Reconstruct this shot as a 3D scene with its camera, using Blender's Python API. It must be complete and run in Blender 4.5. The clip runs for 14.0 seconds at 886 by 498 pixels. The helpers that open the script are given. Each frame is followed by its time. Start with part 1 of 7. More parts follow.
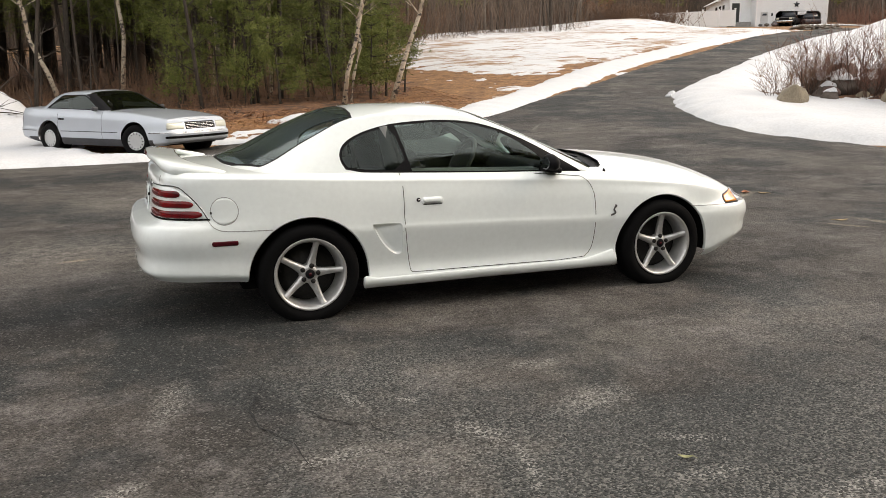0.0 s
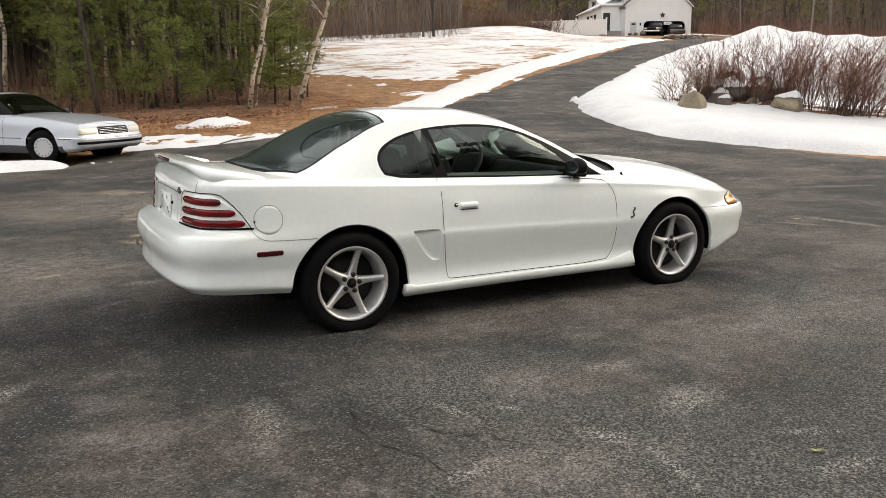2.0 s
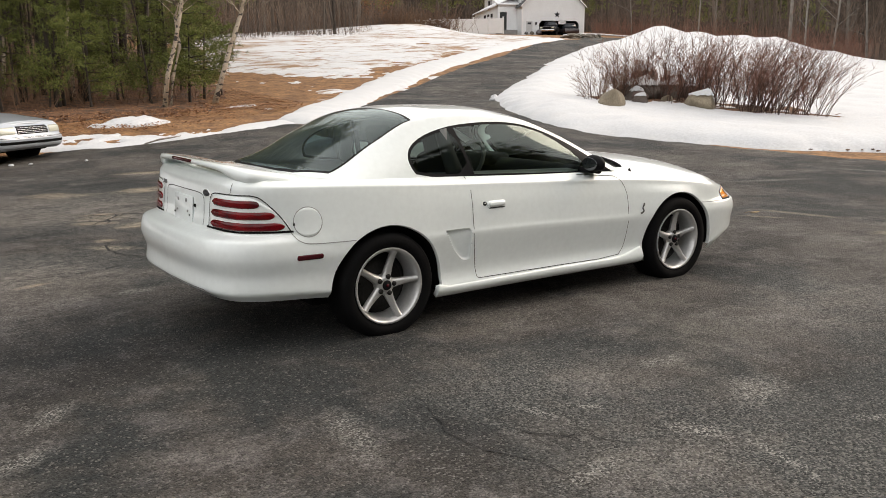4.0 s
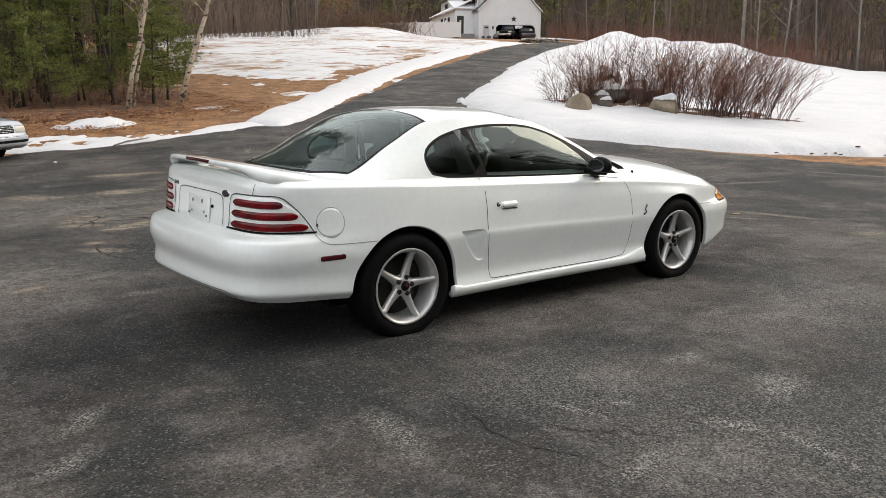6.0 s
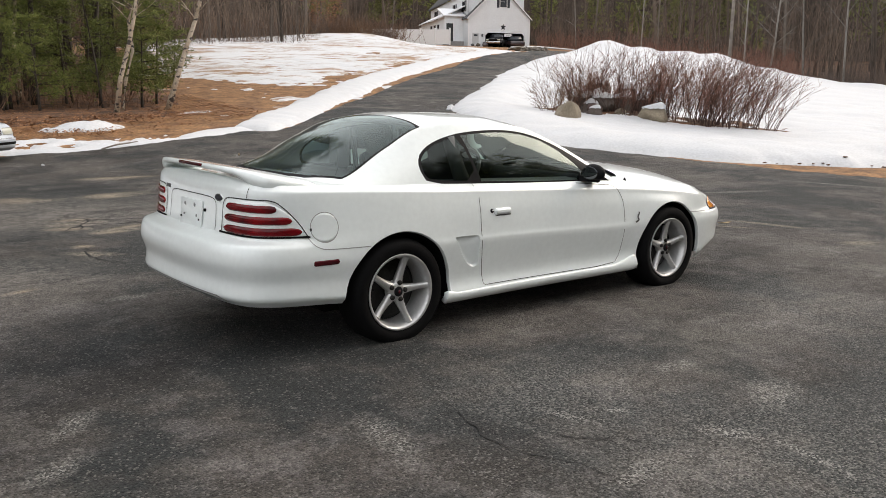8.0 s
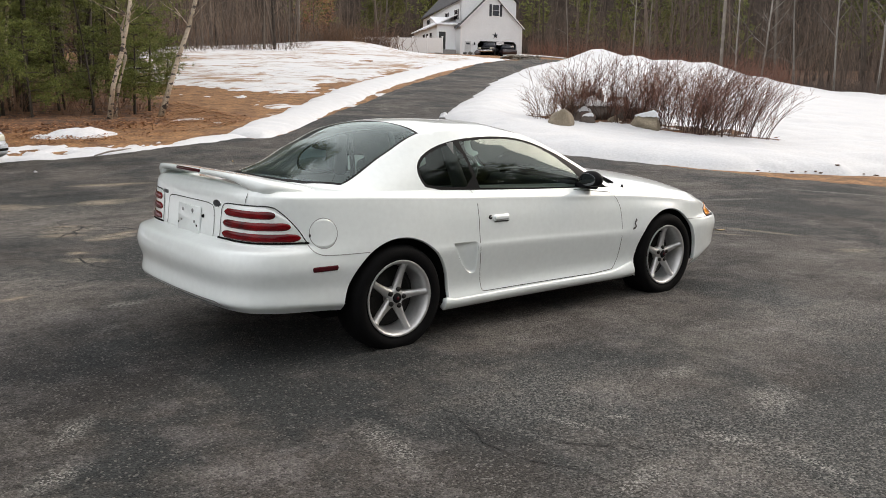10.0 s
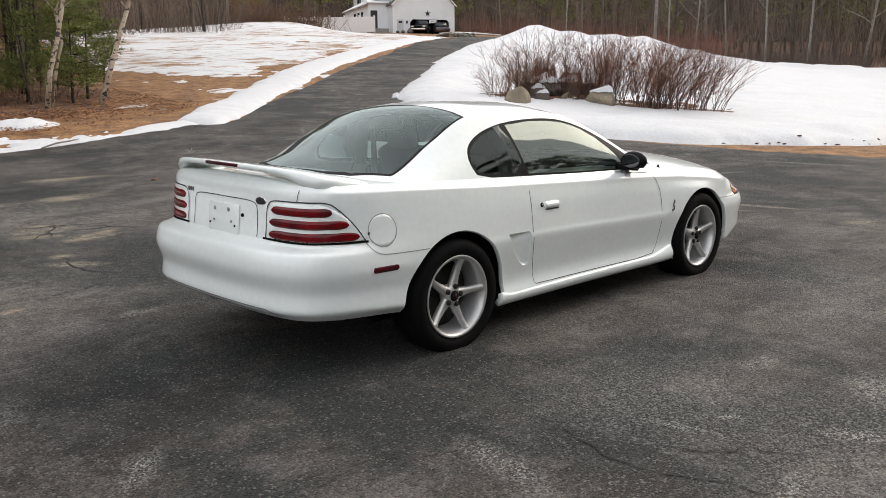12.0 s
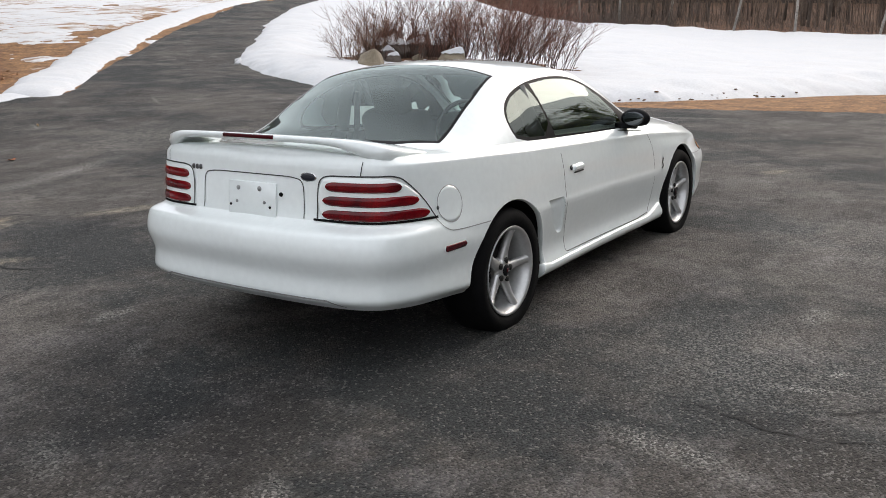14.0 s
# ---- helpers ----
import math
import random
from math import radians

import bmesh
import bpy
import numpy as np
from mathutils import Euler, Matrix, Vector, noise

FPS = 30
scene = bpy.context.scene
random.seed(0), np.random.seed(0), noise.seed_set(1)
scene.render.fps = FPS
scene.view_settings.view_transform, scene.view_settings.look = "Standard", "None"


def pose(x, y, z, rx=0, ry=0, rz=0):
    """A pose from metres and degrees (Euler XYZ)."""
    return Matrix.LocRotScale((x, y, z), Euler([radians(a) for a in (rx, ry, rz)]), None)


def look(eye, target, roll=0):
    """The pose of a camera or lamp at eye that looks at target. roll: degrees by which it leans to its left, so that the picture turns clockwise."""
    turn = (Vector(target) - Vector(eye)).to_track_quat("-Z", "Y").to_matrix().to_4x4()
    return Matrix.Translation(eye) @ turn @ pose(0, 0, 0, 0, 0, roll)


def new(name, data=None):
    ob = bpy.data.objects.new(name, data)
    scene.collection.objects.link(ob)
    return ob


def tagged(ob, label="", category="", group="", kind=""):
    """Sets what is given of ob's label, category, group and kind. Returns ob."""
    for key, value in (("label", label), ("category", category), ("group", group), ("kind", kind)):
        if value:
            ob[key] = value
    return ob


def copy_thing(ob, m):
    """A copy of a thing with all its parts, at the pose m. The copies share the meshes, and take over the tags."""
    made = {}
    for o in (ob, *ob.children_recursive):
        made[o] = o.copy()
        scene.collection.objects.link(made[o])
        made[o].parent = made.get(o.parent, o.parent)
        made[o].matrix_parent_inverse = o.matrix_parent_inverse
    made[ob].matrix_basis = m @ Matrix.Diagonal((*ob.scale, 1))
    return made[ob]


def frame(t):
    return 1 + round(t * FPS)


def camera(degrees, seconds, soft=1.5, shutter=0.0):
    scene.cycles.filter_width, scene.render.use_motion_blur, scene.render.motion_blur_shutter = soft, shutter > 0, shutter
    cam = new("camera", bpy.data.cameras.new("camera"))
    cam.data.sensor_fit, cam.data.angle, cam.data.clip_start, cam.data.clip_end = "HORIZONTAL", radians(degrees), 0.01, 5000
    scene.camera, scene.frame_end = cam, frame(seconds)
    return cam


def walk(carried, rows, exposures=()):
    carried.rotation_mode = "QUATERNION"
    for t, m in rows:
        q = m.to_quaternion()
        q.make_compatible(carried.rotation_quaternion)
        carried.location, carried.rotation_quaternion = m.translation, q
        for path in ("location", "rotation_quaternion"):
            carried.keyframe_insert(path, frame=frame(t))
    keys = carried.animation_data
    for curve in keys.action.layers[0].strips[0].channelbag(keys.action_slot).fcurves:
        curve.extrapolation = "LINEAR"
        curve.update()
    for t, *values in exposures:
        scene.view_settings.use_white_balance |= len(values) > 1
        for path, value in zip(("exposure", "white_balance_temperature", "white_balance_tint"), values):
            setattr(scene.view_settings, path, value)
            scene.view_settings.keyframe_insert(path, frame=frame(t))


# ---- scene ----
cam = camera(54.0, 14.0, soft=0.7)
PATH = [
    (0, (-1.046, -6.118, 1.521), (-0.371, -4.276, 1.133), -0.7),
    (0.5, (-1.31, -6.004, 1.531), (-0.57, -4.187, 1.139), -0.1),
    (1, (-1.601, -5.945, 1.533), (-0.787, -4.162, 1.137), -0.0),
    (1.5, (-1.807, -5.809, 1.519), (-0.932, -4.055, 1.124), -0.4),
    (2, (-1.965, -5.625, 1.521), (-1.029, -3.899, 1.142), -0.3),
    (2.5, (-2.174, -5.509, 1.521), (-1.177, -3.818, 1.138), -0.5),
    (2.7, (-2.268, -5.468, 1.522), (-1.247, -3.794, 1.125), -0.7),
    (4.8, (-2.836, -4.952, 1.511), (-1.64, -3.396, 1.127), 0.1),
    (5, (-2.896, -4.934, 1.509), (-1.688, -3.388, 1.117), 0.1),
    (5.5, (-2.931, -4.916, 1.511), (-1.715, -3.376, 1.123), 0.5),
    (6, (-2.955, -4.915, 1.509), (-1.733, -3.377, 1.132), 0.2),
    (6.5, (-2.966, -4.899, 1.502), (-1.736, -3.368, 1.124), 0.4),
    (7, (-2.966, -4.888, 1.501), (-1.725, -3.366, 1.121), 0.7),
    (7.5, (-2.979, -4.894, 1.505), (-1.733, -3.374, 1.134), 0.8),
    (8, (-2.976, -4.883, 1.5), (-1.73, -3.361, 1.139), 0.8),
    (10.3, (-3.01, -4.847, 1.488), (-1.746, -3.336, 1.145), 0.9),
    (10.5, (-3.017, -4.837, 1.493), (-1.751, -3.33, 1.139), 0.9),
    (11, (-3.043, -4.658, 1.482), (-1.766, -3.165, 1.112), 0.7),
    (11.5, (-3.088, -4.369, 1.488), (-1.781, -2.902, 1.115), 0.3),
    (12, (-3.267, -4.107, 1.496), (-1.899, -2.701, 1.108), -0.4),
    (12.5, (-3.389, -3.842, 1.486), (-1.956, -2.508, 1.078), -0.8),
    (13, (-3.444, -3.534, 1.483), (-1.965, -2.258, 1.056), -0.3),
    (13.5, (-3.633, -3.241, 1.483), (-2.08, -2.064, 1.033), -0.7),
    (14, (-3.721, -2.927, 1.469), (-2.102, -1.852, 0.998), -1.2),
]
EXPOSURES = [(0.0, 0.42, 7600, 12), (2.5, 0.43, 7550, 12), (5.0, 0.21, 7350, 12), (6.5, 0.26, 7150, 12), (11.0, 0.25, 7150, 12), (14.0, 0.20, 6800, 12)]
walk(cam, [(t, look(eye, target, roll)) for t, eye, target, roll in PATH], EXPOSURES)

# ---- light: a pale late-afternoon winter sky, a low veiled sun ----
SUN_AZ, SUN_EL = -9.0, 33.0          # degrees: from +x towards +y, above the horizon
world = bpy.data.worlds.new("winter_sky")
scene.world = world
world.use_nodes = True
wn = world.node_tree.nodes
sky = wn.new("ShaderNodeTexSky")
sky.sky_type = "NISHITA"
sky.sun_disc = False
sky.sun_elevation = radians(SUN_EL)
sky.sun_rotation = radians(90.0 - SUN_AZ)
sky.air_density, sky.dust_density, sky.ozone_density = 1.0, 3.0, 1.0
veil = wn.new("ShaderNodeMixRGB")           # thin even cloud over the whole sky
veil.inputs["Fac"].default_value = 0.84
veil.inputs["Color2"].default_value = (7.3, 7.75, 8.4, 1)
wn["Background"].inputs["Strength"].default_value = 0.168
world.node_tree.links.new(sky.outputs["Color"], veil.inputs["Color1"])
world.node_tree.links.new(veil.outputs["Color"], wn["Background"].inputs["Color"])
sun_lamp = bpy.data.lights.new("sun", "SUN")
sun_lamp.energy, sun_lamp.angle, sun_lamp.color = 1.28, radians(36.0), (1.0, 0.93, 0.85)
sun = new("sun", sun_lamp)
sun.matrix_world = look((40 * math.cos(radians(SUN_AZ)), 40 * math.sin(radians(SUN_AZ)), 40 * math.tan(radians(SUN_EL))), (0, 0, 0))


# ---- materials ----
def material(name, color, rough=0.6, metal=0.0, vary=0.25, scale=4.0, fine=60.0, bump=0.15, coat=0.0, coat_rough=0.03, tint=None, spec=0.5, each=0.0, bump_scale=None):
    """A surface with two scales of variation. color: linear rgb; tint: a second colour for the broad patches; each: how much single objects differ."""
    m = bpy.data.materials.new(name)
    m.use_nodes = True
    nt = m.node_tree
    n, l = nt.nodes, nt.links
    b = n["Principled BSDF"]
    co = n.new("ShaderNodeTexCoord")
    broad, grain = n.new("ShaderNodeTexNoise"), n.new("ShaderNodeTexNoise")
    broad.inputs["Scale"].default_value, grain.inputs["Scale"].default_value = scale, fine
    broad.inputs["Detail"].default_value, grain.inputs["Detail"].default_value = 5.0, 3.0
    for t in (broad, grain):
        l.new(co.outputs["Object"], t.inputs["Vector"])
    ramp = n.new("ShaderNodeValToRGB")
    ramp.color_ramp.elements[0].position, ramp.color_ramp.elements[1].position = 0.35, 0.68
    other = tint or tuple(c * (1 - vary) for c in color)
    ramp.color_ramp.elements[0].color, ramp.color_ramp.elements[1].color = (*other, 1), (*color, 1)
    l.new(broad.outputs["Fac"], ramp.inputs["Fac"])
    mul = n.new("ShaderNodeMixRGB")
    mul.blend_type = "MULTIPLY"
    mul.inputs["Fac"].default_value = 1.0
    val = n.new("ShaderNodeMapRange")
    val.inputs["From Min"].default_value, val.inputs["From Max"].default_value = 0.3, 0.7
    val.inputs["To Min"].default_value, val.inputs["To Max"].default_value = 1 - vary, 1 + vary * 0.5
    l.new(grain.outputs["Fac"], val.inputs["Value"])
    l.new(ramp.outputs["Color"], mul.inputs["Color1"])
    l.new(val.outputs["Result"], mul.inputs["Color2"])
    last = mul.outputs["Color"]
    if each:
        info, r2, m2 = n.new("ShaderNodeObjectInfo"), n.new("ShaderNodeMapRange"), n.new("ShaderNodeMixRGB")
        r2.inputs["To Min"].default_value, r2.inputs["To Max"].default_value = 1 - each, 1 + each
        m2.blend_type, m2.inputs["Fac"].default_value = "MULTIPLY", 1.0
        l.new(info.outputs["Random"], r2.inputs["Value"])
        l.new(last, m2.inputs["Color1"])
        l.new(r2.outputs["Result"], m2.inputs["Color2"])
        last = m2.outputs["Color"]
    l.new(last, b.inputs["Base Color"])
    b.inputs["Roughness"].default_value, b.inputs["Metallic"].default_value = rough, metal
    b.inputs["Coat Weight"].default_value, b.inputs["Coat Roughness"].default_value = coat, coat_rough
    b.inputs["Specular IOR Level"].default_value = spec
    if bump:
        bp = n.new("ShaderNodeBump")
        bp.inputs["Strength"].default_value = bump
        bp.inputs["Distance"].default_value = 0.02
        l.new(grain.outputs["Fac"], bp.inputs["Height"])
        l.new(bp.outputs["Normal"], b.inputs["Normal"])
    return m


def glass_material(name, tint, ior=1.5, dust_and_sky=0.0):
    m = bpy.data.materials.new(name)
    m.use_nodes = True
    n, l = m.node_tree.nodes, m.node_tree.links
    n.clear()
    out, mix, fres = n.new("ShaderNodeOutputMaterial"), n.new("ShaderNodeMixShader"), n.new("ShaderNodeFresnel")
    clear, gloss = n.new("ShaderNodeBsdfTransparent"), n.new("ShaderNodeBsdfGlossy")
    clear.inputs["Color"].default_value = (*tint, 1)
    gloss.inputs["Roughness"].default_value = 0.015
    gloss.inputs["Color"].default_value = (0.90, 1.0, 0.96, 1)
    fres.inputs["IOR"].default_value = ior
    l.new(fres.outputs["Fac"], mix.inputs["Fac"])
    l.new(clear.outputs["BSDF"], mix.inputs[1])
    l.new(gloss.outputs["BSDF"], mix.inputs[2])
    last = mix.outputs["Shader"]
    if dust_and_sky:                                   # a thin film of dust, blued to imitate sky mirrored in the pane
        film, both = n.new("ShaderNodeBsdfDiffuse"), n.new("ShaderNodeMixShader")
        film.inputs["Color"].default_value = (0.45, 0.57, 0.64, 1)
        both.inputs["Fac"].default_value = dust_and_sky
        l.new(last, both.inputs[1])
        l.new(film.outputs["BSDF"], both.inputs[2])
        last = both.outputs["Shader"]
    l.new(last, out.inputs["Surface"])
    return m


white_paint = material("white_paint", (0.835, 0.885, 0.875), 0.32, vary=0.03, scale=3, fine=30, bump=0.0, coat=1.0, coat_rough=0.04)
black_trim = material("black_trim", (0.012, 0.012, 0.013), 0.5, vary=0.2, bump=0.03, spec=0.06)
joint_grey = material("joint_grey", (0.30, 0.30, 0.295), 0.7, vary=0.1, bump=0.0)
seam_dark = material("seam_dark", (0.05, 0.05, 0.05), 0.8, vary=0.2, bump=0.0)
liner_dark = material("liner_dark", (0.008, 0.008, 0.008), 0.9, vary=0.3, spec=0.1)
rubber = material("tyre_rubber", (0.005, 0.005, 0.0055), 0.8, vary=0.3, scale=12, fine=120, bump=0.1, spec=0.12)
alloy = material("alloy_wheel", (0.58, 0.58, 0.575), 0.36, metal=0.6, vary=0.08, scale=8, bump=0.02)
alloy_dark = material("brake_dark", (0.03, 0.028, 0.026), 0.6, metal=0.5, vary=0.3)
red_lens = material("red_lens", (0.24, 0.004, 0.008), 0.14, vary=0.35, scale=7, fine=160, bump=0.0, coat=0.0, spec=0.35, tint=(0.055, 0.003, 0.006))
dark_red_lens = material("dark_red_lens", (0.08, 0.005, 0.010), 0.2, vary=0.2, bump=0.0, coat=0.2, spec=0.3)
lamp_clear = material("lamp_clear", (0.55, 0.56, 0.57), 0.15, vary=0.15, scale=12, bump=0.0, coat=1.0)
amber_lens = material("amber_lens", (0.95, 0.30, 0.02), 0.15, vary=0.2, scale=20, bump=0.0, coat=1.0)
tint_glass = glass_material("tinted_glass", (0.40, 0.48, 0.47), 1.7)
quarter_tint = glass_material("quarter_glass_tint", (0.24, 0.29, 0.29), 1.45)
screen_glass = glass_material("windscreen_glass", (0.72, 0.80, 0.79), 1.5)
rear_glass = glass_material("rear_window_glass", (0.60, 0.71, 0.77), 1.5, 0.035)
cabin_cloth = material("cabin_cloth", (0.030, 0.032, 0.034), 0.9, vary=0.3, fine=150)
cabin_light = material("cabin_light", (0.15, 0.155, 0.15), 0.8, vary=0.2, fine=100)
chrome = material("chrome", (0.7, 0.7, 0.7), 0.15, metal=1.0, vary=0.05, bump=0.0)
badge_blue = material("badge_blue", (0.012, 0.014, 0.022), 0.3, vary=0.1, bump=0.0, coat=0.15)
badge_grey = material("badge_grey", (0.13, 0.13, 0.13), 0.35, metal=0.6, vary=0.1, bump=0.0)


# ---- mesh helpers ----
def mesh_of(name, verts, faces, mat=None, smooth=True):
    me = bpy.data.meshes.new(name)
    me.from_pydata([tuple(v) for v in verts], [], faces)
    if mat:
        me.materials.append(mat)
    if smooth:
        me.polygons.foreach_set("use_smooth", [True] * len(me.polygons))
    me.update()
    return me


def part(name, bm, mat, parent=None, label="", smooth=True):
    """Links a bmesh (or a mesh) as one object under a thing or a part."""
    if isinstance(bm, bpy.types.Mesh):
        me = bm
        if mat and not me.materials:
            me.materials.append(mat)
    else:
        me = bpy.data.meshes.new(name)
        bm.to_mesh(me)
        bm.free()
        for one in mat if isinstance(mat, (list, tuple)) else [mat]:
            me.materials.append(one)
        if smooth:
            me.polygons.foreach_set("use_smooth", [True] * len(me.polygons))
    ob = new(name, me)
    if parent:
        ob.parent = parent
    if label:
        tagged(ob, label)
    return ob


def thing(name, label, category, m=None, group="", kind=""):
    ob = new(name)
    ob.matrix_world = m or Matrix.Identity(4)
    return tagged(ob, label, category, group, kind)


def box(bm, size, m=None, bevel=0.0, segments=2):
    made = bmesh.ops.create_cube(bm, size=1.0, matrix=(m or Matrix.Identity(4)) @ Matrix.Diagonal((*size, 1)))
    if bevel:
        edges = {e for v in made["verts"] for e in v.link_edges}
        bmesh.ops.bevel(bm, geom=list(edges), offset=bevel, segments=segments, affect="EDGES", profile=0.5)
    return bm


def boxed(size, at=(0, 0, 0), bevel=0.0, turn=(0, 0, 0)):
    return box(bmesh.new(), size, pose(*at, *turn), bevel)


def tube(points, radii, sides=6, caps=True):
    """Vertices and faces of a tapered tube along points."""
    verts, faces = [], []
    pts = [Vector(p) for p in points]
    for i, p in enumerate(pts):
        d = (pts[min(i + 1, len(pts) - 1)] - pts[max(i - 1, 0)]).normalized()
        a = d.orthogonal().normalized()
        if abs(d.z) < 0.99:
            a = d.cross(Vector((0, 0, 1))).normalized()
        b = d.cross(a)
        for k in range(sides):
            t = 2 * math.pi * k / sides
            verts.append(p + (a * math.cos(t) + b * math.sin(t)) * radii[i])
    for i in range(len(pts) - 1):
        for k in range(sides):
            q = i * sides
            faces.append((q + k, q + (k + 1) % sides, q + sides + (k + 1) % sides, q + sides + k))
    if caps:
        faces.append(tuple(range(sides))[::-1])
        faces.append(tuple(range((len(pts) - 1) * sides, len(pts) * sides)))
    return verts, faces


def lathe(profile, steps=48, axis="y"):
    """A turned solid: profile of (radius, along)."""
    verts, faces, n = [], [], len(profile)
    for i in range(steps):
        t = 2 * math.pi * i / steps
        for r, a in profile:
            verts.append((r * math.cos(t), a, r * math.sin(t)) if axis == "y" else (r * math.cos(t), r * math.sin(t), a))
    for i in range(steps):
        j = (i + 1) % steps
        for k in range(n - 1):
            faces.append((i * n + k, i * n + k + 1, j * n + k + 1, j * n + k))
    return verts, faces


def pchip(xs, ys):
    """A smooth curve through points that does not overshoot."""
    xs, ys = np.asarray(xs, float), np.asarray(ys, float)
    h = np.diff(xs)
    d = np.diff(ys) / h
    m = np.zeros_like(ys)
    for i in range(1, len(xs) - 1):
        if d[i - 1] * d[i] > 0:
            w1, w2 = 2 * h[i] + h[i - 1], h[i] + 2 * h[i - 1]
            m[i] = (w1 + w2) / (w1 / d[i - 1] + w2 / d[i])
    m[0], m[-1] = d[0], d[-1]

    def value(x):
        x = np.clip(np.asarray(x, float), xs[0], xs[-1])
        i = np.clip(np.searchsorted(xs, x) - 1, 0, len(xs) - 2)
        t = (x - xs[i]) / h[i]
        return ((1 + 2 * t) * (1 - t) ** 2 * ys[i] + t * (1 - t) ** 2 * h[i] * m[i] + t * t * (3 - 2 * t) * ys[i + 1] + t * t * (t - 1) * h[i] * m[i + 1])

    return value


LATTICE = np.random.RandomState(7).rand(256, 256)


def field_noise(x, y, size=1.0, octaves=4):
    """Smooth noise from 0 to 1 over the plan, in patches about that size."""
    total, amp, norm = 0.0, 1.0, 0.0
    for k in range(octaves):
        a, b = np.asarray(x) / size + 17.3 * k, np.asarray(y) / size + 5.1 * k
        i, j = np.floor(a).astype(int), np.floor(b).astype(int)
        u, v = a - i, b - j
        u, v = u * u * (3 - 2 * u), v * v * (3 - 2 * v)
        g = lambda p, q: LATTICE[p % 256, q % 256]
        total = total + amp * ((g(i, j) * (1 - u) + g(i + 1, j) * u) * (1 - v) + (g(i, j + 1) * (1 - u) + g(i + 1, j + 1) * u) * v)
        norm, amp, size = norm + amp, amp * 0.5, size * 0.5
    return total / norm


def inside_by(x, y, outline):
    """Signed distance to a closed outline in plan: positive inside."""
    x, y = np.asarray(x, float), np.asarray(y, float)
    best, odd = np.full(x.shape, 1e9), np.zeros(x.shape, bool)
    for (ax, ay), (bx, by) in zip(outline, outline[1:] + outline[:1]):
        ex, ey = bx - ax, by - ay
        t = np.clip(((x - ax) * ex + (y - ay) * ey) / (ex * ex + ey * ey), 0, 1)
        best = np.minimum(best, np.hypot(x - ax - t * ex, y - ay - t * ey))
        if ay != by:
            odd ^= ((ay > y) != (by > y)) & (x < (bx - ax) * (y - ay) / (by - ay) + ax)
    return np.where(odd, best, -best)

# ---- the lie of the land: flat apron, then a hill along the drive ----
RISE = pchip([-400, 5, 6.5, 9, 11.5, 14.5, 20.6, 30, 54, 64, 75, 90, 103, 150, 400], [0, 0, 0.01, 0.1, 0.26, 0.42, 0.82, 1.75, 3.98, 4.52, 5.12, 6.0, 6.6, 9.2, 12])


def land(x, y):
    s, u = (np.asarray(x) + np.asarray(y)) / math.sqrt(2), (np.asarray(x) - np.asarray(y)) / math.sqrt(2)
    k = np.clip((s - 8) / 8, 0, 1)
    k = k * k * (3 - 2 * k)
    fall = 0.076 * np.clip(u - 6, 0, 14) * np.clip((s - 20) / 34, 0, 1.3)
    knoll = 0.95 * np.exp(-((s - 79) / 8) ** 2 - (np.where(u > -15.5, u + 15.5, (u + 15.5) / 2.2) / 4.2) ** 2)
    return RISE(s) + knoll + k * (-0.042 * np.clip(u, 0, 20) + 0.022 * np.clip(-u, 0, 30)) - fall


def land_z(x, y):
    return float(land(x, y))


def sheet(name, xs, ys, height, mat, keep=None):
    """A sheet over the plan at the land's height plus height(x, y). Cells wholly below keep are left out."""
    X, Y = np.meshgrid(xs, ys, indexing="ij")
    H = height(X, Y)
    Z = land(X, Y) + H
    n, m = X.shape
    verts = np.stack([X.ravel(), Y.ravel(), Z.ravel()], 1)
    i, j = np.meshgrid(np.arange(n - 1), np.arange(m - 1), indexing="ij")
    a = (i * m + j).ravel()
    quads = np.stack([a, a + m, a + m + 1, a + 1], 1)
    if keep is not None:
        quads = quads[H.ravel()[quads].max(1) > keep]
    used = np.unique(quads)
    index = np.full(len(verts), -1)
    index[used] = np.arange(len(used))
    me = mesh_of(name, verts[used].tolist(), index[quads].tolist(), mat)
    return new(name, me)


def spread(a, b, fine_a, fine_b, step, grow=1.12):
    """Grid lines from a to b, evenly spaced between fine_a and fine_b and ever wider outside."""
    mid = list(np.arange(fine_a, fine_b + step / 2, step))
    d, lo = step, [fine_a]
    while lo[-1] > a:
        d *= grow
        lo.append(lo[-1] - d)
    d, hi = step, [mid[-1]]
    while hi[-1] < b:
        d *= grow
        hi.append(hi[-1] + d)
    return np.array(lo[:0:-1] + mid + hi[1:])


# ground: brown grass, leaf litter
def earth_material():
    m = material("winter_grass", (0.36, 0.185, 0.074), 0.95, vary=0.6, scale=2.6, fine=15, bump=0.8, tint=(0.165, 0.078, 0.032))
    return m


earth = earth_material()
ground = sheet("ground", spread(-420, 420, -14, 34, 0.5), spread(-420, 420, -14, 40, 0.5), lambda x, y: 0.05 * (field_noise(x, y, 1.2) - 0.5) * np.clip(np.hypot(x, y) - 10, 0, 1) - 0.03, earth)
tagged(ground, "brown winter grass and leaf litter", "ground", kind="structure")

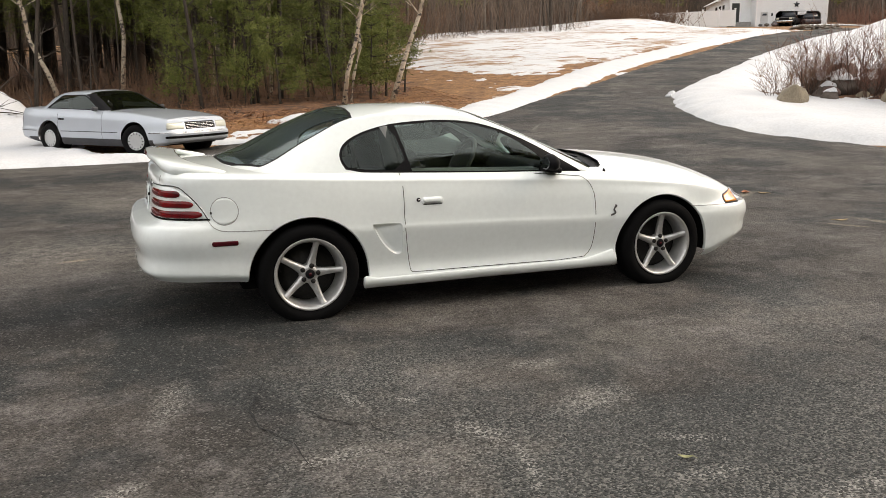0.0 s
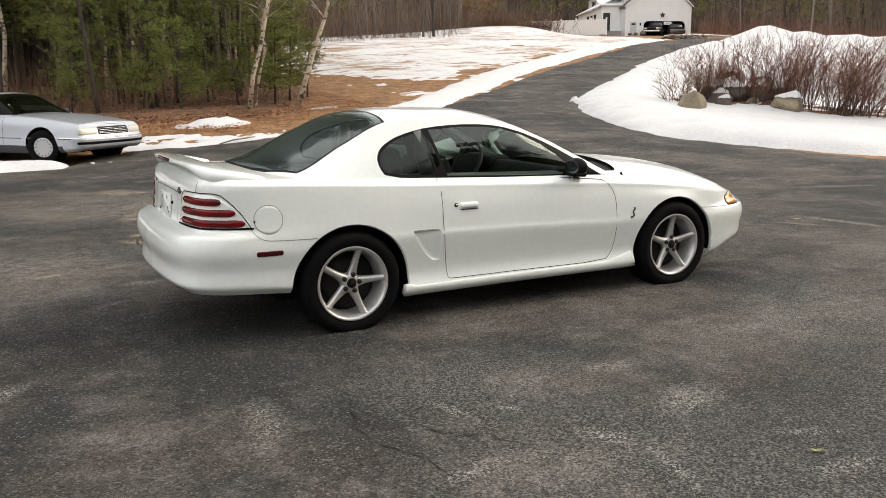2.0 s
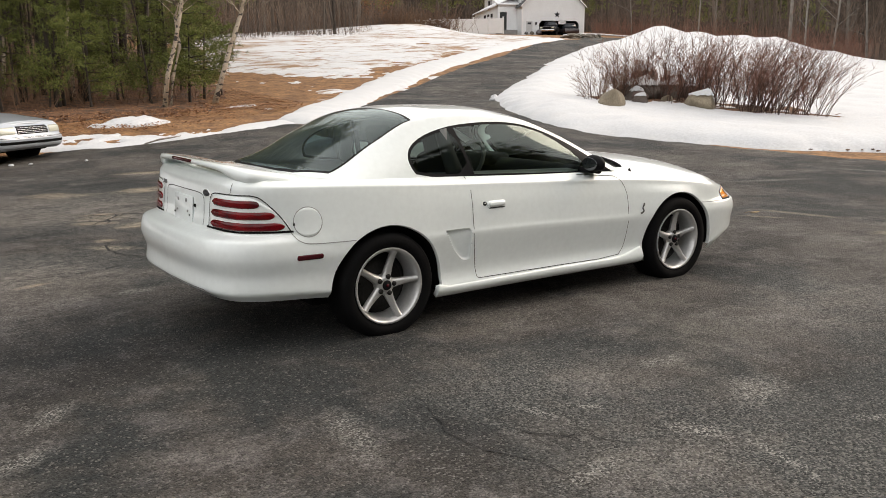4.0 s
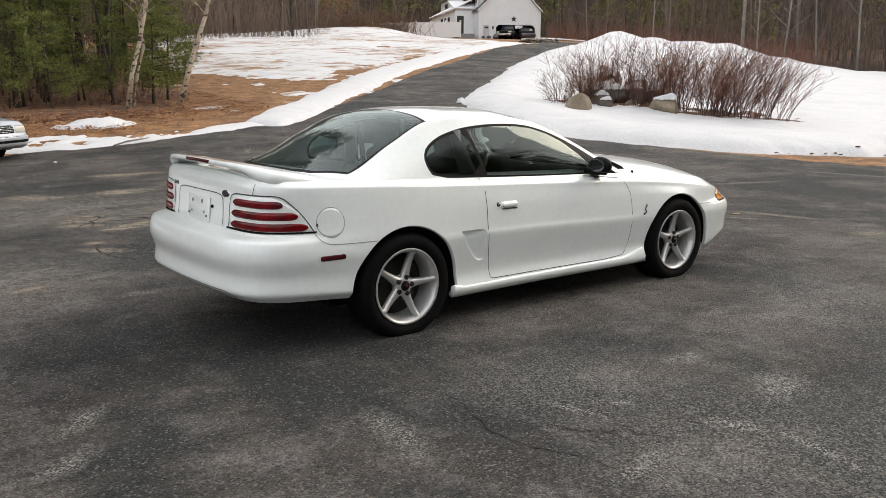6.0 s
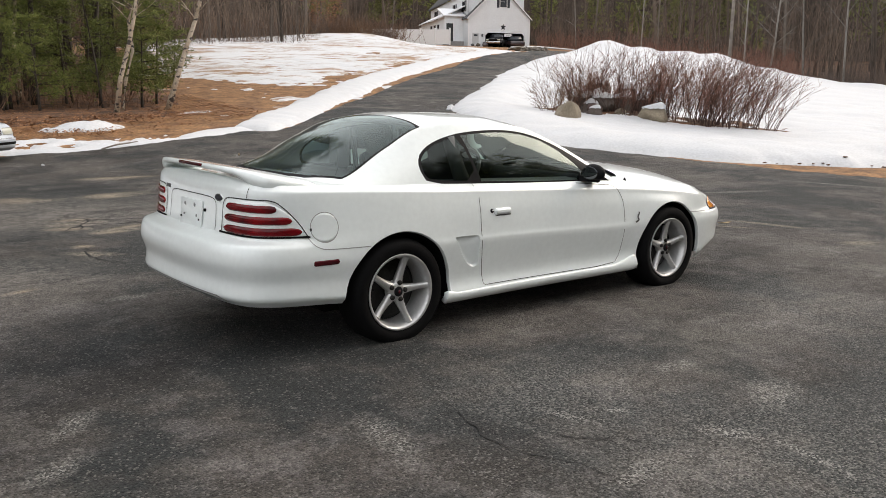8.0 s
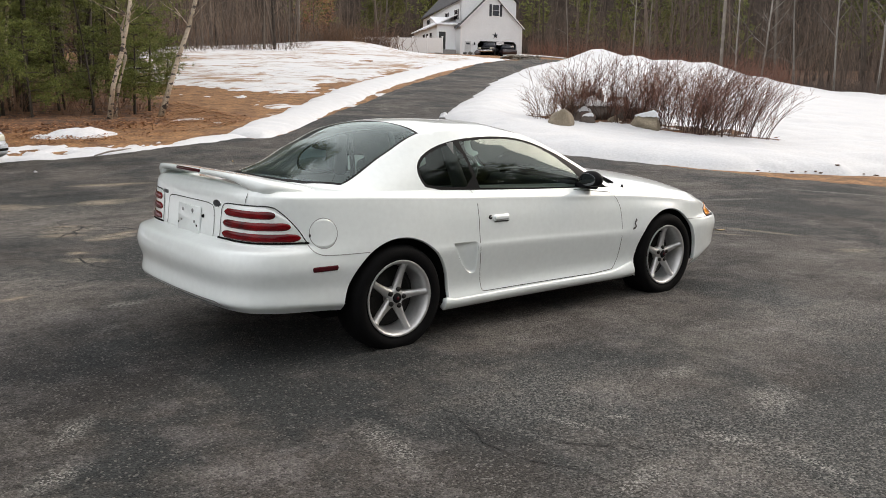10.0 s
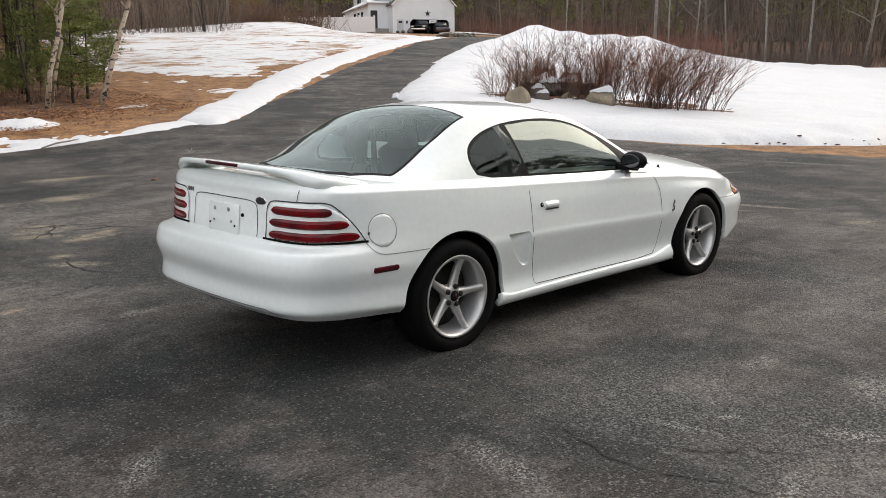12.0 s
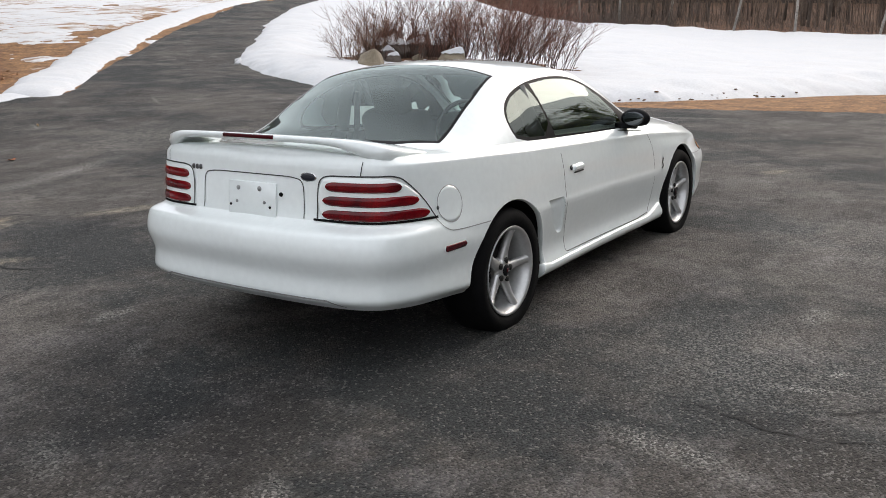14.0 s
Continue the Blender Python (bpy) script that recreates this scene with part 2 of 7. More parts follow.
# the darker floor of the pine wood
wood_litter = material("wood_litter", (0.23, 0.105, 0.047), 0.95, vary=0.65, scale=3.4, fine=17, bump=0.9, tint=(0.06, 0.032, 0.019))
WOOD = [(-40, 22), (-8, 20.6), (-3, 19.2), (0, 18.2), (3, 17.4), (5.6, 18.2), (7.0, 21.0), (9.0, 28), (10, 36), (14, 60), (-40, 60)]
wood_floor = sheet("wood_floor", spread(-45, 16, -12, 12, 0.25, 1.1), spread(15, 62, 16, 30, 0.25, 1.1), lambda x, y: np.clip(0.05 * (inside_by(x, y, WOOD) + 1.2 * (field_noise(x, y, 0.8) - 0.5)), -0.2, 0.03) + 0.04 * (field_noise(x, y, 0.6) - 0.5), wood_litter, keep=-0.05)
FAR_WOOD = [(44.8, -9), (46.6, 3.5), (48.2, 12), (51.2, 19), (60.5, 31), (75, 46), (90, 70), (190, 150), (190, -80), (60, -50)]
far_floor = sheet("far_wood_floor", spread(40, 200, 44, 62, 0.6, 1.12), spread(-90, 160, -12, 34, 0.6, 1.12), lambda x, y: np.clip(0.05 * (inside_by(x, y, FAR_WOOD) + 0.6 * (field_noise(x, y, 1.5) - 0.5)), -0.2, 0.06), wood_litter, keep=-0.05)
tagged(far_floor, "dark leaf litter under the far leafless wood", "ground", kind="structure")
tagged(wood_floor, "dark brown leaf and needle litter under the pines", "ground", kind="structure")

# asphalt
DRIVE_LEFT = [(-14, 9.6), (-6, 10.4), (-3.1, 11.0), (-0.6, 11.0), (0.2, 12.4), (1.0, 12.8), (2.0, 12.55), (3.5, 12.65), (4.5, 13.0), (5.3, 13.1), (6.2, 13.6), (6.7, 13.2), (7.9, 14.2), (9.9, 16.35), (12.3, 18.7), (14.6, 20.5), (17.0, 22.6), (20.2, 25.3), (24.9, 28.7), (30.4, 33.1), (35.5, 36.9), (41, 40.5), (48, 47), (53, 55)]
DRIVE_RIGHT = [(59, 51), (52.9, 45.0), (47.3, 40.0), (42.7, 37.3), (33.8, 31.6), (24.2, 24.4), (17.6, 18.7), (14.4, 15.7), (12.6, 13.2), (11.5, 10.5), (11.1, 8.4), (11.4, 6.9), (11.6, 5.1), (11.7, 3.6), (12.1, 1.9), (12.7, -0.5), (13.6, -4), (14.5, -9), (13, -15), (6, -20), (-14, -21)]
ASPHALT = DRIVE_LEFT + DRIVE_RIGHT


def asphalt_material():
    m = material("asphalt", (0.118, 0.1045, 0.093), 0.78, vary=0.35, scale=0.55, fine=110, bump=0.7, tint=(0.046, 0.041, 0.037), spec=0.22)
    n, l = m.node_tree.nodes, m.node_tree.links
    b = n["Principled BSDF"]
    last = b.inputs["Base Color"].links[0].from_socket
    co = n.new("ShaderNodeTexCoord")

    def over(fac, rgb, last):
        mix = n.new("ShaderNodeMixRGB")
        l.new(fac, mix.inputs["Fac"])
        l.new(last, mix.inputs["Color1"])
        mix.inputs["Color2"].default_value = (*rgb, 1)
        return mix.outputs["Color"]

    def between(sock, a, c, lo, hi):
        r = n.new("ShaderNodeMapRange")
        r.inputs["From Min"].default_value, r.inputs["From Max"].default_value = a, c
        r.inputs["To Min"].default_value, r.inputs["To Max"].default_value = lo, hi
        l.new(sock, r.inputs["Value"])
        return r.outputs["Result"]

    def noise_at(scale, detail=4.0, stretch=(1, 1, 1), turn=0.0, rough=0.5):
        mp, t = n.new("ShaderNodeMapping"), n.new("ShaderNodeTexNoise")
        mp.inputs["Scale"].default_value, mp.inputs["Rotation"].default_value = stretch, (0, 0, turn)
        t.inputs["Scale"].default_value, t.inputs["Detail"].default_value, t.inputs["Roughness"].default_value = scale, detail, rough
        l.new(co.outputs["Object"], mp.inputs["Vector"])
        l.new(mp.outputs["Vector"], t.inputs["Vector"])
        return t.outputs["Fac"]

    # single pale stones in the wearing course
    vor = n.new("ShaderNodeTexVoronoi")
    vor.inputs["Scale"].default_value = 105.0
    l.new(co.outputs["Object"], vor.inputs["Vector"])
    sep = n.new("ShaderNodeSeparateColor")
    l.new(vor.outputs["Color"], sep.inputs["Color"])
    flecks = between(sep.outputs["Blue"], 0.45, 0.70, 0.08, 1.0)
    big = n.new("ShaderNodeTexVoronoi")
    big.inputs["Scale"].default_value = 85.0
    l.new(co.outputs["Object"], big.inputs["Vector"])
    sep2 = n.new("ShaderNodeSeparateColor")
    l.new(big.outputs["Color"], sep2.inputs["Color"])
    both = n.new("ShaderNodeMath")
    both.operation = "MULTIPLY"
    l.new(between(sep2.outputs["Blue"], 0.90, 0.93, 0.0, 0.5), both.inputs[0])
    l.new(between(noise_at(1.1, 6.0, (1, 1, 1), 0.7, 0.75), 0.50, 0.66, 0.0, 1.0), both.inputs[1])
    last = over(both.outputs["Value"], (0.34, 0.33, 0.31), last)
    # worn, dusty and salt-pale patches, drawn out along the traffic
    last = over(between(noise_at(1.7, 10.0, (1, 1, 1), 0.0, 0.82), 0.49, 0.66, 0.0, 0.75), (0.20, 0.184, 0.178), last)
    last = over(between(noise_at(0.8, 9.0, (1.0, 0.6, 1), 0.5, 0.8), 0.50, 0.64, 0.0, 0.6), (0.15, 0.14, 0.122), last)
    last = over(between(noise_at(1.3, 9.0, (0.55, 1.5, 1), 0.2, 0.78), 0.51, 0.61, 0.0, 0.55), (0.026, 0.0245, 0.023), last)
    # tarry, darker areas
    last = over(between(noise_at(0.4, 8.0, (1, 1, 1), 1.0, 0.7), 0.48, 0.57, 0.0, 0.85), (0.024, 0.028, 0.029), last)
    # single worn spots and painted shade: x, y, length, width, turn
    pale, tan, tar_shade_rgb, grey, sand = (0.38, 0.365, 0.335), (0.36, 0.31, 0.235), (0.014, 0.014, 0.015), (0.25, 0.23, 0.205), (0.38, 0.31, 0.225)
    torn = between(noise_at(16.0, 8.0, (1, 1, 1), 0.9, 0.85), 0.42, 0.60, 0.05, 0.95)
    streaky = between(noise_at(5.0, 9.0, (1.0, 2.2, 1), 0.25, 0.8), 0.40, 0.56, 0.15, 1.0)
    ragged = noise_at(9.0, 11.0, (1, 1, 1), 0.3, 0.95)
    streaks = [(-0.92, -2.03, 0.42, 0.13, -100), (-1.95, -1.08, 0.28, 0.11, 48), (-2.13, -1.5, 0.24, 0.11, 35), (-0.12, -2.3, 0.20, 0.06, -80), (0.12, -2.4, 0.12, 0.05, -40), (0.31, -2.88, 0.20, 0.10, -60),
               (0.35, -3.25, 0.34, 0.05, -105), (-0.35, -2.9, 0.28, 0.08, 10), (0.95, -2.72, 0.36, 0.18, 20), (1.11, -3.27, 0.22, 0.05, -30), (0.94, -3.57, 0.24, 0.09, 0), (1.38, -3.87, 0.34, 0.09, 10), (-1.16, -2.92, 0.2, 0.1, 30)]
    flaws = [(0.92, -2.16, 0.24, 0.1, 0), (-1.22, 0.54, 0.2, 0.09, 30), (-2.1, -0.1, 0.34, 0.14, 60), (-0.93, 1.11, 0.24, 0.12, 0), (7.45, 11.1, 0.8, 0.06, 57), (4.35, 10.2, 0.5, 0.06, 70),
             (2.2, 6.3, 2.0, 0.3, 25), (8.49, 2.3, 1.0, 0.12, -25), (10.5, 1.8, 1.4, 0.12, -70)]
    dusty = [(-0.2, 4.7, 0.45, 0.26, -3), (0.05, 4.1, 0.36, 0.2, -10), (-0.6, 2.9, 0.36, 0.16, -40), (1.0, 6.98, 0.8, 0.4, 14), (1.5, 8.9, 0.6, 0.3, -27), (1.1, 3.7, 0.55, 0.2, -20), (5.65, 0.5, 0.4, 0.07, -60),
             (6.15, 0.4, 0.7, 0.11, -80), (5.77, -0.85, 0.34, 0.16, -30), (0.05, 6.9, 0.4, 0.25, 10), (6.2, 2.7, 0.5, 0.12, 30)]
    # tar spots; the last four paint the car's shade behind its tail
    tar_and_shade = [(1.12, 10.89, 0.42, 0.30, 0), (3.05, 12.25, 0.8, 0.24, 20), (3.99, -0.47, 0.42, 0.26, 10), (-0.5, -2.25, 0.55, 0.16, -80), (0.45, 3.3, 0.5, 0.24, 30), (-2.6, 4.2, 1.0, 0.4, 10), (3.2, 4.5, 2.5, 0.9, 30),
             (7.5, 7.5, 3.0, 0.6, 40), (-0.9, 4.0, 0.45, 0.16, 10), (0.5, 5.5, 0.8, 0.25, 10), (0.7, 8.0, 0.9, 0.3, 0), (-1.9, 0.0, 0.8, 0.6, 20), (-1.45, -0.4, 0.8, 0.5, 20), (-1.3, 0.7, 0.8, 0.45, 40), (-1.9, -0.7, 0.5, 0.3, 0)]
    greyed = [(0.0, 5.5, 2.6, 2.4, 0), (-1.6, 2.2, 1.4, 1.2, 20), (4.5, 8.0, 2.5, 1.5, 30)]
    worn = [(2.4, -3.4, 2.2, 1.2, 10), (0.8, -4.0, 1.8, 0.8, -10), (2.8, -1.9, 1.4, 0.8, 30), (0.2, -3.0, 1.4, 1.0, 0), (0.1, -2.0, 1.1, 0.7, 0)]
    sandy = [(-0.38, 4.42, 0.34, 0.17, -20), (-0.10, 3.98, 0.28, 0.15, 0), (0.22, 4.25, 0.30, 0.13, 20), (-0.12, 5.0, 0.36, 0.15, -10), (1.75, 8.9, 0.85, 0.20, -12), (0.86, 6.97, 0.34, 0.34, 0), (-0.26, 7.1, 0.4, 0.45, 0), (-0.56, 3.3, 0.14, 0.13, 0), (-1.48, 1.73, 0.2, 0.07, 20)]
    spots = [(*p, force, rgb) for group, force, rgb in ((greyed, 1.3, grey), (worn, 0.5, pale), (streaks, 1.0, pale), (flaws, 0.9, pale), (dusty, 1.5, tan), (tar_and_shade, 1.0, tar_shade_rgb), (sandy, 1.15, sand)) for p in group]
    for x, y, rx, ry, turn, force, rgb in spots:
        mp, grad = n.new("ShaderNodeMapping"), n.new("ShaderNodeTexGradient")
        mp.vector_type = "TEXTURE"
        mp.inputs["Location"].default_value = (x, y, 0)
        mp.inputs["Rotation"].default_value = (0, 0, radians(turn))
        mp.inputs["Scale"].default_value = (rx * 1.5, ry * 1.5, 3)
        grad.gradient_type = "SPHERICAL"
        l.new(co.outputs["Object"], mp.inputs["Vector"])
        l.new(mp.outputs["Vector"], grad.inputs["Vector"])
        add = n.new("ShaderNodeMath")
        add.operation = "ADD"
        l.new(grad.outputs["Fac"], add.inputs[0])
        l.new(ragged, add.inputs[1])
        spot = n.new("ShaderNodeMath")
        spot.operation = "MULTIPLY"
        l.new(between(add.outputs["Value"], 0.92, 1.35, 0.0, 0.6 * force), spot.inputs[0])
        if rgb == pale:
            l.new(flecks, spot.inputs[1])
        elif rgb == tar_shade_rgb:
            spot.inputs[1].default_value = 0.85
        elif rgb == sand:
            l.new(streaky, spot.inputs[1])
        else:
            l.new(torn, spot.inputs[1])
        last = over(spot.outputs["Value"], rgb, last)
    # light and dark stones
    shade = n.new("ShaderNodeMixRGB")
    shade.blend_type, shade.inputs["Fac"].default_value = "MULTIPLY", 1.0
    l.new(last, shade.inputs["Color1"])
    l.new(between(sep.outputs["Red"], 0.0, 1.0, 0.50, 1.45), shade.inputs["Color2"])
    last = over(between(sep.outputs["Green"], 0.90, 0.97, 0.0, 0.48), (0.25, 0.235, 0.215), shade.outputs["Color"])
    l.new(last, b.inputs["Base Color"])
    # rough relief of the stones
    rough = n.new("ShaderNodeBump")
    rough.invert = True
    rough.inputs["Strength"].default_value, rough.inputs["Distance"].default_value = 0.9, 0.009
    l.new(vor.outputs["Distance"], rough.inputs["Height"])
    l.new(b.inputs["Normal"].links[0].from_socket, rough.inputs["Normal"])
    l.new(rough.outputs["Normal"], b.inputs["Normal"])
    return m


asphalt = asphalt_material()
road = sheet("asphalt_drive", spread(-14, 60, -8, 16, 0.2, 1.05), spread(-34, 58, -8, 20, 0.2, 1.05), lambda x, y: np.clip(inside_by(x, y, ASPHALT) + 0.10 * (field_noise(x, y, 0.7) - 0.5), -0.25, 0.06) * 0.5, asphalt, keep=-0.06)
# cracks in the wearing course
tar_crack = material("tar_crack", (0.012, 0.012, 0.012), 0.9, vary=0.2)
crnd = random.Random(9)
for x, y, way, length, wide in ((-0.48, -1.68, -86, 1.45, 0.0055), (-0.36, -2.3, -62, 0.7, 0.0055), (2.4, -2.3, -20, 1.8, 0.0055), (-0.58, 3.35, -88, 1.2, 0.016), (-1.3, 1.9, 35, 1.6, 0.006), (5.6, 5.5, 30, 3.5, 0.006), (1.0, 5.2, 15, 2.6, 0.008), (1.0, 3.9, -150, 1.2, 0.008),
                                (-0.45, 5.2, -38, 1.4, 0.02), (-0.30, 4.75, -12, 0.9, 0.018), (0.0, 5.1, -100, 0.9, 0.018), (0.15, 4.8, -70, 0.8, 0.018), (-0.2, 4.6, -130, 0.5, 0.016)):
    a, p, vs, fs = radians(way), Vector((x, y, 0)), [], []
    steps = int(length / 0.05)
    for k in range(steps):
        a += crnd.gauss(0, 0.36) - 0.4 * (a - radians(way))
        p = p + Vector((math.cos(a), math.sin(a), 0)) * 0.05
        w = wide * crnd.uniform(0.2, 1.0) * math.sin(math.pi * (k + 0.5) / steps) + 0.001
        q = Vector((-math.sin(a), math.cos(a), 0)) * w
        for e in (p + q, p - q):
            vs.append((e.x, e.y, land_z(e.x, e.y) + 0.034))
        if k:
            fs.append((2 * k - 2, 2 * k - 1, 2 * k + 1, 2 * k))
    part("crack", mesh_of("crack", vs, fs, tar_crack), None, road)
tagged(road, "worn dark grey asphalt driveway with pale patches", "driveway", kind="structure")


# snow
def snow_material():
    m = material("snow", (0.63, 0.63, 0.638), 0.75, vary=0.08, scale=1.3, fine=18, bump=0.4, tint=(0.60, 0.61, 0.63))
    b = m.node_tree.nodes["Principled BSDF"]
    b.inputs["Subsurface Weight"].default_value = 0.0
    return m


def thin_snow_material():
    """Melting snow with straw-coloured grass showing through in ragged streaks."""
    m = snow_material()
    m.name = "thin_snow"
    n, l = m.node_tree.nodes, m.node_tree.links
    b = n["Principled BSDF"]
    last = b.inputs["Base Color"].links[0].from_socket
    co, mp, t, t2, add = n.new("ShaderNodeTexCoord"), n.new("ShaderNodeMapping"), n.new("ShaderNodeTexNoise"), n.new("ShaderNodeTexNoise"), n.new("ShaderNodeMath")
    mp.inputs["Rotation"].default_value, mp.inputs["Scale"].default_value = (0, 0, radians(40)), (0.7, 2.6, 1)
    t.inputs["Scale"].default_value, t.inputs["Detail"].default_value, t.inputs["Roughness"].default_value = 0.75, 9.0, 0.72
    t2.inputs["Scale"].default_value, t2.inputs["Detail"].default_value = 0.16, 3.0
    l.new(co.outputs["Object"], mp.inputs["Vector"])
    l.new(mp.outputs["Vector"], t.inputs["Vector"])
    l.new(co.outputs["Object"], t2.inputs["Vector"])
    add.operation = "MULTIPLY_ADD"
    l.new(t2.outputs["Fac"], add.inputs[0])
    add.inputs[1].default_value = 0.45
    l.new(t.outputs["Fac"], add.inputs[2])
    r, mix = n.new("ShaderNodeMapRange"), n.new("ShaderNodeMixRGB")
    r.inputs["From Min"].default_value, r.inputs["From Max"].default_value = 0.735, 0.83
    l.new(add.outputs["Value"], r.inputs["Value"])
    l.new(r.outputs["Result"], mix.inputs["Fac"])
    l.new(last, mix.inputs["Color1"])
    mix.inputs["Color2"].default_value = (0.27, 0.155, 0.075, 1)
    l.new(mix.outputs["Color"], b.inputs["Base Color"])
    return m


snow = snow_material()
thin_snow = thin_snow_material()
RIGHT_EDGE = [(60, 40), (52.6, 44.7), (47.0, 39.9), (42.4, 37.2), (33.6, 31.5), (24.1, 24.3), (17.5, 18.6), (14.4, 15.7), (12.8, 13.1), (11.6, 10.5), (11.25, 8.5), (11.6, 7.0), (12.1, 5.7), (12.9, 4.5), (14.2, 3.3), (16.6, 2.3), (21, 0.4), (30, -4), (44.5, -9), (46.0, 3.5), (47.5, 12), (50.5, 19), (60, 31)]


def right_snow(x, y):
    d = inside_by(x, y, RIGHT_EDGE) + 0.25 * np.clip((y - 8) / 3, 0, 1) * np.clip((21 - y) / 4, 0, 1) + 0.42 * (field_noise(x, y, 0.9) - 0.5) + 0.2 * (field_noise(x, y, 0.22) - 0.5)
    bank = (0.24 - 0.10 * np.clip((y - 16) / 6, 0, 1)) * (1 - np.exp(-np.clip(d, 0, 9) / 0.35)) + (0.14 - 0.08 * np.clip((y - 16) / 6, 0, 1)) * np.exp(-((d - 1.3) / 0.8) ** 2) * (0.4 + field_noise(x, y, 2.0))
    flat = (0.20 * (field_noise(x, y, 3.0) - 0.5) + 0.11 * (field_noise(x, y, 0.9, 4) - 0.5)) * np.clip(d, 0, 1) + 0.04 * (field_noise(x, y, 0.4) - 0.5)
    pile = sum(h * np.exp(-(((x - a) / r) ** 2 + ((y - b) / r) ** 2)) for a, b, r, h in ((44.9, 34.6, 2.4, 0.42), (47.3, 31.6, 2.4, 0.42), (46.5, 33.0, 5.5, 0.28), (44.0, 36.0, 1.6, 0.3), (48.6, 29.6, 1.8, 0.4), (50.0, 27.0, 3.0, 0.3))) * (0.45 + 1.1 * field_noise(x, y, 1.4, 4))
    pile = pile + 0.2 * np.exp(-(((x - 47) / 9) ** 2 + ((y - 27) / 5.0) ** 2)) * (0.6 + 0.8 * field_noise(x, y, 3.0, 3))
    return np.where(d > 0, bank + flat + pile, d * 0.6)


snow_right = sheet("snow_field", spread(10, 80, 10, 27, 0.14, 1.06), spread(-12, 48, -1, 22, 0.14, 1.06), right_snow, snow, keep=-0.05)
tagged(snow_right, "white snow field with a ploughed bank beside the drive", "snow", kind="structure")

LEFT_FIELD = [(14.0, 25.0), (12.6, 28), (11.6, 32), (15, 41), (19.5, 53), (26, 66), (33, 74), (42, 73), (50, 68), (51, 57), (45, 47.5), (38, 41.5), (30, 35.6), (19.0, 28.2)]
VERGE_BAND = [(6.7, 13.2), (7.9, 14.25), (9.85, 16.45), (12.2, 18.9), (14.4, 20.75), (16.3, 22.6), (19.8, 25.65), (24.4, 29.1), (29.0, 32.4), (33.0, 35.4), (37.0, 38.0), (41.0, 41.0),
              (39.5, 41.6), (31.3, 36.0), (24.9, 31.4), (18.6, 26.8), (15.5, 24.0), (12.9, 21.6), (10.2, 18.8), (8.3, 16.9), (7.2, 15.5), (6.5, 14.7)]


def left_snow(x, y):
    rag = field_noise(x, y, 1.6, 5)
    streak = field_noise(x * 0.8 + y * 0.6, (y * 0.8 - x * 0.6) * 3.2, 2.2, 4)
    bare = np.exp(-(((x - 21) / 7) ** 2 + ((y - 28.5 - 0.62 * (x - 21)) / 1.7) ** 2)) + np.exp(-(((x - 34) / 9) ** 2 + ((y - 43.5 - 0.7 * (x - 34)) / 2.2) ** 2))
    f = np.clip(inside_by(x, y, LEFT_FIELD), -2, 1.0) * 0.055 + 0.02 + 0.17 * (rag - 0.47) + (0.12 + 0.14 * bare) * (streak - 0.47) + 0.15 * (field_noise(x, y, 0.5, 3) - 0.5) - 0.085 * bare
    return np.clip(f, -0.3, 0.06)


def verge_snow(x, y):
    d = inside_by(x, y, VERGE_BAND) - 0.04 + 0.32 * (field_noise(x, y, 0.7, 5) - 0.5) + 0.16 * (field_noise(x, y, 0.22, 3) - 0.5)
    return np.where(d > 0, 0.10 * (1 - np.exp(-d / 0.25)) + 0.02 + 0.05 * (field_noise(x, y, 0.35, 3) - 0.5), d * 0.5)


snow_left = sheet("snow_bank", spread(6, 52, 7, 22, 0.14, 1.045), spread(13, 77, 13.5, 30, 0.14, 1.045), left_snow, thin_snow, keep=-0.05)
tagged(snow_left, "patchy melting snow on the grass slope", "snow", kind="structure")
snow_verge = sheet("snow_verge", spread(4, 52, 5, 22, 0.12, 1.045), spread(11, 56, 12, 26, 0.12, 1.045), verge_snow, snow, keep=-0.05)
tagged(snow_verge, "ploughed white snow strip along the drive", "snow", kind="structure")

YARD = [(-14, 10.0), (-6, 10.7), (-3.1, 10.9), (-1.7, 10.95), (-0.75, 10.85), (-0.45, 11.1), (-1.1, 11.9), (-1.7, 13.2), (-2.1, 15.5), (-2.5, 18.5), (-3.6, 20.6), (-14, 21.5)]
SLIVER = [(0.5, 13.2), (1.5, 12.7), (2.0, 12.6), (2.6, 12.55), (3.55, 12.7), (4.4, 13.15), (4.4, 13.75), (3.4, 13.75), (2.8, 13.95), (2.1, 14.4), (1.2, 15.0), (-0.2, 15.2), (-0.4, 14.2)]
CORNER = [(4.6, 13.0), (5.3, 13.15), (5.95, 13.5), (6.5, 13.85), (6.7, 14.6), (5.6, 14.25), (4.9, 13.8)]


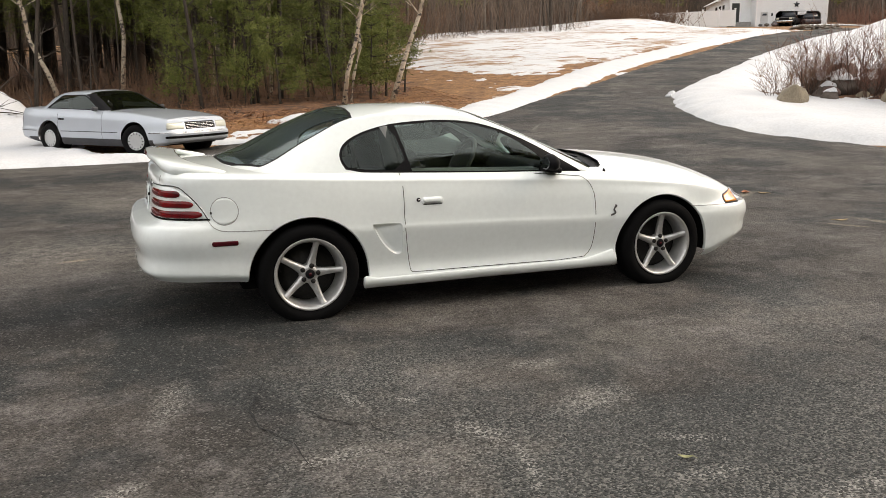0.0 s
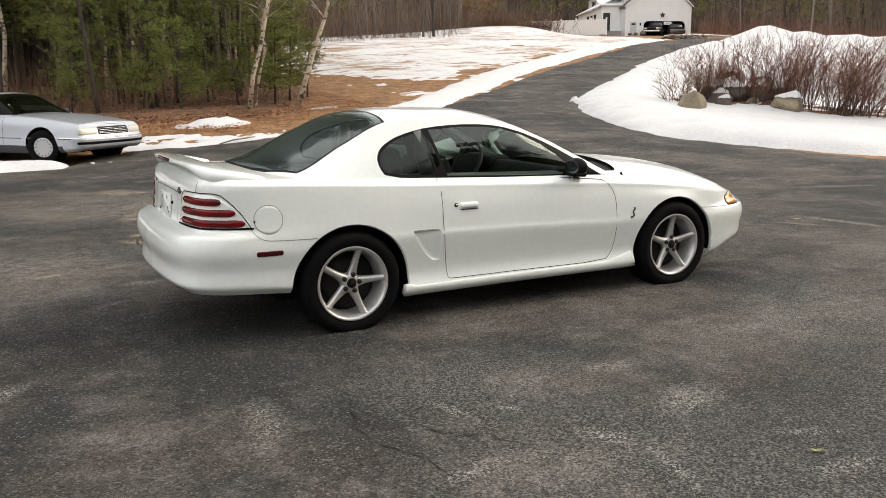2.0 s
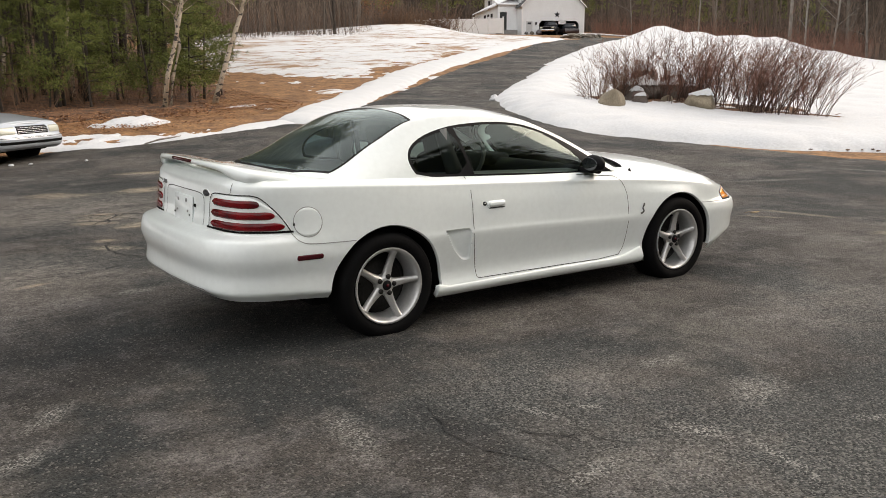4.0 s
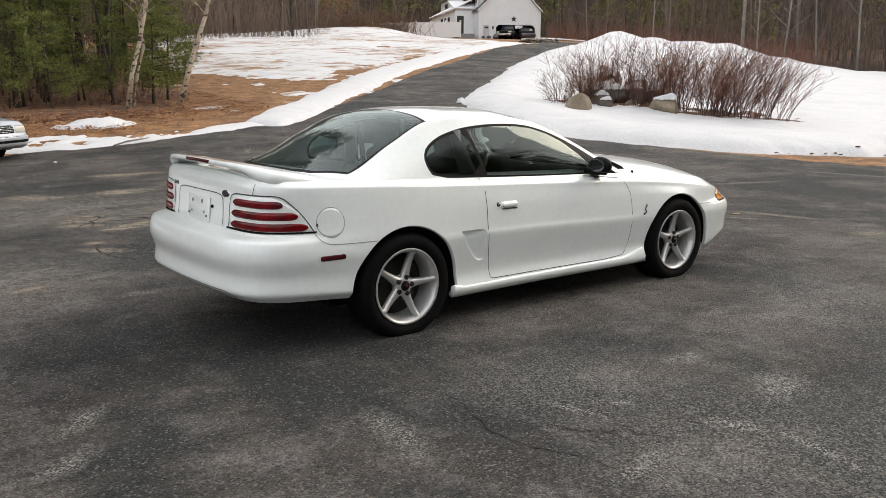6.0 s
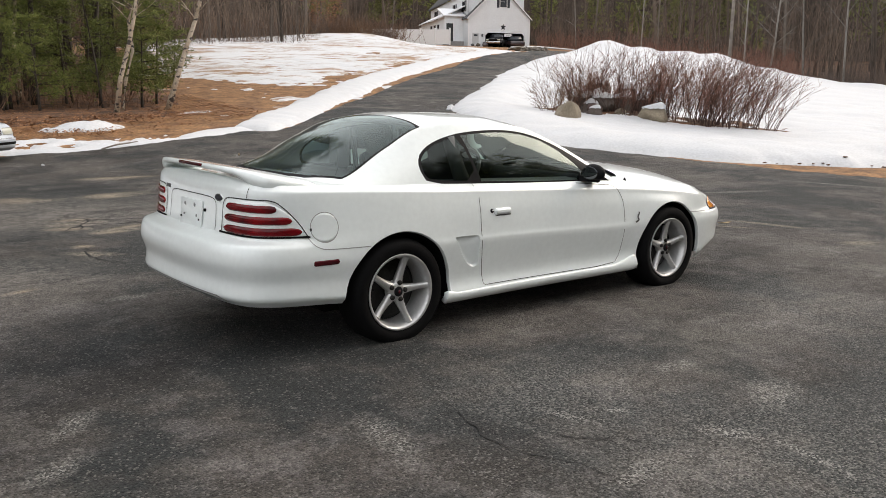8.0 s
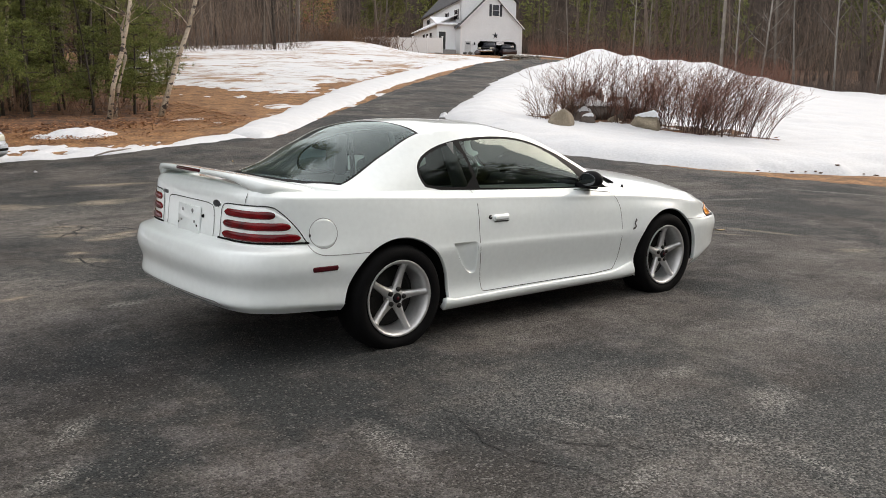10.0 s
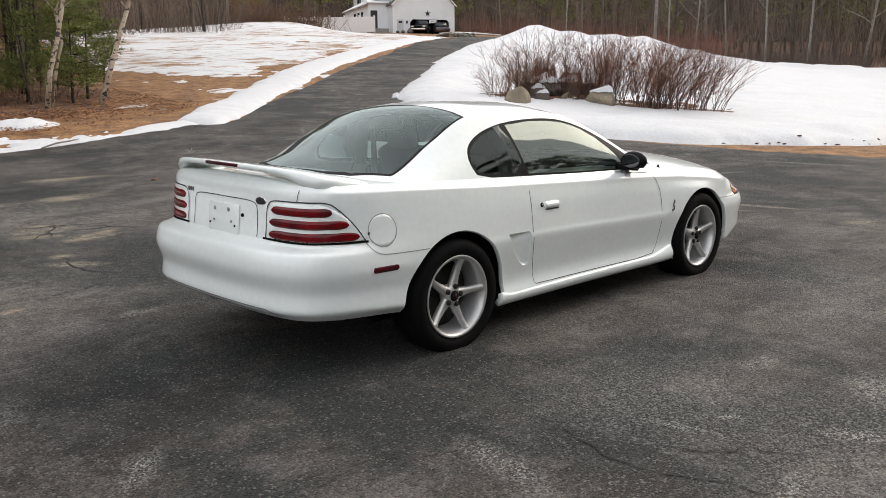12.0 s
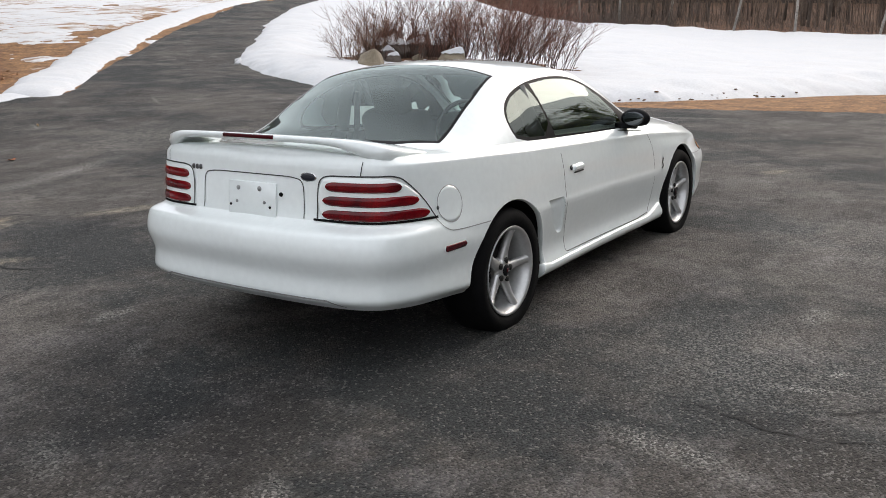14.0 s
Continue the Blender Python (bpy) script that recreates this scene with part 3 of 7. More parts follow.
def yard_snow(x, y):
    rag = 0.6 * (field_noise(x, y, 0.8) - 0.5) + 0.3 * (field_noise(x, y, 0.25, 3) - 0.5)
    a = inside_by(x, y, YARD) + rag
    b = np.maximum(np.clip(inside_by(x, y, SLIVER), -1, 0.25) + 3.8 * rag - 0.26, inside_by(x, y, CORNER) + 0.5 * rag)
    mound = 0.17 - 0.25 * ((x - 3.34) / 0.98) ** 2 - 0.5 * ((y - 15.9) / 0.85) ** 2 + 0.35 * rag
    heap = 0.62 * np.exp(-(((x + 4.4) / 1.9) ** 2 + ((y - 20.0) / 1.6) ** 2)) * (0.15 + 1.5 * field_noise(x, y, 0.8, 5))
    lump = 0.12 * np.exp(-((a - 0.5) / 0.5) ** 2) * field_noise(x, y, 0.7)
    sa = np.where(a > 0, 0.10 * (1 - np.exp(-a / 0.2)) + lump + heap, a * 0.5)
    sb = np.where(b > 0, 0.035 * (1 - np.exp(-b / 0.15)), b * 0.3)
    return np.maximum(np.maximum(sa, sb), np.clip(mound, -0.3, 0.3))


snow_yard = sheet("snow_patch", np.arange(-14, 8.5, 0.11), np.arange(9.5, 22.5, 0.11), yard_snow, snow, keep=-0.05)
tagged(snow_yard, "thin trampled snow strip along the edge of the wood", "snow", kind="structure")


# ---- car bodies: a lofted shell round the plan outline, cut into panels ----
class Shell:
    """Half a car body, y positive: rows from sill to shoulder to the middle of the top, round the plan from tail to nose."""

    def __init__(self, plan, xs, levels, crown, stations=190, sub=6, across=14, power=2.2):
        px, py = np.array(plan).T
        c = np.concatenate([[0], np.cumsum(np.hypot(np.diff(px), np.diff(py)))])
        fx, fy = pchip(c, px), pchip(c, py)
        fine = np.linspace(0, c[-1], 3000)
        X, Y = fx(fine), fy(fine)
        k = np.ones(61) / 61
        X2, Y2 = X.copy(), Y.copy()
        X2[30:-30], Y2[30:-30] = np.convolve(X, k, "valid"), np.convolve(Y, k, "valid")
        arc = np.concatenate([[0], np.cumsum(np.hypot(np.diff(X2), np.diff(Y2)))])
        self.s = np.linspace(0, arc[-1], stations)
        self.px, self.py = np.interp(self.s, arc, X2), np.interp(self.s, arc, Y2)
        tx, ty = np.gradient(self.px), np.gradient(self.py)
        ln = np.hypot(tx, ty)
        nx, ny = -ty / ln, tx / ln
        nx[0], ny[0], nx[-1], ny[-1] = -1, 0, 1, 0
        K = len(levels)
        z = np.stack([pchip(xs, a)(self.px) for a, _ in levels], 1)
        inset = np.stack([pchip(xs, b)(self.px) for _, b in levels], 1)
        fineness = np.linspace(0, K - 1, (K - 1) * sub + 1)
        rows = []
        for i in range(stations):
            zi, di = pchip(range(K), z[i])(fineness), pchip(range(K), inset[i])(fineness)
            x, y = self.px[i] - nx[i] * di, np.maximum(self.py[i] - ny[i] * di, 0)
            side = np.stack([x, y, zi], 1)
            e = side[-1]
            w = np.linspace(0, 1, across + 1)[1:] ** 0.9
            yy = e[1] * (1 - w)
            top = np.stack([np.full(across, e[0]), yy, e[2] + crown(e[0]) * min(1, e[1] / 0.45) * (1 - (1 - w) ** power)], 1)
            rows.append(np.concatenate([side, top]))
        self.rows, self.side = np.array(rows), len(fineness)

    def at(self, s, z, out=0.0, flip=1):
        """The point of the side at arc s and height z, moved out by that much."""
        def raw(s, z):
            f = np.clip(np.interp(s, self.s, np.arange(len(self.s))), 0, len(self.s) - 1.001)
            i, t = int(f), f - int(f)
            pts = []
            for r in (self.rows[i], self.rows[i + 1]):
                r = r[: self.side]
                pts.append(np.array([np.interp(z, r[:, 2], r[:, 0]), np.interp(z, r[:, 2], r[:, 1]), z]))
            return pts[0] * (1 - t) + pts[1] * t
        p = raw(s, z)
        a, b = raw(s + 0.03, z) - raw(s - 0.03, z), raw(s, z + 0.02) - raw(s, z - 0.02)
        n = np.cross(b, a)
        n = n / (np.linalg.norm(n) + 1e-9)
        p = p + out * n
        return Vector((p[0], p[1] * flip, p[2]))

    def arc(self, x=None, y=None, z=0.6):
        """The arc at which the side at height z has that x, or near the tail that y."""
        ss = np.linspace(0.0, self.s[-1] * (0.25 if y is not None else 1), 500)
        best = min(ss, key=lambda s: abs(self.at(s, z).x - x) if y is None else abs(self.at(s, z).y - y))
        return float(best)

    def line(self, points):
        """(x, z) points of the side as (arc, z)."""
        out = []
        for x, z in points:
            xs = [np.interp(z, r[: self.side, 2], r[: self.side, 0]) for r in self.rows]
            out.append((float(np.interp(x, xs, self.s)), z))
        return out

    def mesh(self):
        """The whole shell as a bmesh, both halves."""
        bm = bmesh.new()
        n, m = self.rows.shape[:2]
        for flip in (1, -1):
            v = [[bm.verts.new((p[0], p[1] * flip, p[2])) for p in r] for r in self.rows]
            for i in range(n - 1):
                for j in range(m - 1):
                    q = [v[i][j], v[i + 1][j], v[i + 1][j + 1], v[i][j + 1]]
                    bm.faces.new(q if flip < 0 else q[::-1])
        bmesh.ops.remove_doubles(bm, verts=bm.verts, dist=0.0004)
        bmesh.ops.recalc_face_normals(bm, faces=bm.faces)
        return bm


def in_outline(x, y, outline):
    odd = False
    for (ax, ay), (bx, by) in zip(outline, outline[1:] + outline[:1]):
        if (ay > y) != (by > y) and x < (bx - ax) * (y - ay) / (by - ay) + ax:
            odd = not odd
    return odd


def cut(bm, outline, axes=(0, 2), side=0, where=None):
    """Cuts a mesh along an outline seen along an axis, and gives the faces inside it. side: only where y has that sign."""
    a, b = axes
    lo = [min(p[k] for p in outline) - 0.05 for k in (0, 1)]
    hi = [max(p[k] for p in outline) + 0.05 for k in (0, 1)]

    def near():
        out = []
        for f in bm.faces:
            c = f.calc_center_median()
            if lo[0] < c[a] < hi[0] and lo[1] < c[b] < hi[1] and (not side or c.y * side > 0) and (not where or where(c)):
                out.append(f)
        return out

    for p, q in zip(outline, outline[1:] + outline[:1]):
        co, no = Vector((0, 0, 0)), Vector((0, 0, 0))
        co[a], co[b] = p
        no[a], no[b] = q[1] - p[1], p[0] - q[0]
        fs = near()
        geom = list({v for f in fs for v in f.verts}) + list({e for f in fs for e in f.edges}) + fs
        bmesh.ops.bisect_plane(bm, geom=geom, dist=0.0002, plane_co=co, plane_no=no.normalized())
    return [f for f in near() if in_outline(f.calc_center_median()[a], f.calc_center_median()[b], outline)]


def take(bm, faces):
    """Moves faces into a bmesh of their own."""
    keep = {f.index for f in faces} if False else set(faces)
    out, made = bmesh.new(), {}
    for f in keep:
        vs = []
        for v in f.verts:
            if v not in made:
                made[v] = out.verts.new(v.co)
            vs.append(made[v])
        g = out.faces.new(vs)
        g.material_index, g.smooth = f.material_index, True
    bmesh.ops.delete(bm, geom=list(keep), context="FACES")
    return out


def groove(bm, width=0.005, depth=0.005, index=1):
    """A dark shut line round the edge of a panel."""
    made = bmesh.ops.inset_region(bm, faces=list(bm.faces), thickness=width, depth=0.0, use_boundary=True, use_even_offset=True)
    for f in made["faces"]:
        f.material_index = index
    return bm


def eased(outline, rounds=2):
    """An outline with its corners rounded off."""
    for _ in range(rounds):
        out = []
        for (ax, ay), (bx, by) in zip(outline, outline[1:] + outline[:1]):
            out += [(ax * 0.75 + bx * 0.25, ay * 0.75 + by * 0.25), (ax * 0.25 + bx * 0.75, ay * 0.25 + by * 0.75)]
        outline = out
    return outline


def circle(cx, cz, r, n=44, squash=1.0):
    return [(cx + r * math.cos(2 * math.pi * i / n), cz + squash * r * math.sin(2 * math.pi * i / n)) for i in range(n)]


def rounded(u, low, high, blunt=0.12, power=2.2):
    """Heights of a lens with rounded ends at u from 0 to 1."""
    d = min(u, 1 - u)
    k = 1.0 if d >= blunt else (1 - (1 - d / blunt) ** power) ** (1 / power)
    mid, half = (low + high) / 2, (high - low) / 2
    return mid - half * k, mid + half * k


def lens_patch(shell, s0, s1, low, high, flip, out=0.005, nu=26, nv=5, blunt=0.12, skew=0.0):
    """A raised pad that follows the shell between two arcs: low and high are heights, or functions of u."""
    front, back = [], []
    for i in range(nu + 1):
        u = 0.5 - 0.5 * math.cos(math.pi * i / nu)
        a = low(u) if callable(low) else low
        b = high(u) if callable(high) else high
        a, b = rounded(u, a, b, blunt)
        if b - a < 0.001:
            a, b = (a + b) / 2 - 0.0005, (a + b) / 2 + 0.0005
        fr, bk = [], []
        for j in range(nv + 1):
            w = j / nv
            z = a + (b - a) * w
            s = s0 + (s1 - s0) * u + skew * (w - 0.5) * u
            puff = 1 - (2 * w - 1) ** 4 * 0.35
            fr.append(shell.at(s, z, out * puff, flip))
            bk.append(shell.at(s, z, -0.02, flip))
        front.append(fr)
        back.append(bk)
    verts, faces = [], []
    w = nv + 1
    for grid in (front, back):
        for r in grid:
            verts += r
    off = len(front) * w
    for i in range(nu):
        for j in range(nv):
            q = (i * w + j, (i + 1) * w + j, (i + 1) * w + j + 1, i * w + j + 1)
            faces.append(q if flip < 0 else q[::-1])
    rim = [i * w for i in range(nu + 1)] + [nu * w + j for j in range(1, w)] + [i * w + nv for i in range(nu - 1, -1, -1)] + [j for j in range(nv - 1, 0, -1)]
    for p, q in zip(rim, rim[1:] + rim[:1]):
        f = (p, p + off, q + off, q)
        faces.append(f if flip < 0 else f[::-1])
    return verts, faces


def ribbon(shell, points, flip, width=0.005, out=0.0012):
    """A thin line on the shell through (arc, height) points."""
    verts, faces = [], []
    for i, (s, z) in enumerate(points):
        a, b = points[max(i - 1, 0)], points[min(i + 1, len(points) - 1)]
        ds, dz = b[0] - a[0], b[1] - a[1]
        ln = math.hypot(ds, dz) or 1
        ps, pz = -dz / ln * width / 2, ds / ln * width / 2
        verts += [shell.at(s + ps, z + pz, out, flip), shell.at(s - ps, z - pz, out, flip)]
    for i in range(len(points) - 1):
        faces.append((2 * i, 2 * i + 1, 2 * i + 3, 2 * i + 2) if flip > 0 else (2 * i, 2 * i + 2, 2 * i + 3, 2 * i + 1))
    return verts, faces


def curve_points(pts, n=40):
    """A smooth line through points."""
    p = np.array(pts, float)
    c = np.concatenate([[0], np.cumsum(np.hypot(*np.diff(p, axis=0).T))])
    t = np.linspace(0, c[-1], n)
    return list(zip(pchip(c, p[:, 0])(t), pchip(c, p[:, 1])(t)))


# ---- the white coupe: rear axle at the origin, nose towards +x ----
coupe = thing("sports_coupe", "white two-door sports coupe parked on the asphalt", "car")
XS = [-1.09, -0.95, -0.75, -0.5, -0.2, 0.4, 1.2, 2.0, 2.57, 2.95, 3.2, 3.42, 3.6]
PLAN = [(-1.037, 0), (-1.029, 0.3), (-1.003, 0.56), (-0.930, 0.740), (-0.72, 0.842), (-0.45, 0.872), (0, 0.892), (0.5, 0.880), (1.2, 0.872), (2.0, 0.880), (2.57, 0.892), (2.9, 0.882), (3.15, 0.853), (3.32, 0.795), (3.45, 0.68), (3.54, 0.48), (3.59, 0.22), (3.60, 0)]
# body lines from the sill up: heights, and how far each lies inside the plan
UNDER_EDGE = ([0.325, 0.325, 0.32, 0.31, 0.28, 0.20, 0.195, 0.19, 0.195, 0.20, 0.27, 0.31, 0.32], [0.075, 0.07, 0.06, 0.055, 0.055, 0.05, 0.05, 0.05, 0.05, 0.05, 0.05, 0.06, 0.07])
SILL_ROLL = ([0.378, 0.378, 0.375, 0.36, 0.33, 0.25, 0.245, 0.24, 0.25, 0.26, 0.33, 0.36, 0.37], [0.022, 0.020, 0.016, 0.015, 0.02, 0.012, 0.012, 0.012, 0.015, 0.015, 0.015, 0.02, 0.02])
LOWER_FLANK = ([0.455, 0.455, 0.45, 0.44, 0.42, 0.34, 0.335, 0.325, 0.33, 0.34, 0.40, 0.42, 0.43], [0.030, 0.028, 0.022, 0.018, 0.02, 0.036, 0.036, 0.034, 0.02, 0.01, 0.012, 0.015, 0.015])
WIDEST = ([0.565, 0.565, 0.56, 0.56, 0.56, 0.575, 0.56, 0.535, 0.53, 0.50, 0.50, 0.50, 0.50], [0.0, 0.0, 0.0, 0, 0, 0, 0, 0, 0, 0, 0, 0, 0])
MOULDING = ([0.655, 0.655, 0.65, 0.64, 0.64, 0.62, 0.60, 0.58, 0.60, 0.555, 0.56, 0.565, 0.565], [0.020, 0.020, 0.016, 0.012, 0.006, 0.007, 0.007, 0.006, 0.002, 0.012, 0.012, 0.016, 0.02])
CREASE = ([0.700, 0.700, 0.695, 0.70, 0.72, 0.76, 0.73, 0.70, 0.67, 0.60, 0.60, 0.60, 0.60], [0.127, 0.112, 0.070, 0.03, 0.02, 0.024, 0.024, 0.024, 0.016, 0.03, 0.05, 0.07, 0.08])
BELT = ([0.93, 0.93, 0.925, 0.915, 0.90, 0.862, 0.82, 0.78, 0.735, 0.695, 0.655, 0.63, 0.62], [0.150, 0.136, 0.092, 0.06, 0.05, 0.045, 0.045, 0.045, 0.045, 0.05, 0.08, 0.11, 0.13])
BELT_ROLL = ([0.950, 0.950, 0.945, 0.938, 0.925, 0.889, 0.849, 0.809, 0.763, 0.719, 0.676, 0.65, 0.64], [0.154, 0.141, 0.097, 0.066, 0.057, 0.052, 0.052, 0.052, 0.054, 0.060, 0.09, 0.12, 0.14])
SHOULDER = ([0.985, 0.985, 0.975, 0.962, 0.95, 0.93, 0.90, 0.865, 0.82, 0.775, 0.725, 0.69, 0.67], [0.180, 0.166, 0.142, 0.12, 0.12, 0.125, 0.125, 0.125, 0.135, 0.14, 0.17, 0.21, 0.25])
LEVELS = [UNDER_EDGE, SILL_ROLL, LOWER_FLANK, WIDEST, MOULDING, CREASE, BELT, BELT_ROLL, SHOULDER]
CROWN = pchip([-0.9, -0.5, 0.0, 1.7, 2.05, 2.3, 2.6, 2.95, 3.2, 3.4, 3.55], [0.02, 0.03, 0.03, 0.05, 0.085, 0.10, 0.105, 0.095, 0.075, 0.05, 0.02])
shell = Shell(PLAN, XS, LEVELS, CROWN)
bm = shell.mesh()

# wheel openings
ARCH_R, ARCH_F = (0.0, 0.302, 0.384), (2.565, 0.302, 0.380)
for cx, cz, r in (ARCH_R, ARCH_F):
    for sd in (1, -1):
        bmesh.ops.delete(bm, geom=cut(bm, circle(cx, cz, r, 48), side=sd), context="FACES")
# the cabin opening
cabin_hole = cut(bm, [(-0.30, -0.60), (2.0, -0.62), (2.0, 0.62), (-0.30, 0.60)], axes=(0, 1), where=lambda c: c.z > 0.86)
bmesh.ops.delete(bm, geom=cabin_hole, context="FACES")

# bumpers, doors, bonnet, boot lid
DOOR = [(0.617, 0.94), (0.622, 0.80), (0.618, 0.60), (0.635, 0.45), (0.655, 0.31), (0.661, 0.279), (0.70, 0.2765), (1.2, 0.273), (1.92, 0.266), (1.985, 0.315), (2.005, 0.38), (2.01, 0.55), (2.01, 0.70), (1.99, 0.77), (1.955, 0.815), (1.90, 0.845), (1.86, 0.91), (1.2, 0.96)]
for sd in (-1, 1):
    d = take(bm, cut(bm, DOOR, side=sd, where=lambda c: abs(c.y) > 0.62))
    door = part("door", d, white_paint, coupe)
    seam = shell.line([(0.617, 0.928)] + eased(DOOR[:16], 1)[:-1])
    part("shut_line", mesh_of("shut_line", *ribbon(shell, seam, sd, 0.0042, 0.0022), seam_dark), None, door)
    # flush handle with its lock
    hs, hz = shell.arc(x=0.815, z=0.738), 0.738
    v, f = lens_patch(shell, hs - 0.075, hs + 0.075, hz - 0.026, hz + 0.024, sd, 0.003, blunt=0.16)
    plate = part("door_handle", mesh_of("door_handle", v, f, white_paint), None, door)
    v, f = lens_patch(shell, hs - 0.062, hs + 0.062, hz - 0.012, hz + 0.017, sd, 0.016, blunt=0.14)
    part("handle_grip", mesh_of("handle_grip", v, f, white_paint), None, plate)
    v, f = lens_patch(shell, hs - 0.065, hs + 0.068, hz - 0.0245, hz - 0.017, sd, 0.0045, blunt=0.1)
    part("handle_recess", mesh_of("handle_recess", v, f, seam_dark), None, plate)
    ks = shell.arc(x=0.717, z=0.748)
    v, f = lens_patch(shell, ks - 0.013, ks + 0.013, 0.735, 0.761, sd, 0.006, nu=14, blunt=0.5)
    part("lock", mesh_of("lock", v, f, black_trim), None, door)
    v, f = lens_patch(shell, ks - 0.006, ks + 0.006, 0.742, 0.754, sd, 0.009, nu=10, blunt=0.5)
    part("lock_barrel", mesh_of("lock_barrel", v, f, chrome), None, door)

rear_cover = [(-1.3, 0.2), (-1.3, 0.700), (-0.59, 0.700), (-0.555, 0.645), (-0.50, 0.627), (-0.20, 0.622), (-0.20, 0.2)]
rb = take(bm, cut(bm, rear_cover))
bumper_rear = part("rear_bumper", rb, white_paint, coupe)
front_cover = [(3.8, 0.1), (3.8, 0.572), (3.02, 0.572), (2.80, 0.50), (2.80, 0.1)]
fb = take(bm, cut(bm, front_cover))
bumper_front = part("front_bumper", fb, white_paint, coupe)
HOOD = [(1.9, -0.70), (2.3, -0.71), (2.8, -0.69), (3.1, -0.63), (3.26, -0.48), (3.33, -0.25), (3.35, 0), (3.33, 0.25), (3.26, 0.48), (3.1, 0.63), (2.8, 0.69), (2.3, 0.71), (1.9, 0.70)]
hd = take(bm, cut(bm, HOOD, axes=(0, 1), where=lambda c: c.z > 0.64))
cowl_bm = take(hd, cut(hd, [(1.85, -0.672), (2.14, -0.672), (2.185, -0.62), (2.23, -0.5), (2.255, -0.25), (2.26, 0), (2.255, 0.25), (2.23, 0.5), (2.185, 0.62), (2.14, 0.672), (1.85, 0.672)], axes=(0, 1)))
for v in cowl_bm.verts:
    v.co.z -= 0.022
part("cowl_grille", cowl_bm, black_trim, coupe)
part("bonnet", hd, white_paint, coupe)
for sd in (-1, 1):
    rear_seam = shell.line(curve_points([(-0.60, 0.700), (-0.565, 0.652), (-0.51, 0.630), (-0.42, 0.625), (-0.225, 0.622)], 30))
    part("bumper_joint", mesh_of("bumper_joint", *ribbon(shell, rear_seam, sd, 0.0045, 0.002), joint_grey), None, bumper_rear)
    nose_seam = shell.line(curve_points([(2.80, 0.585), (2.9, 0.578), (3.05, 0.574), (3.18, 0.573)], 20))
    part("bumper_joint", mesh_of("bumper_joint", *ribbon(shell, nose_seam, sd, 0.0045, 0.002), joint_grey), None, bumper_front)
BOOT = [(-0.98, -0.455), (-0.80, -0.60), (-0.30, -0.66), (-0.28, 0.66), (-0.80, 0.60), (-0.98, 0.455)]
bt = take(bm, cut(bm, BOOT, axes=(0, 1), where=lambda c: c.z > 0.705))
boot = part("boot_lid", bt, white_paint, coupe)
SCOOP = eased([(0.398, 0.612), (0.42, 0.6135), (0.57, 0.611), (0.598, 0.607), (0.604, 0.58), (0.610, 0.44), (0.606, 0.412), (0.58, 0.402), (0.545, 0.41), (0.50, 0.447), (0.455, 0.505), (0.42, 0.57)], 1)
for sd in (-1, 1):
    bmesh.ops.delete(bm, geom=cut(bm, SCOOP, side=sd), context="FACES")
body = part("body", bm, white_paint, coupe)

# lips and liners of the wheel openings
for cx, cz, r in (ARCH_R, ARCH_F):
    for sd in (1, -1):
        verts, faces, n = [], [], 40
        for i in range(n + 1):
            t = radians((-11 + 191 * i / n) if cx < 1 else (-8 + 204 * i / n))
            x, z = cx + r * math.cos(t), cz + r * math.sin(t)
            s = shell.arc(x=x, z=max(0.36, z)) if i % 4 == 0 or i == n else None
            verts.append([x, z, s])
        known = [i for i, v in enumerate(verts) if v[2] is not None]
        ss = np.interp(range(n + 1), known, [verts[i][2] for i in known])
        ring = []
        for (x, z, _), s in zip(verts, ss):
            p = shell.at(s, max(z, 0.22), 0.0, sd)
            ring.append([(x, p.y, z), (x + (cx - x) * 0.02, p.y - 0.012 * sd, z + (cz - z) * 0.02), (x, p.y - 0.03 * sd, z), (x - (cx - x) * 0.05, 0.58 * sd, z - (cz - z) * 0.05), (cx, 0.55 * sd, cz)])
        vs = [p for r5 in ring for p in r5]
        lip_f, liner_f = [], []
        for i in range(n):
            for k in range(4):
                q = (5 * i + k, 5 * i + 5 + k, 5 * i + 6 + k, 5 * i + 1 + k)
                (lip_f if k < 2 else liner_f).append(q if sd < 0 else q[::-1])
        part("arch_lip", mesh_of("arch_lip", vs, lip_f, white_paint), None, coupe)
        part("arch_liner", mesh_of("arch_liner", vs, liner_f, liner_dark), None, coupe)

# floor pan and underside
pan = bmesh.new()
box(pan, (3.2, 1.30, 0.10), pose(1.2, 0, 0.26), 0.02)
box(pan, (0.45, 1.0, 0.10), pose(-0.62, 0, 0.42), 0.03)
box(pan, (0.5, 1.1, 0.10), pose(3.02, 0, 0.34), 0.03)
box(pan, (4.0, 1.25, 0.03), pose(1.1, 0, 0.60), 0.0)
part("floor_pan", pan, liner_dark, coupe)

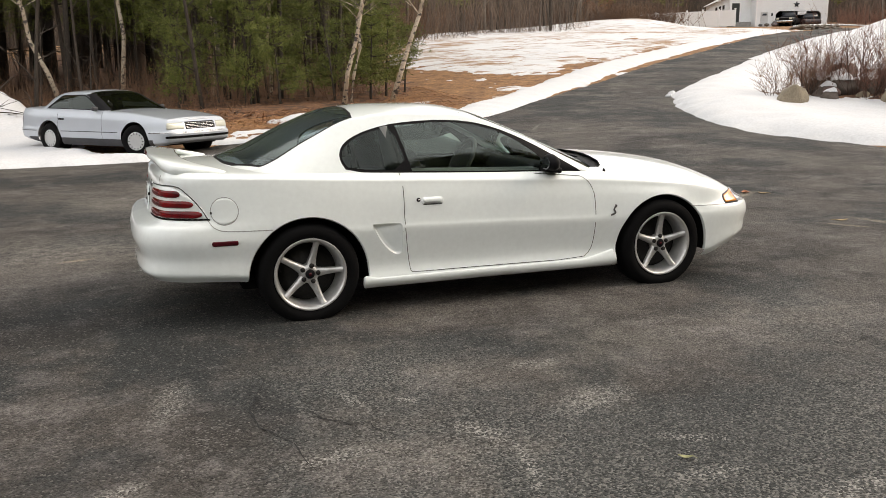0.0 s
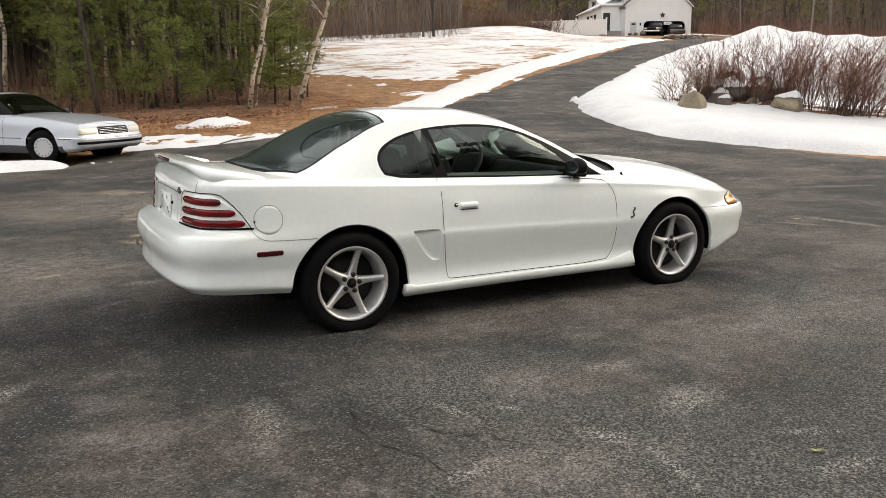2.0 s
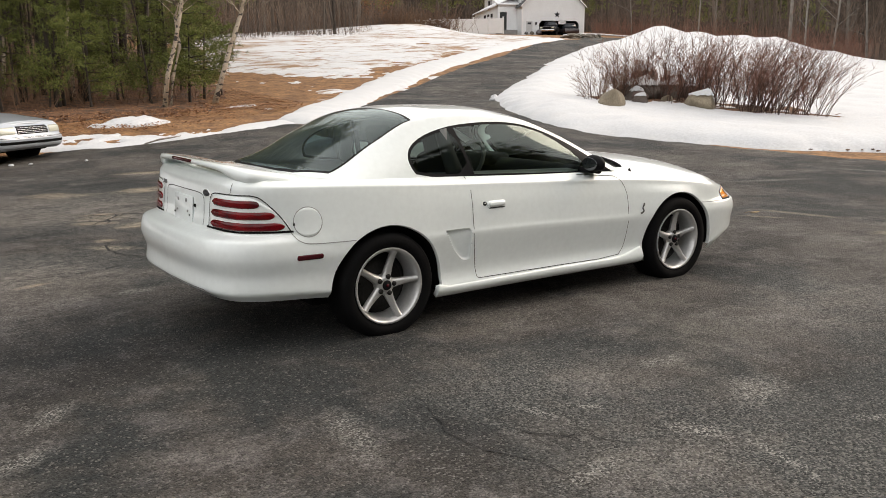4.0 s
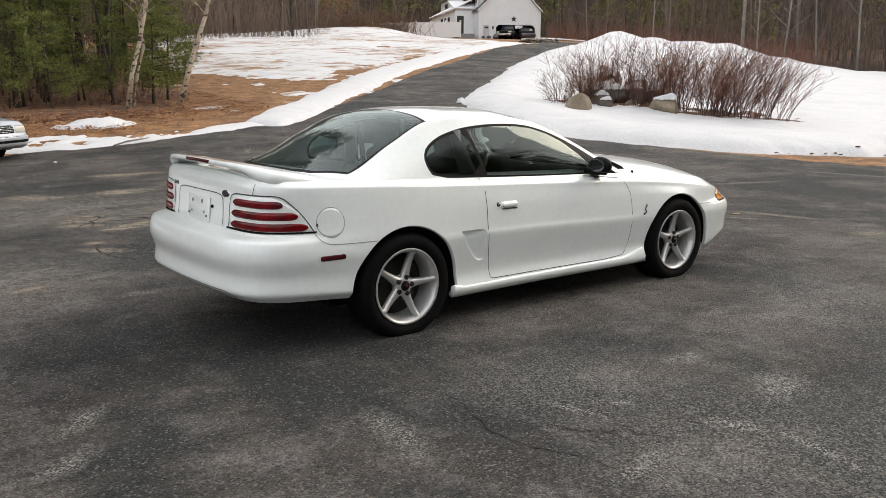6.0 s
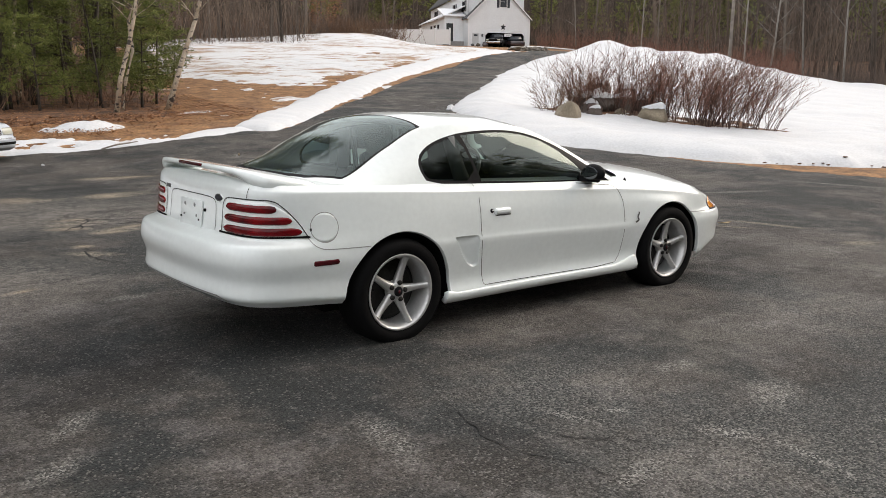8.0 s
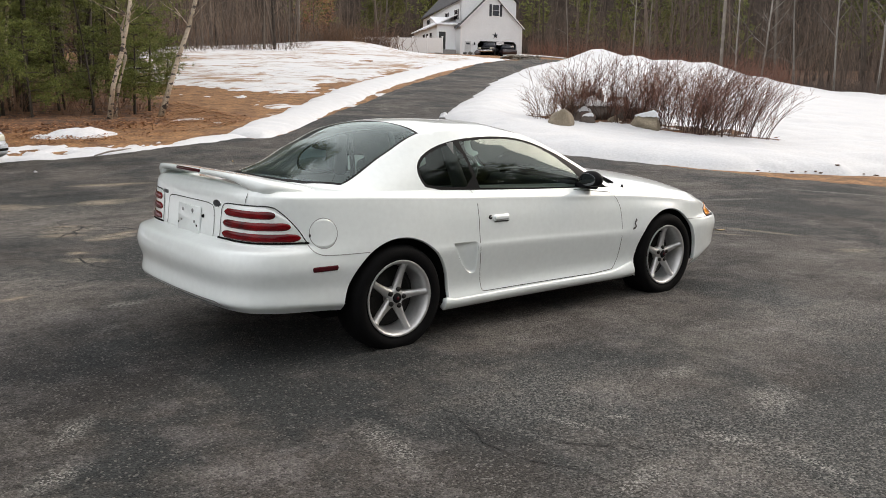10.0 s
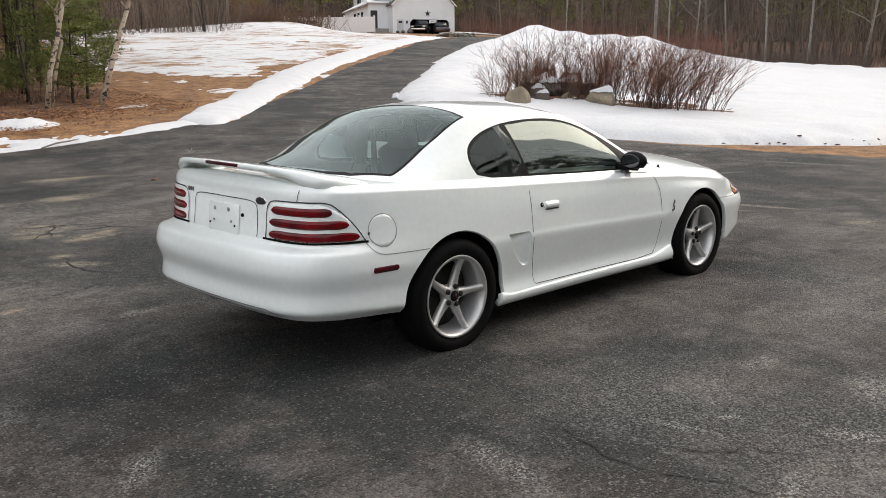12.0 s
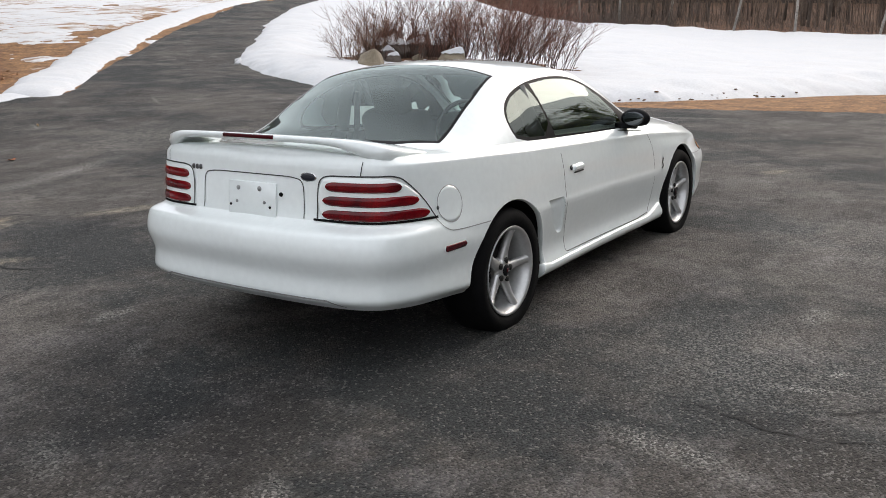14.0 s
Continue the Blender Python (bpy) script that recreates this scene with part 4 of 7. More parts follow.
# side scoop ahead of the rear wheel: sunk at its rear edge, flush with the door
for sd in (-1, 1):
    mid = Vector((0.545, 0.52))
    rings = []
    for shrink, deep in ((1.0, 0.0), (0.97, 0.10), (0.92, 0.85), (0.86, 1.0), (0.6, 1.0), (0.3, 1.0)):
        ring = []
        for (x, z), (x0, z0) in zip([(mid.x + (a - mid.x) * shrink, mid.y + (b - mid.y) * shrink) for a, b in SCOOP], SCOOP):
            depth = 0.034 * deep * max(0.0, min(1.0, (0.615 - x) / 0.19)) ** 0.6
            (s, zz), = shell.line([(x, z)])
            ring.append(shell.at(s, zz, -depth, sd))
        rings.append(ring)
    n = len(SCOOP)
    vs = [p for r in rings for p in r]
    fs = []
    for k in range(len(rings) - 1):
        for i in range(n):
            q = (k * n + i, k * n + (i + 1) % n, (k + 1) * n + (i + 1) % n, (k + 1) * n + i)
            fs.append(q if sd > 0 else q[::-1])
    fs.append(tuple(range((len(rings) - 1) * n, len(rings) * n))[:: 1 if sd > 0 else -1])
    part("side_scoop", mesh_of("side_scoop", vs, fs, white_paint), None, body)

# sill skirt
for sd in (-1, 1):
    s0, s1 = shell.arc(x=0.345, z=0.25), shell.arc(x=2.165, z=0.25)
    v, f = lens_patch(shell, s0, s1, 0.198, lambda u: 0.262 + 0.055 * max(0, (u - 0.86) / 0.14) ** 1.3 + 0.02 * max(0, (0.05 - u) / 0.05), sd, 0.016, nu=50, nv=8, blunt=0.008)
    part("side_skirt", mesh_of("side_skirt", v, f, white_paint), None, coupe)

# tail lamps: three bars a side in a moulded surround
for sd in (-1, 1):
    a = shell.arc(y=0.424, z=0.725)
    b = shell.arc(x=-0.625, z=0.72)
    lamp = part("tail_lamp", mesh_of("tail_lamp", *lens_patch(shell, a - 0.028, b + 0.03, 0.703, lambda u: 0.895 - 0.16 * max(0, (u - 0.60) / 0.40) ** 2, sd, 0.003, nu=40, nv=8, blunt=0.07), white_paint), None, coupe)
    line = [(a - 0.030, 0.705), (a - 0.030, 0.80), (a - 0.022, 0.865), (a + 0.005, 0.892), (a + 0.06, 0.900), (b - 0.21, 0.902), (b - 0.15, 0.893), (b - 0.105, 0.866), (b - 0.055, 0.822), (b - 0.006, 0.765), (b + 0.032, 0.703)]
    part("lamp_shut_line", mesh_of("lamp_shut_line", *ribbon(shell, curve_points(line, 60), sd, 0.0065, 0.004), seam_dark), None, lamp)
    part("lamp_gap", mesh_of("lamp_gap", *ribbon(shell, curve_points([(a - 0.05, 0.7035), (a + 0.2, 0.7015), (b + 0.045, 0.701)], 30), sd, 0.011, 0.004), liner_dark), None, lamp)
    for k, (z0, z1, i0, i1) in enumerate(((0.709, 0.752, 0.0, 0.0), (0.770, 0.812, 0.002, -0.052), (0.832, 0.873, 0.016, -0.14))):
        v, f = lens_patch(shell, a + i0, b + i1, z0, lambda u, h=z1: h, sd, 0.010, nu=36, blunt=0.10)
        part("lens", mesh_of("lens", v, f, red_lens), None, lamp, "ribbed red lens")
    v, f = lens_patch(shell, shell.arc(x=-0.585, z=0.557), shell.arc(x=-0.428, z=0.557), 0.543, 0.571, sd, 0.005, blunt=0.06)
    part("side_marker", mesh_of("side_marker", v, f, dark_red_lens), None, bumper_rear, "dark red side marker lens")
    # round fuel flap on the quarter panel (one side carries it)
    if sd < 0:
        fc = shell.arc(x=-0.500, z=0.748)
        loop = [(fc + 0.082 * math.cos(t), 0.748 + 0.082 * math.sin(t)) for t in np.linspace(0, 2 * math.pi, 49)]
        flap = part("fuel_flap", mesh_of("fuel_flap", *lens_patch(shell, fc - 0.080, fc + 0.080, 0.668, 0.828, sd, 0.0015, nu=40, nv=10, blunt=0.5), white_paint), None, body)
        part("flap_shut_line", mesh_of("flap_shut_line", *ribbon(shell, loop, sd, 0.004, 0.0028), joint_grey), None, flap)
        v, f = lens_patch(shell, fc - 0.085, fc - 0.074, 0.730, 0.748, sd, 0.004, nu=8, blunt=0.4)
        part("flap_catch", mesh_of("flap_catch", v, f, seam_dark), None, flap)
    # joint between boot lid and quarter panel
    part("panel_joint", mesh_of("panel_joint", *ribbon(shell, [(a + 0.225 + 0.004 * k, 0.905 + 0.014 * k) for k in range(5)], sd, 0.006, 0.004), seam_dark), None, body)
    # front corner lamp
    s0, s1 = shell.arc(x=3.135, z=0.61), shell.arc(x=3.135, z=0.61) + 0.16
    v, f = lens_patch(shell, s0, s1, lambda u: 0.582, lambda u: 0.632 + 0.035 * u, sd, 0.008, blunt=0.05)
    part("corner_lamp", mesh_of("corner_lamp", v, f, amber_lens), None, coupe, "amber corner lamp")
    v, f = lens_patch(shell, s0 - 0.008, s1 + 0.008, lambda u: 0.574, lambda u: 0.640 + 0.035 * u, sd, 0.004, blunt=0.05)
    part("lamp_surround", mesh_of("lamp_surround", v, f, seam_dark), None, coupe)
    v, f = lens_patch(shell, s1 + 0.012, s1 + 0.36, 0.578, lambda u: 0.672 - 0.03 * u, sd, 0.008, blunt=0.05)
    part("headlamp", mesh_of("headlamp", v, f, lamp_clear), None, coupe)
    # small dark emblem on the front wing
    es = shell.arc(x=2.142, z=0.592)
    squiggle = curve_points([(es + 0.018, 0.628), (es + 0.028, 0.622), (es + 0.014, 0.61), (es + 0.008, 0.595), (es + 0.018, 0.578), (es + 0.004, 0.566), (es - 0.018, 0.560)], 24)
    part("wing_emblem", mesh_of("wing_emblem", *ribbon(shell, squiggle, sd, 0.013, 0.004), badge_grey), None, body)

# bumper moulding line and number plate panel
low_line = [(s, 0.372 - 0.0 * s) for s in np.linspace(0, shell.arc(y=0.50, z=0.38), 30)] + [(shell.arc(y=0.50, z=0.38) + 0.03 * k, 0.372 - 0.009 * k) for k in (1, 2, 3)]
for sd in (-1, 1):
    # grey ribbon: the white lip's shade put into its colour
    part("bumper_bead", mesh_of("bumper_bead", *ribbon(shell, low_line, sd, 0.007, 0.003), joint_grey), None, bumper_rear)
    arcs = [shell.arc(y=v, z=0.78) for v in (0.0, 0.2, 0.30)]
    frame_line = curve_points([(0.0, 0.885), (arcs[1], 0.884), (arcs[2] - 0.01, 0.875), (arcs[2] + 0.012, 0.855), (arcs[2] + 0.018, 0.83), (arcs[2] + 0.022, 0.703)], 40)
    part("plate_recess_line", mesh_of("plate_recess_line", *ribbon(shell, frame_line, sd, 0.005, 0.002), seam_dark), None, boot)
plate_bm = boxed((0.008, 0.30, 0.165), (shell.at(0.0, 0.77).x - 0.004, -0.01, 0.766), 0.003, (0, 5, 0))
plate_panel = part("plate_holder", plate_bm, white_paint, boot)
# two dark screw holes, then four faint grey smudges
for y, z, wide, mat in ((0.125, 0.735, 0.006, liner_dark), (-0.125, 0.737, 0.006, liner_dark), (0.075, 0.815, 0.011, joint_grey), (-0.06, 0.818, 0.012, joint_grey), (0.085, 0.752, 0.007, joint_grey), (-0.09, 0.757, 0.008, joint_grey)):
    mark_bm = bmesh.new()
    bmesh.ops.create_cone(mark_bm, cap_ends=True, segments=12, radius1=wide, radius2=wide, depth=0.004, matrix=pose(shell.at(0.0, z).x - 0.0085, y, z, 0, 90, 0))
    part("screw_hole", mark_bm, mat, plate_panel)
grip = bmesh.new()
bmesh.ops.create_uvsphere(grip, u_segments=12, v_segments=8, radius=0.010, matrix=pose(shell.at(0.17, 0.80).x - 0.002, -0.185, 0.80))
part("boot_lock", grip, liner_dark, boot)
for w, mat, o in ((0.046, chrome, 0.004), (0.040, badge_blue, 0.006)):
    bs = shell.arc(y=0.345, z=0.888)
    v, f = lens_patch(shell, bs - w, bs + w, 0.888 - w * 0.45, 0.888 + w * 0.45, -1, o, nu=24, blunt=0.5)
    part("oval_badge", mesh_of("oval_badge", v, f, mat), None, boot)
for k in range(3):
    bs = shell.arc(y=0.335, z=0.895) + 0.028 * k
    v, f = lens_patch(shell, bs, bs + 0.023, 0.880, 0.904, 1, 0.003, nu=6, blunt=0.2)
    part("maker_badge", mesh_of("maker_badge", v, f, badge_grey), None, boot)

# boot spoiler on two long feet
def wing():
    """Sections across the car: y, then tail x, nose x, top z at the tail, underside z at the tail, top and underside at the nose."""
    yk = [0.0, 0.30, 0.48, 0.56, 0.62, 0.665, 0.70]
    xt = pchip(yk, [-0.905, -0.895, -0.87, -0.85, -0.825, -0.80, -0.765])
    xn = pchip(yk, [-0.700, -0.695, -0.665, -0.60, -0.50, -0.45, -0.47])
    zt = pchip(yk, [1.073, 1.071, 1.066, 1.062, 1.055, 1.044, 1.024])
    zu = pchip(yk, [1.034, 1.032, 1.018, 0.988, 0.958, 0.948, 0.960])
    nt = pchip(yk, [1.046, 1.045, 1.036, 1.020, 0.998, 0.980, 0.968])
    nu_ = pchip(yk, [1.026, 1.026, 1.018, 0.985, 0.955, 0.945, 0.945])
    verts, faces, ys = [], [], np.concatenate([-np.linspace(0.70, 0, 29), np.linspace(0, 0.70, 29)[1:]])
    n = 16
    for y in ys:
        a = abs(y)
        for k in range(n):
            t = 2 * math.pi * k / n
            c, s = math.cos(t), math.sin(t)
            w = (1 - np.sign(c) * abs(c) ** 0.6) / 2
            x = xn(a) + (xt(a) - xn(a)) * w
            top, under = nt(a) + (zt(a) - nt(a)) * w ** 1.4, nu_(a) + (zu(a) - nu_(a)) * w
            h = np.sign(s) * abs(s) ** 0.55
            verts.append((x, y, (top + under) / 2 + (top - under) / 2 * h))
    for i in range(len(ys) - 1):
        for k in range(n):
            faces.append((i * n + k, (i + 1) * n + k, (i + 1) * n + (k + 1) % n, i * n + (k + 1) % n))
    faces += [tuple(range(n)), tuple(range((len(ys) - 1) * n, len(ys) * n))[::-1]]
    return verts, faces


spoiler = part("boot_spoiler", mesh_of("boot_spoiler", *wing(), white_paint), None, coupe)
part("brake_lamp", boxed((0.014, 0.315, 0.017), (-0.899, 0, 1.056), 0.003, (0, -8, 0)), dark_red_lens, spoiler, "dark red high brake lamp")

# ---- cabin ----
CX = [-0.46, -0.24, 0.07, 0.378, 0.63, 1.0, 1.2, 1.5, 1.8, 2.12]
edge_y = pchip(CX, [0.600, 0.622, 0.597, 0.562, 0.574, 0.585, 0.598, 0.635, 0.685, 0.735])
edge_z = pchip(CX, [0.945, 0.978, 1.135, 1.266, 1.287, 1.278, 1.250, 1.142, 0.995, 0.835])
ridge_z = pchip(CX, [0.985, 1.078, 1.222, 1.322, 1.343, 1.338, 1.310, 1.205, 1.080, 0.945])
base_y = pchip([-0.46, -0.2, 0.3, 1.2, 1.8, 2.12], [0.735, 0.755, 0.765, 0.760, 0.757, 0.750])
base_z = pchip([-0.46, 0.3, 1.2, 1.8, 2.12], [0.945, 0.915, 0.885, 0.855, 0.82])
cab = bmesh.new()
gx = np.linspace(-0.46, 2.12, 110)
for flip in (1, -1):
    grid = []
    for x in gx:
        row = []
        for k in range(15):
            w = k / 14
            y = base_y(x) + (edge_y(x) - base_y(x)) * w + 0.022 * math.sin(math.pi * w)
            row.append((x, y, base_z(x) + (edge_z(x) - base_z(x)) * w))
        for k in range(1, 17):
            w = k / 16
            y = edge_y(x) * (1 - w)
            row.append((x, y, edge_z(x) + (ridge_z(x) - edge_z(x)) * (1 - (1 - w) ** 2.3)))
        grid.append([cab.verts.new((p[0], p[1] * flip, p[2])) for p in row])
    for i in range(len(gx) - 1):
        for j in range(30):
            q = [grid[i][j], grid[i + 1][j], grid[i + 1][j + 1], grid[i][j + 1]]
            cab.faces.new(q if flip < 0 else q[::-1])
bmesh.ops.remove_doubles(cab, verts=cab.verts, dist=0.0004)
SIDE_OPEN = [(0.282, 0.938), (0.245, 1.00), (0.243, 1.06), (0.285, 1.118), (0.38, 1.168), (0.50, 1.204), (0.64, 1.230), (0.86, 1.243), (1.05, 1.239), (1.2, 1.220), (1.35, 1.180), (1.50, 1.120), (1.64, 1.050), (1.76, 0.982), (1.88, 0.912), (1.975, 0.850), (1.2, 0.88), (0.66, 0.912)]
QUARTER = [(0.300, 0.955), (0.262, 1.00), (0.260, 1.055), (0.297, 1.105), (0.385, 1.153), (0.50, 1.187), (0.615, 1.208), (0.690, 0.930)]
DOOR_GLASS = [(0.640, 1.213), (0.86, 1.227), (1.05, 1.223), (1.19, 1.205), (1.34, 1.163), (1.48, 1.097), (1.59, 1.022), (1.665, 0.955), (1.70, 0.885), (1.2, 0.903), (0.712, 0.927)]
sides_only = lambda c: abs(c.y) > edge_y(c.x) - 0.001 and c.z < edge_z(c.x)
for sd in (-1, 1):
    trim = cut(cab, eased(SIDE_OPEN, 1), side=sd, where=sides_only)
    surround = take(cab, trim)
    q = take(surround, cut(surround, eased(QUARTER, 1)))
    g = take(surround, cut(surround, DOOR_GLASS))
    frame_ob = part("window_frame", surround, black_trim, coupe)
    part("quarter_glass", q, quarter_tint, frame_ob).visible_shadow = False
    part("door_glass", g, tint_glass, frame_ob).visible_shadow = False
tops = lambda c: abs(c.y) < edge_y(c.x) - 0.002
REAR_OPEN = [(-0.47, 0.0), (-0.455, 0.25), (-0.40, 0.45), (-0.25, 0.612), (0.1, 0.582), (0.372, 0.552), (0.395, 0.42), (0.408, 0.2), (0.412, 0.0)]
REAR_OPEN = REAR_OPEN + [(x, -y) for x, y in REAR_OPEN[-2:0:-1]]
rear = take(cab, cut(cab, REAR_OPEN, axes=(0, 1), where=tops))
REAR_PANE = [(-0.435, 0.0), (-0.42, 0.25), (-0.367, 0.44), (-0.235, 0.595), (0.1, 0.567), (0.355, 0.538), (0.377, 0.41), (0.391, 0.2), (0.395, 0.0)]
REAR_PANE = REAR_PANE + [(x, -y) for x, y in REAR_PANE[-2:0:-1]]
pane = take(rear, cut(rear, REAR_PANE, axes=(0, 1)))
rear_frame = part("rear_window_frame", rear, black_trim, coupe)
part("rear_glass", pane, rear_glass, rear_frame).visible_shadow = False
WIND_OPEN = [(1.19, 0.0), (1.20, 0.25), (1.235, 0.45), (1.26, 0.565), (1.5, 0.612), (1.8, 0.668), (2.12, 0.724), (2.12, 0.0)]
WIND_OPEN = WIND_OPEN + [(x, -y) for x, y in WIND_OPEN[-2:0:-1]]
ws = take(cab, cut(cab, WIND_OPEN, axes=(0, 1), where=tops))
part("windscreen", groove(ws, 0.02), [screen_glass, black_trim], coupe).visible_shadow = False
part("roof", cab, white_paint, coupe)
# wipers
for k, y in enumerate((-0.45, 0.1)):
    part("wiper", mesh_of("wiper", *tube([(2.15, y + 0.45, 0.925), (2.12, y + 0.30, 0.937), (2.10, y + 0.02, 0.932)], [0.008, 0.007, 0.005], 6), black_trim), None, coupe)
mirror_dark = material("mirror_glass", (0.10, 0.105, 0.11), 0.05, metal=1.0, vary=0.03, bump=0.0)
# aerial stub, door mirrors
ant = bmesh.new()
bmesh.ops.create_cone(ant, cap_ends=True, segments=14, radius1=0.016, radius2=0.004, depth=0.028, matrix=pose(2.14, -0.748, 0.862))
part("aerial_base", ant, black_trim, coupe)
for sd in (-1, 1):
    mir = bmesh.new()
    bmesh.ops.create_uvsphere(mir, u_segments=24, v_segments=16, radius=1.0, matrix=pose(1.662, 0.860 * sd, 0.943) @ Matrix.Diagonal((0.052, 0.098, 0.062, 1)))
    for v in mir.verts:
        if v.co.x < 1.625:
            v.co.x = 1.625 + (v.co.x - 1.625) * 0.15
        if v.co.z < 0.905:
            v.co.z = 0.905 + (v.co.z - 0.905) * 0.5
    mirror = part("door_mirror", mir, black_trim, coupe)
    part("mirror_foot", boxed((0.13, 0.12, 0.04), (1.70, 0.785 * sd, 0.893), 0.015, (0, 8, 0)), black_trim, mirror)
    pane_bm = bmesh.new()
    bmesh.ops.create_uvsphere(pane_bm, u_segments=20, v_segments=8, radius=1.0, matrix=pose(1.618, 0.862 * sd, 0.945) @ Matrix.Diagonal((0.004, 0.074, 0.044, 1)))
    part("mirror_glass", pane_bm, mirror_dark, mirror)
    fillet = bmesh.new()
    vs = [fillet.verts.new(p) for p in ((1.655, 0.742 * sd, 0.885), (1.875, 0.757 * sd, 0.853), (1.66, 0.712 * sd, 0.985))]
    fillet.faces.new(vs if sd < 0 else vs[::-1])
    part("mirror_sail", fillet, black_trim, mirror)

# seats, dashboard, steering wheel
def bucket(x, y):
    b = bmesh.new()
    box(b, (0.50, 0.50, 0.16), pose(x, y, 0.44, 0, -8, 0), 0.05, 3)
    box(b, (0.16, 0.50, 0.62), pose(x - 0.30, y, 0.74, 0, -18, 0), 0.06, 3)
    box(b, (0.10, 0.26, 0.18), pose(x - 0.42, y, 1.10, 0, -14, 0), 0.04, 3)
    return b


for y in (-0.37, 0.37):
    part("front_seat", bucket(1.12, y), cabin_cloth, coupe)
back = bmesh.new()
box(back, (0.42, 1.15, 0.14), pose(0.32, 0, 0.50, 0, -6, 0), 0.05, 3)
box(back, (0.14, 1.15, 0.45), pose(0.05, 0, 0.72, 0, -24, 0), 0.05, 3)
part("rear_seat", back, cabin_cloth, coupe)
part("parcel_shelf", boxed((0.36, 1.2, 0.02), (-0.17, 0, 0.92), 0.0), cabin_cloth, coupe)
part("headliner", boxed((0.72, 1.02, 0.015), (0.78, 0, 1.275), 0.0), cabin_light, coupe)
for sd in (-1, 1):
    part("door_card", boxed((1.25, 0.05, 0.45), (1.3, 0.72 * sd, 0.66), 0.02), cabin_cloth, coupe)
    part("pillar_trim", mesh_of("pillar_trim", *tube([(0.60, 0.70 * sd, 0.92), (0.56, 0.60 * sd, 1.20)], [0.05, 0.04], 6), cabin_light), None, coupe)
    part("seat_belt", mesh_of("seat_belt", *tube([(0.70, 0.68 * sd, 0.70), (0.68, 0.64 * sd, 0.95), (0.62, 0.58 * sd, 1.15)], [0.022, 0.02, 0.018], 4), cabin_light), None, coupe)
dash = bmesh.new()
box(dash, (0.42, 1.36, 0.20), pose(1.83, 0, 0.80, 0, 8, 0), 0.06, 3)
box(dash, (0.20, 0.42, 0.10), pose(1.68, 0.37, 0.90), 0.04, 3)
part("dashboard", dash, cabin_cloth, coupe)
ring_v, ring_f = [], []
wheel_m = pose(1.50, 0.37, 0.87, 0, -62, 0)
for i in range(28):
    for k in range(8):
        t, p = 2 * math.pi * i / 28, 2 * math.pi * k / 8
        ring_v.append(wheel_m @ Vector(((0.185 + 0.016 * math.cos(p)) * math.cos(t), (0.185 + 0.016 * math.cos(p)) * math.sin(t), 0.016 * math.sin(p))))
for i in range(28):
    for k in range(8):
        ring_f.append((i * 8 + k, ((i + 1) % 28) * 8 + k, ((i + 1) % 28) * 8 + (k + 1) % 8, i * 8 + (k + 1) % 8))
steer = part("steering_wheel", mesh_of("steering_wheel", ring_v, ring_f, cabin_light), None, coupe)
hub_bm = box(bmesh.new(), (0.16, 0.34, 0.03), wheel_m, 0.012)
part("wheel_boss", hub_bm, cabin_cloth, steer)


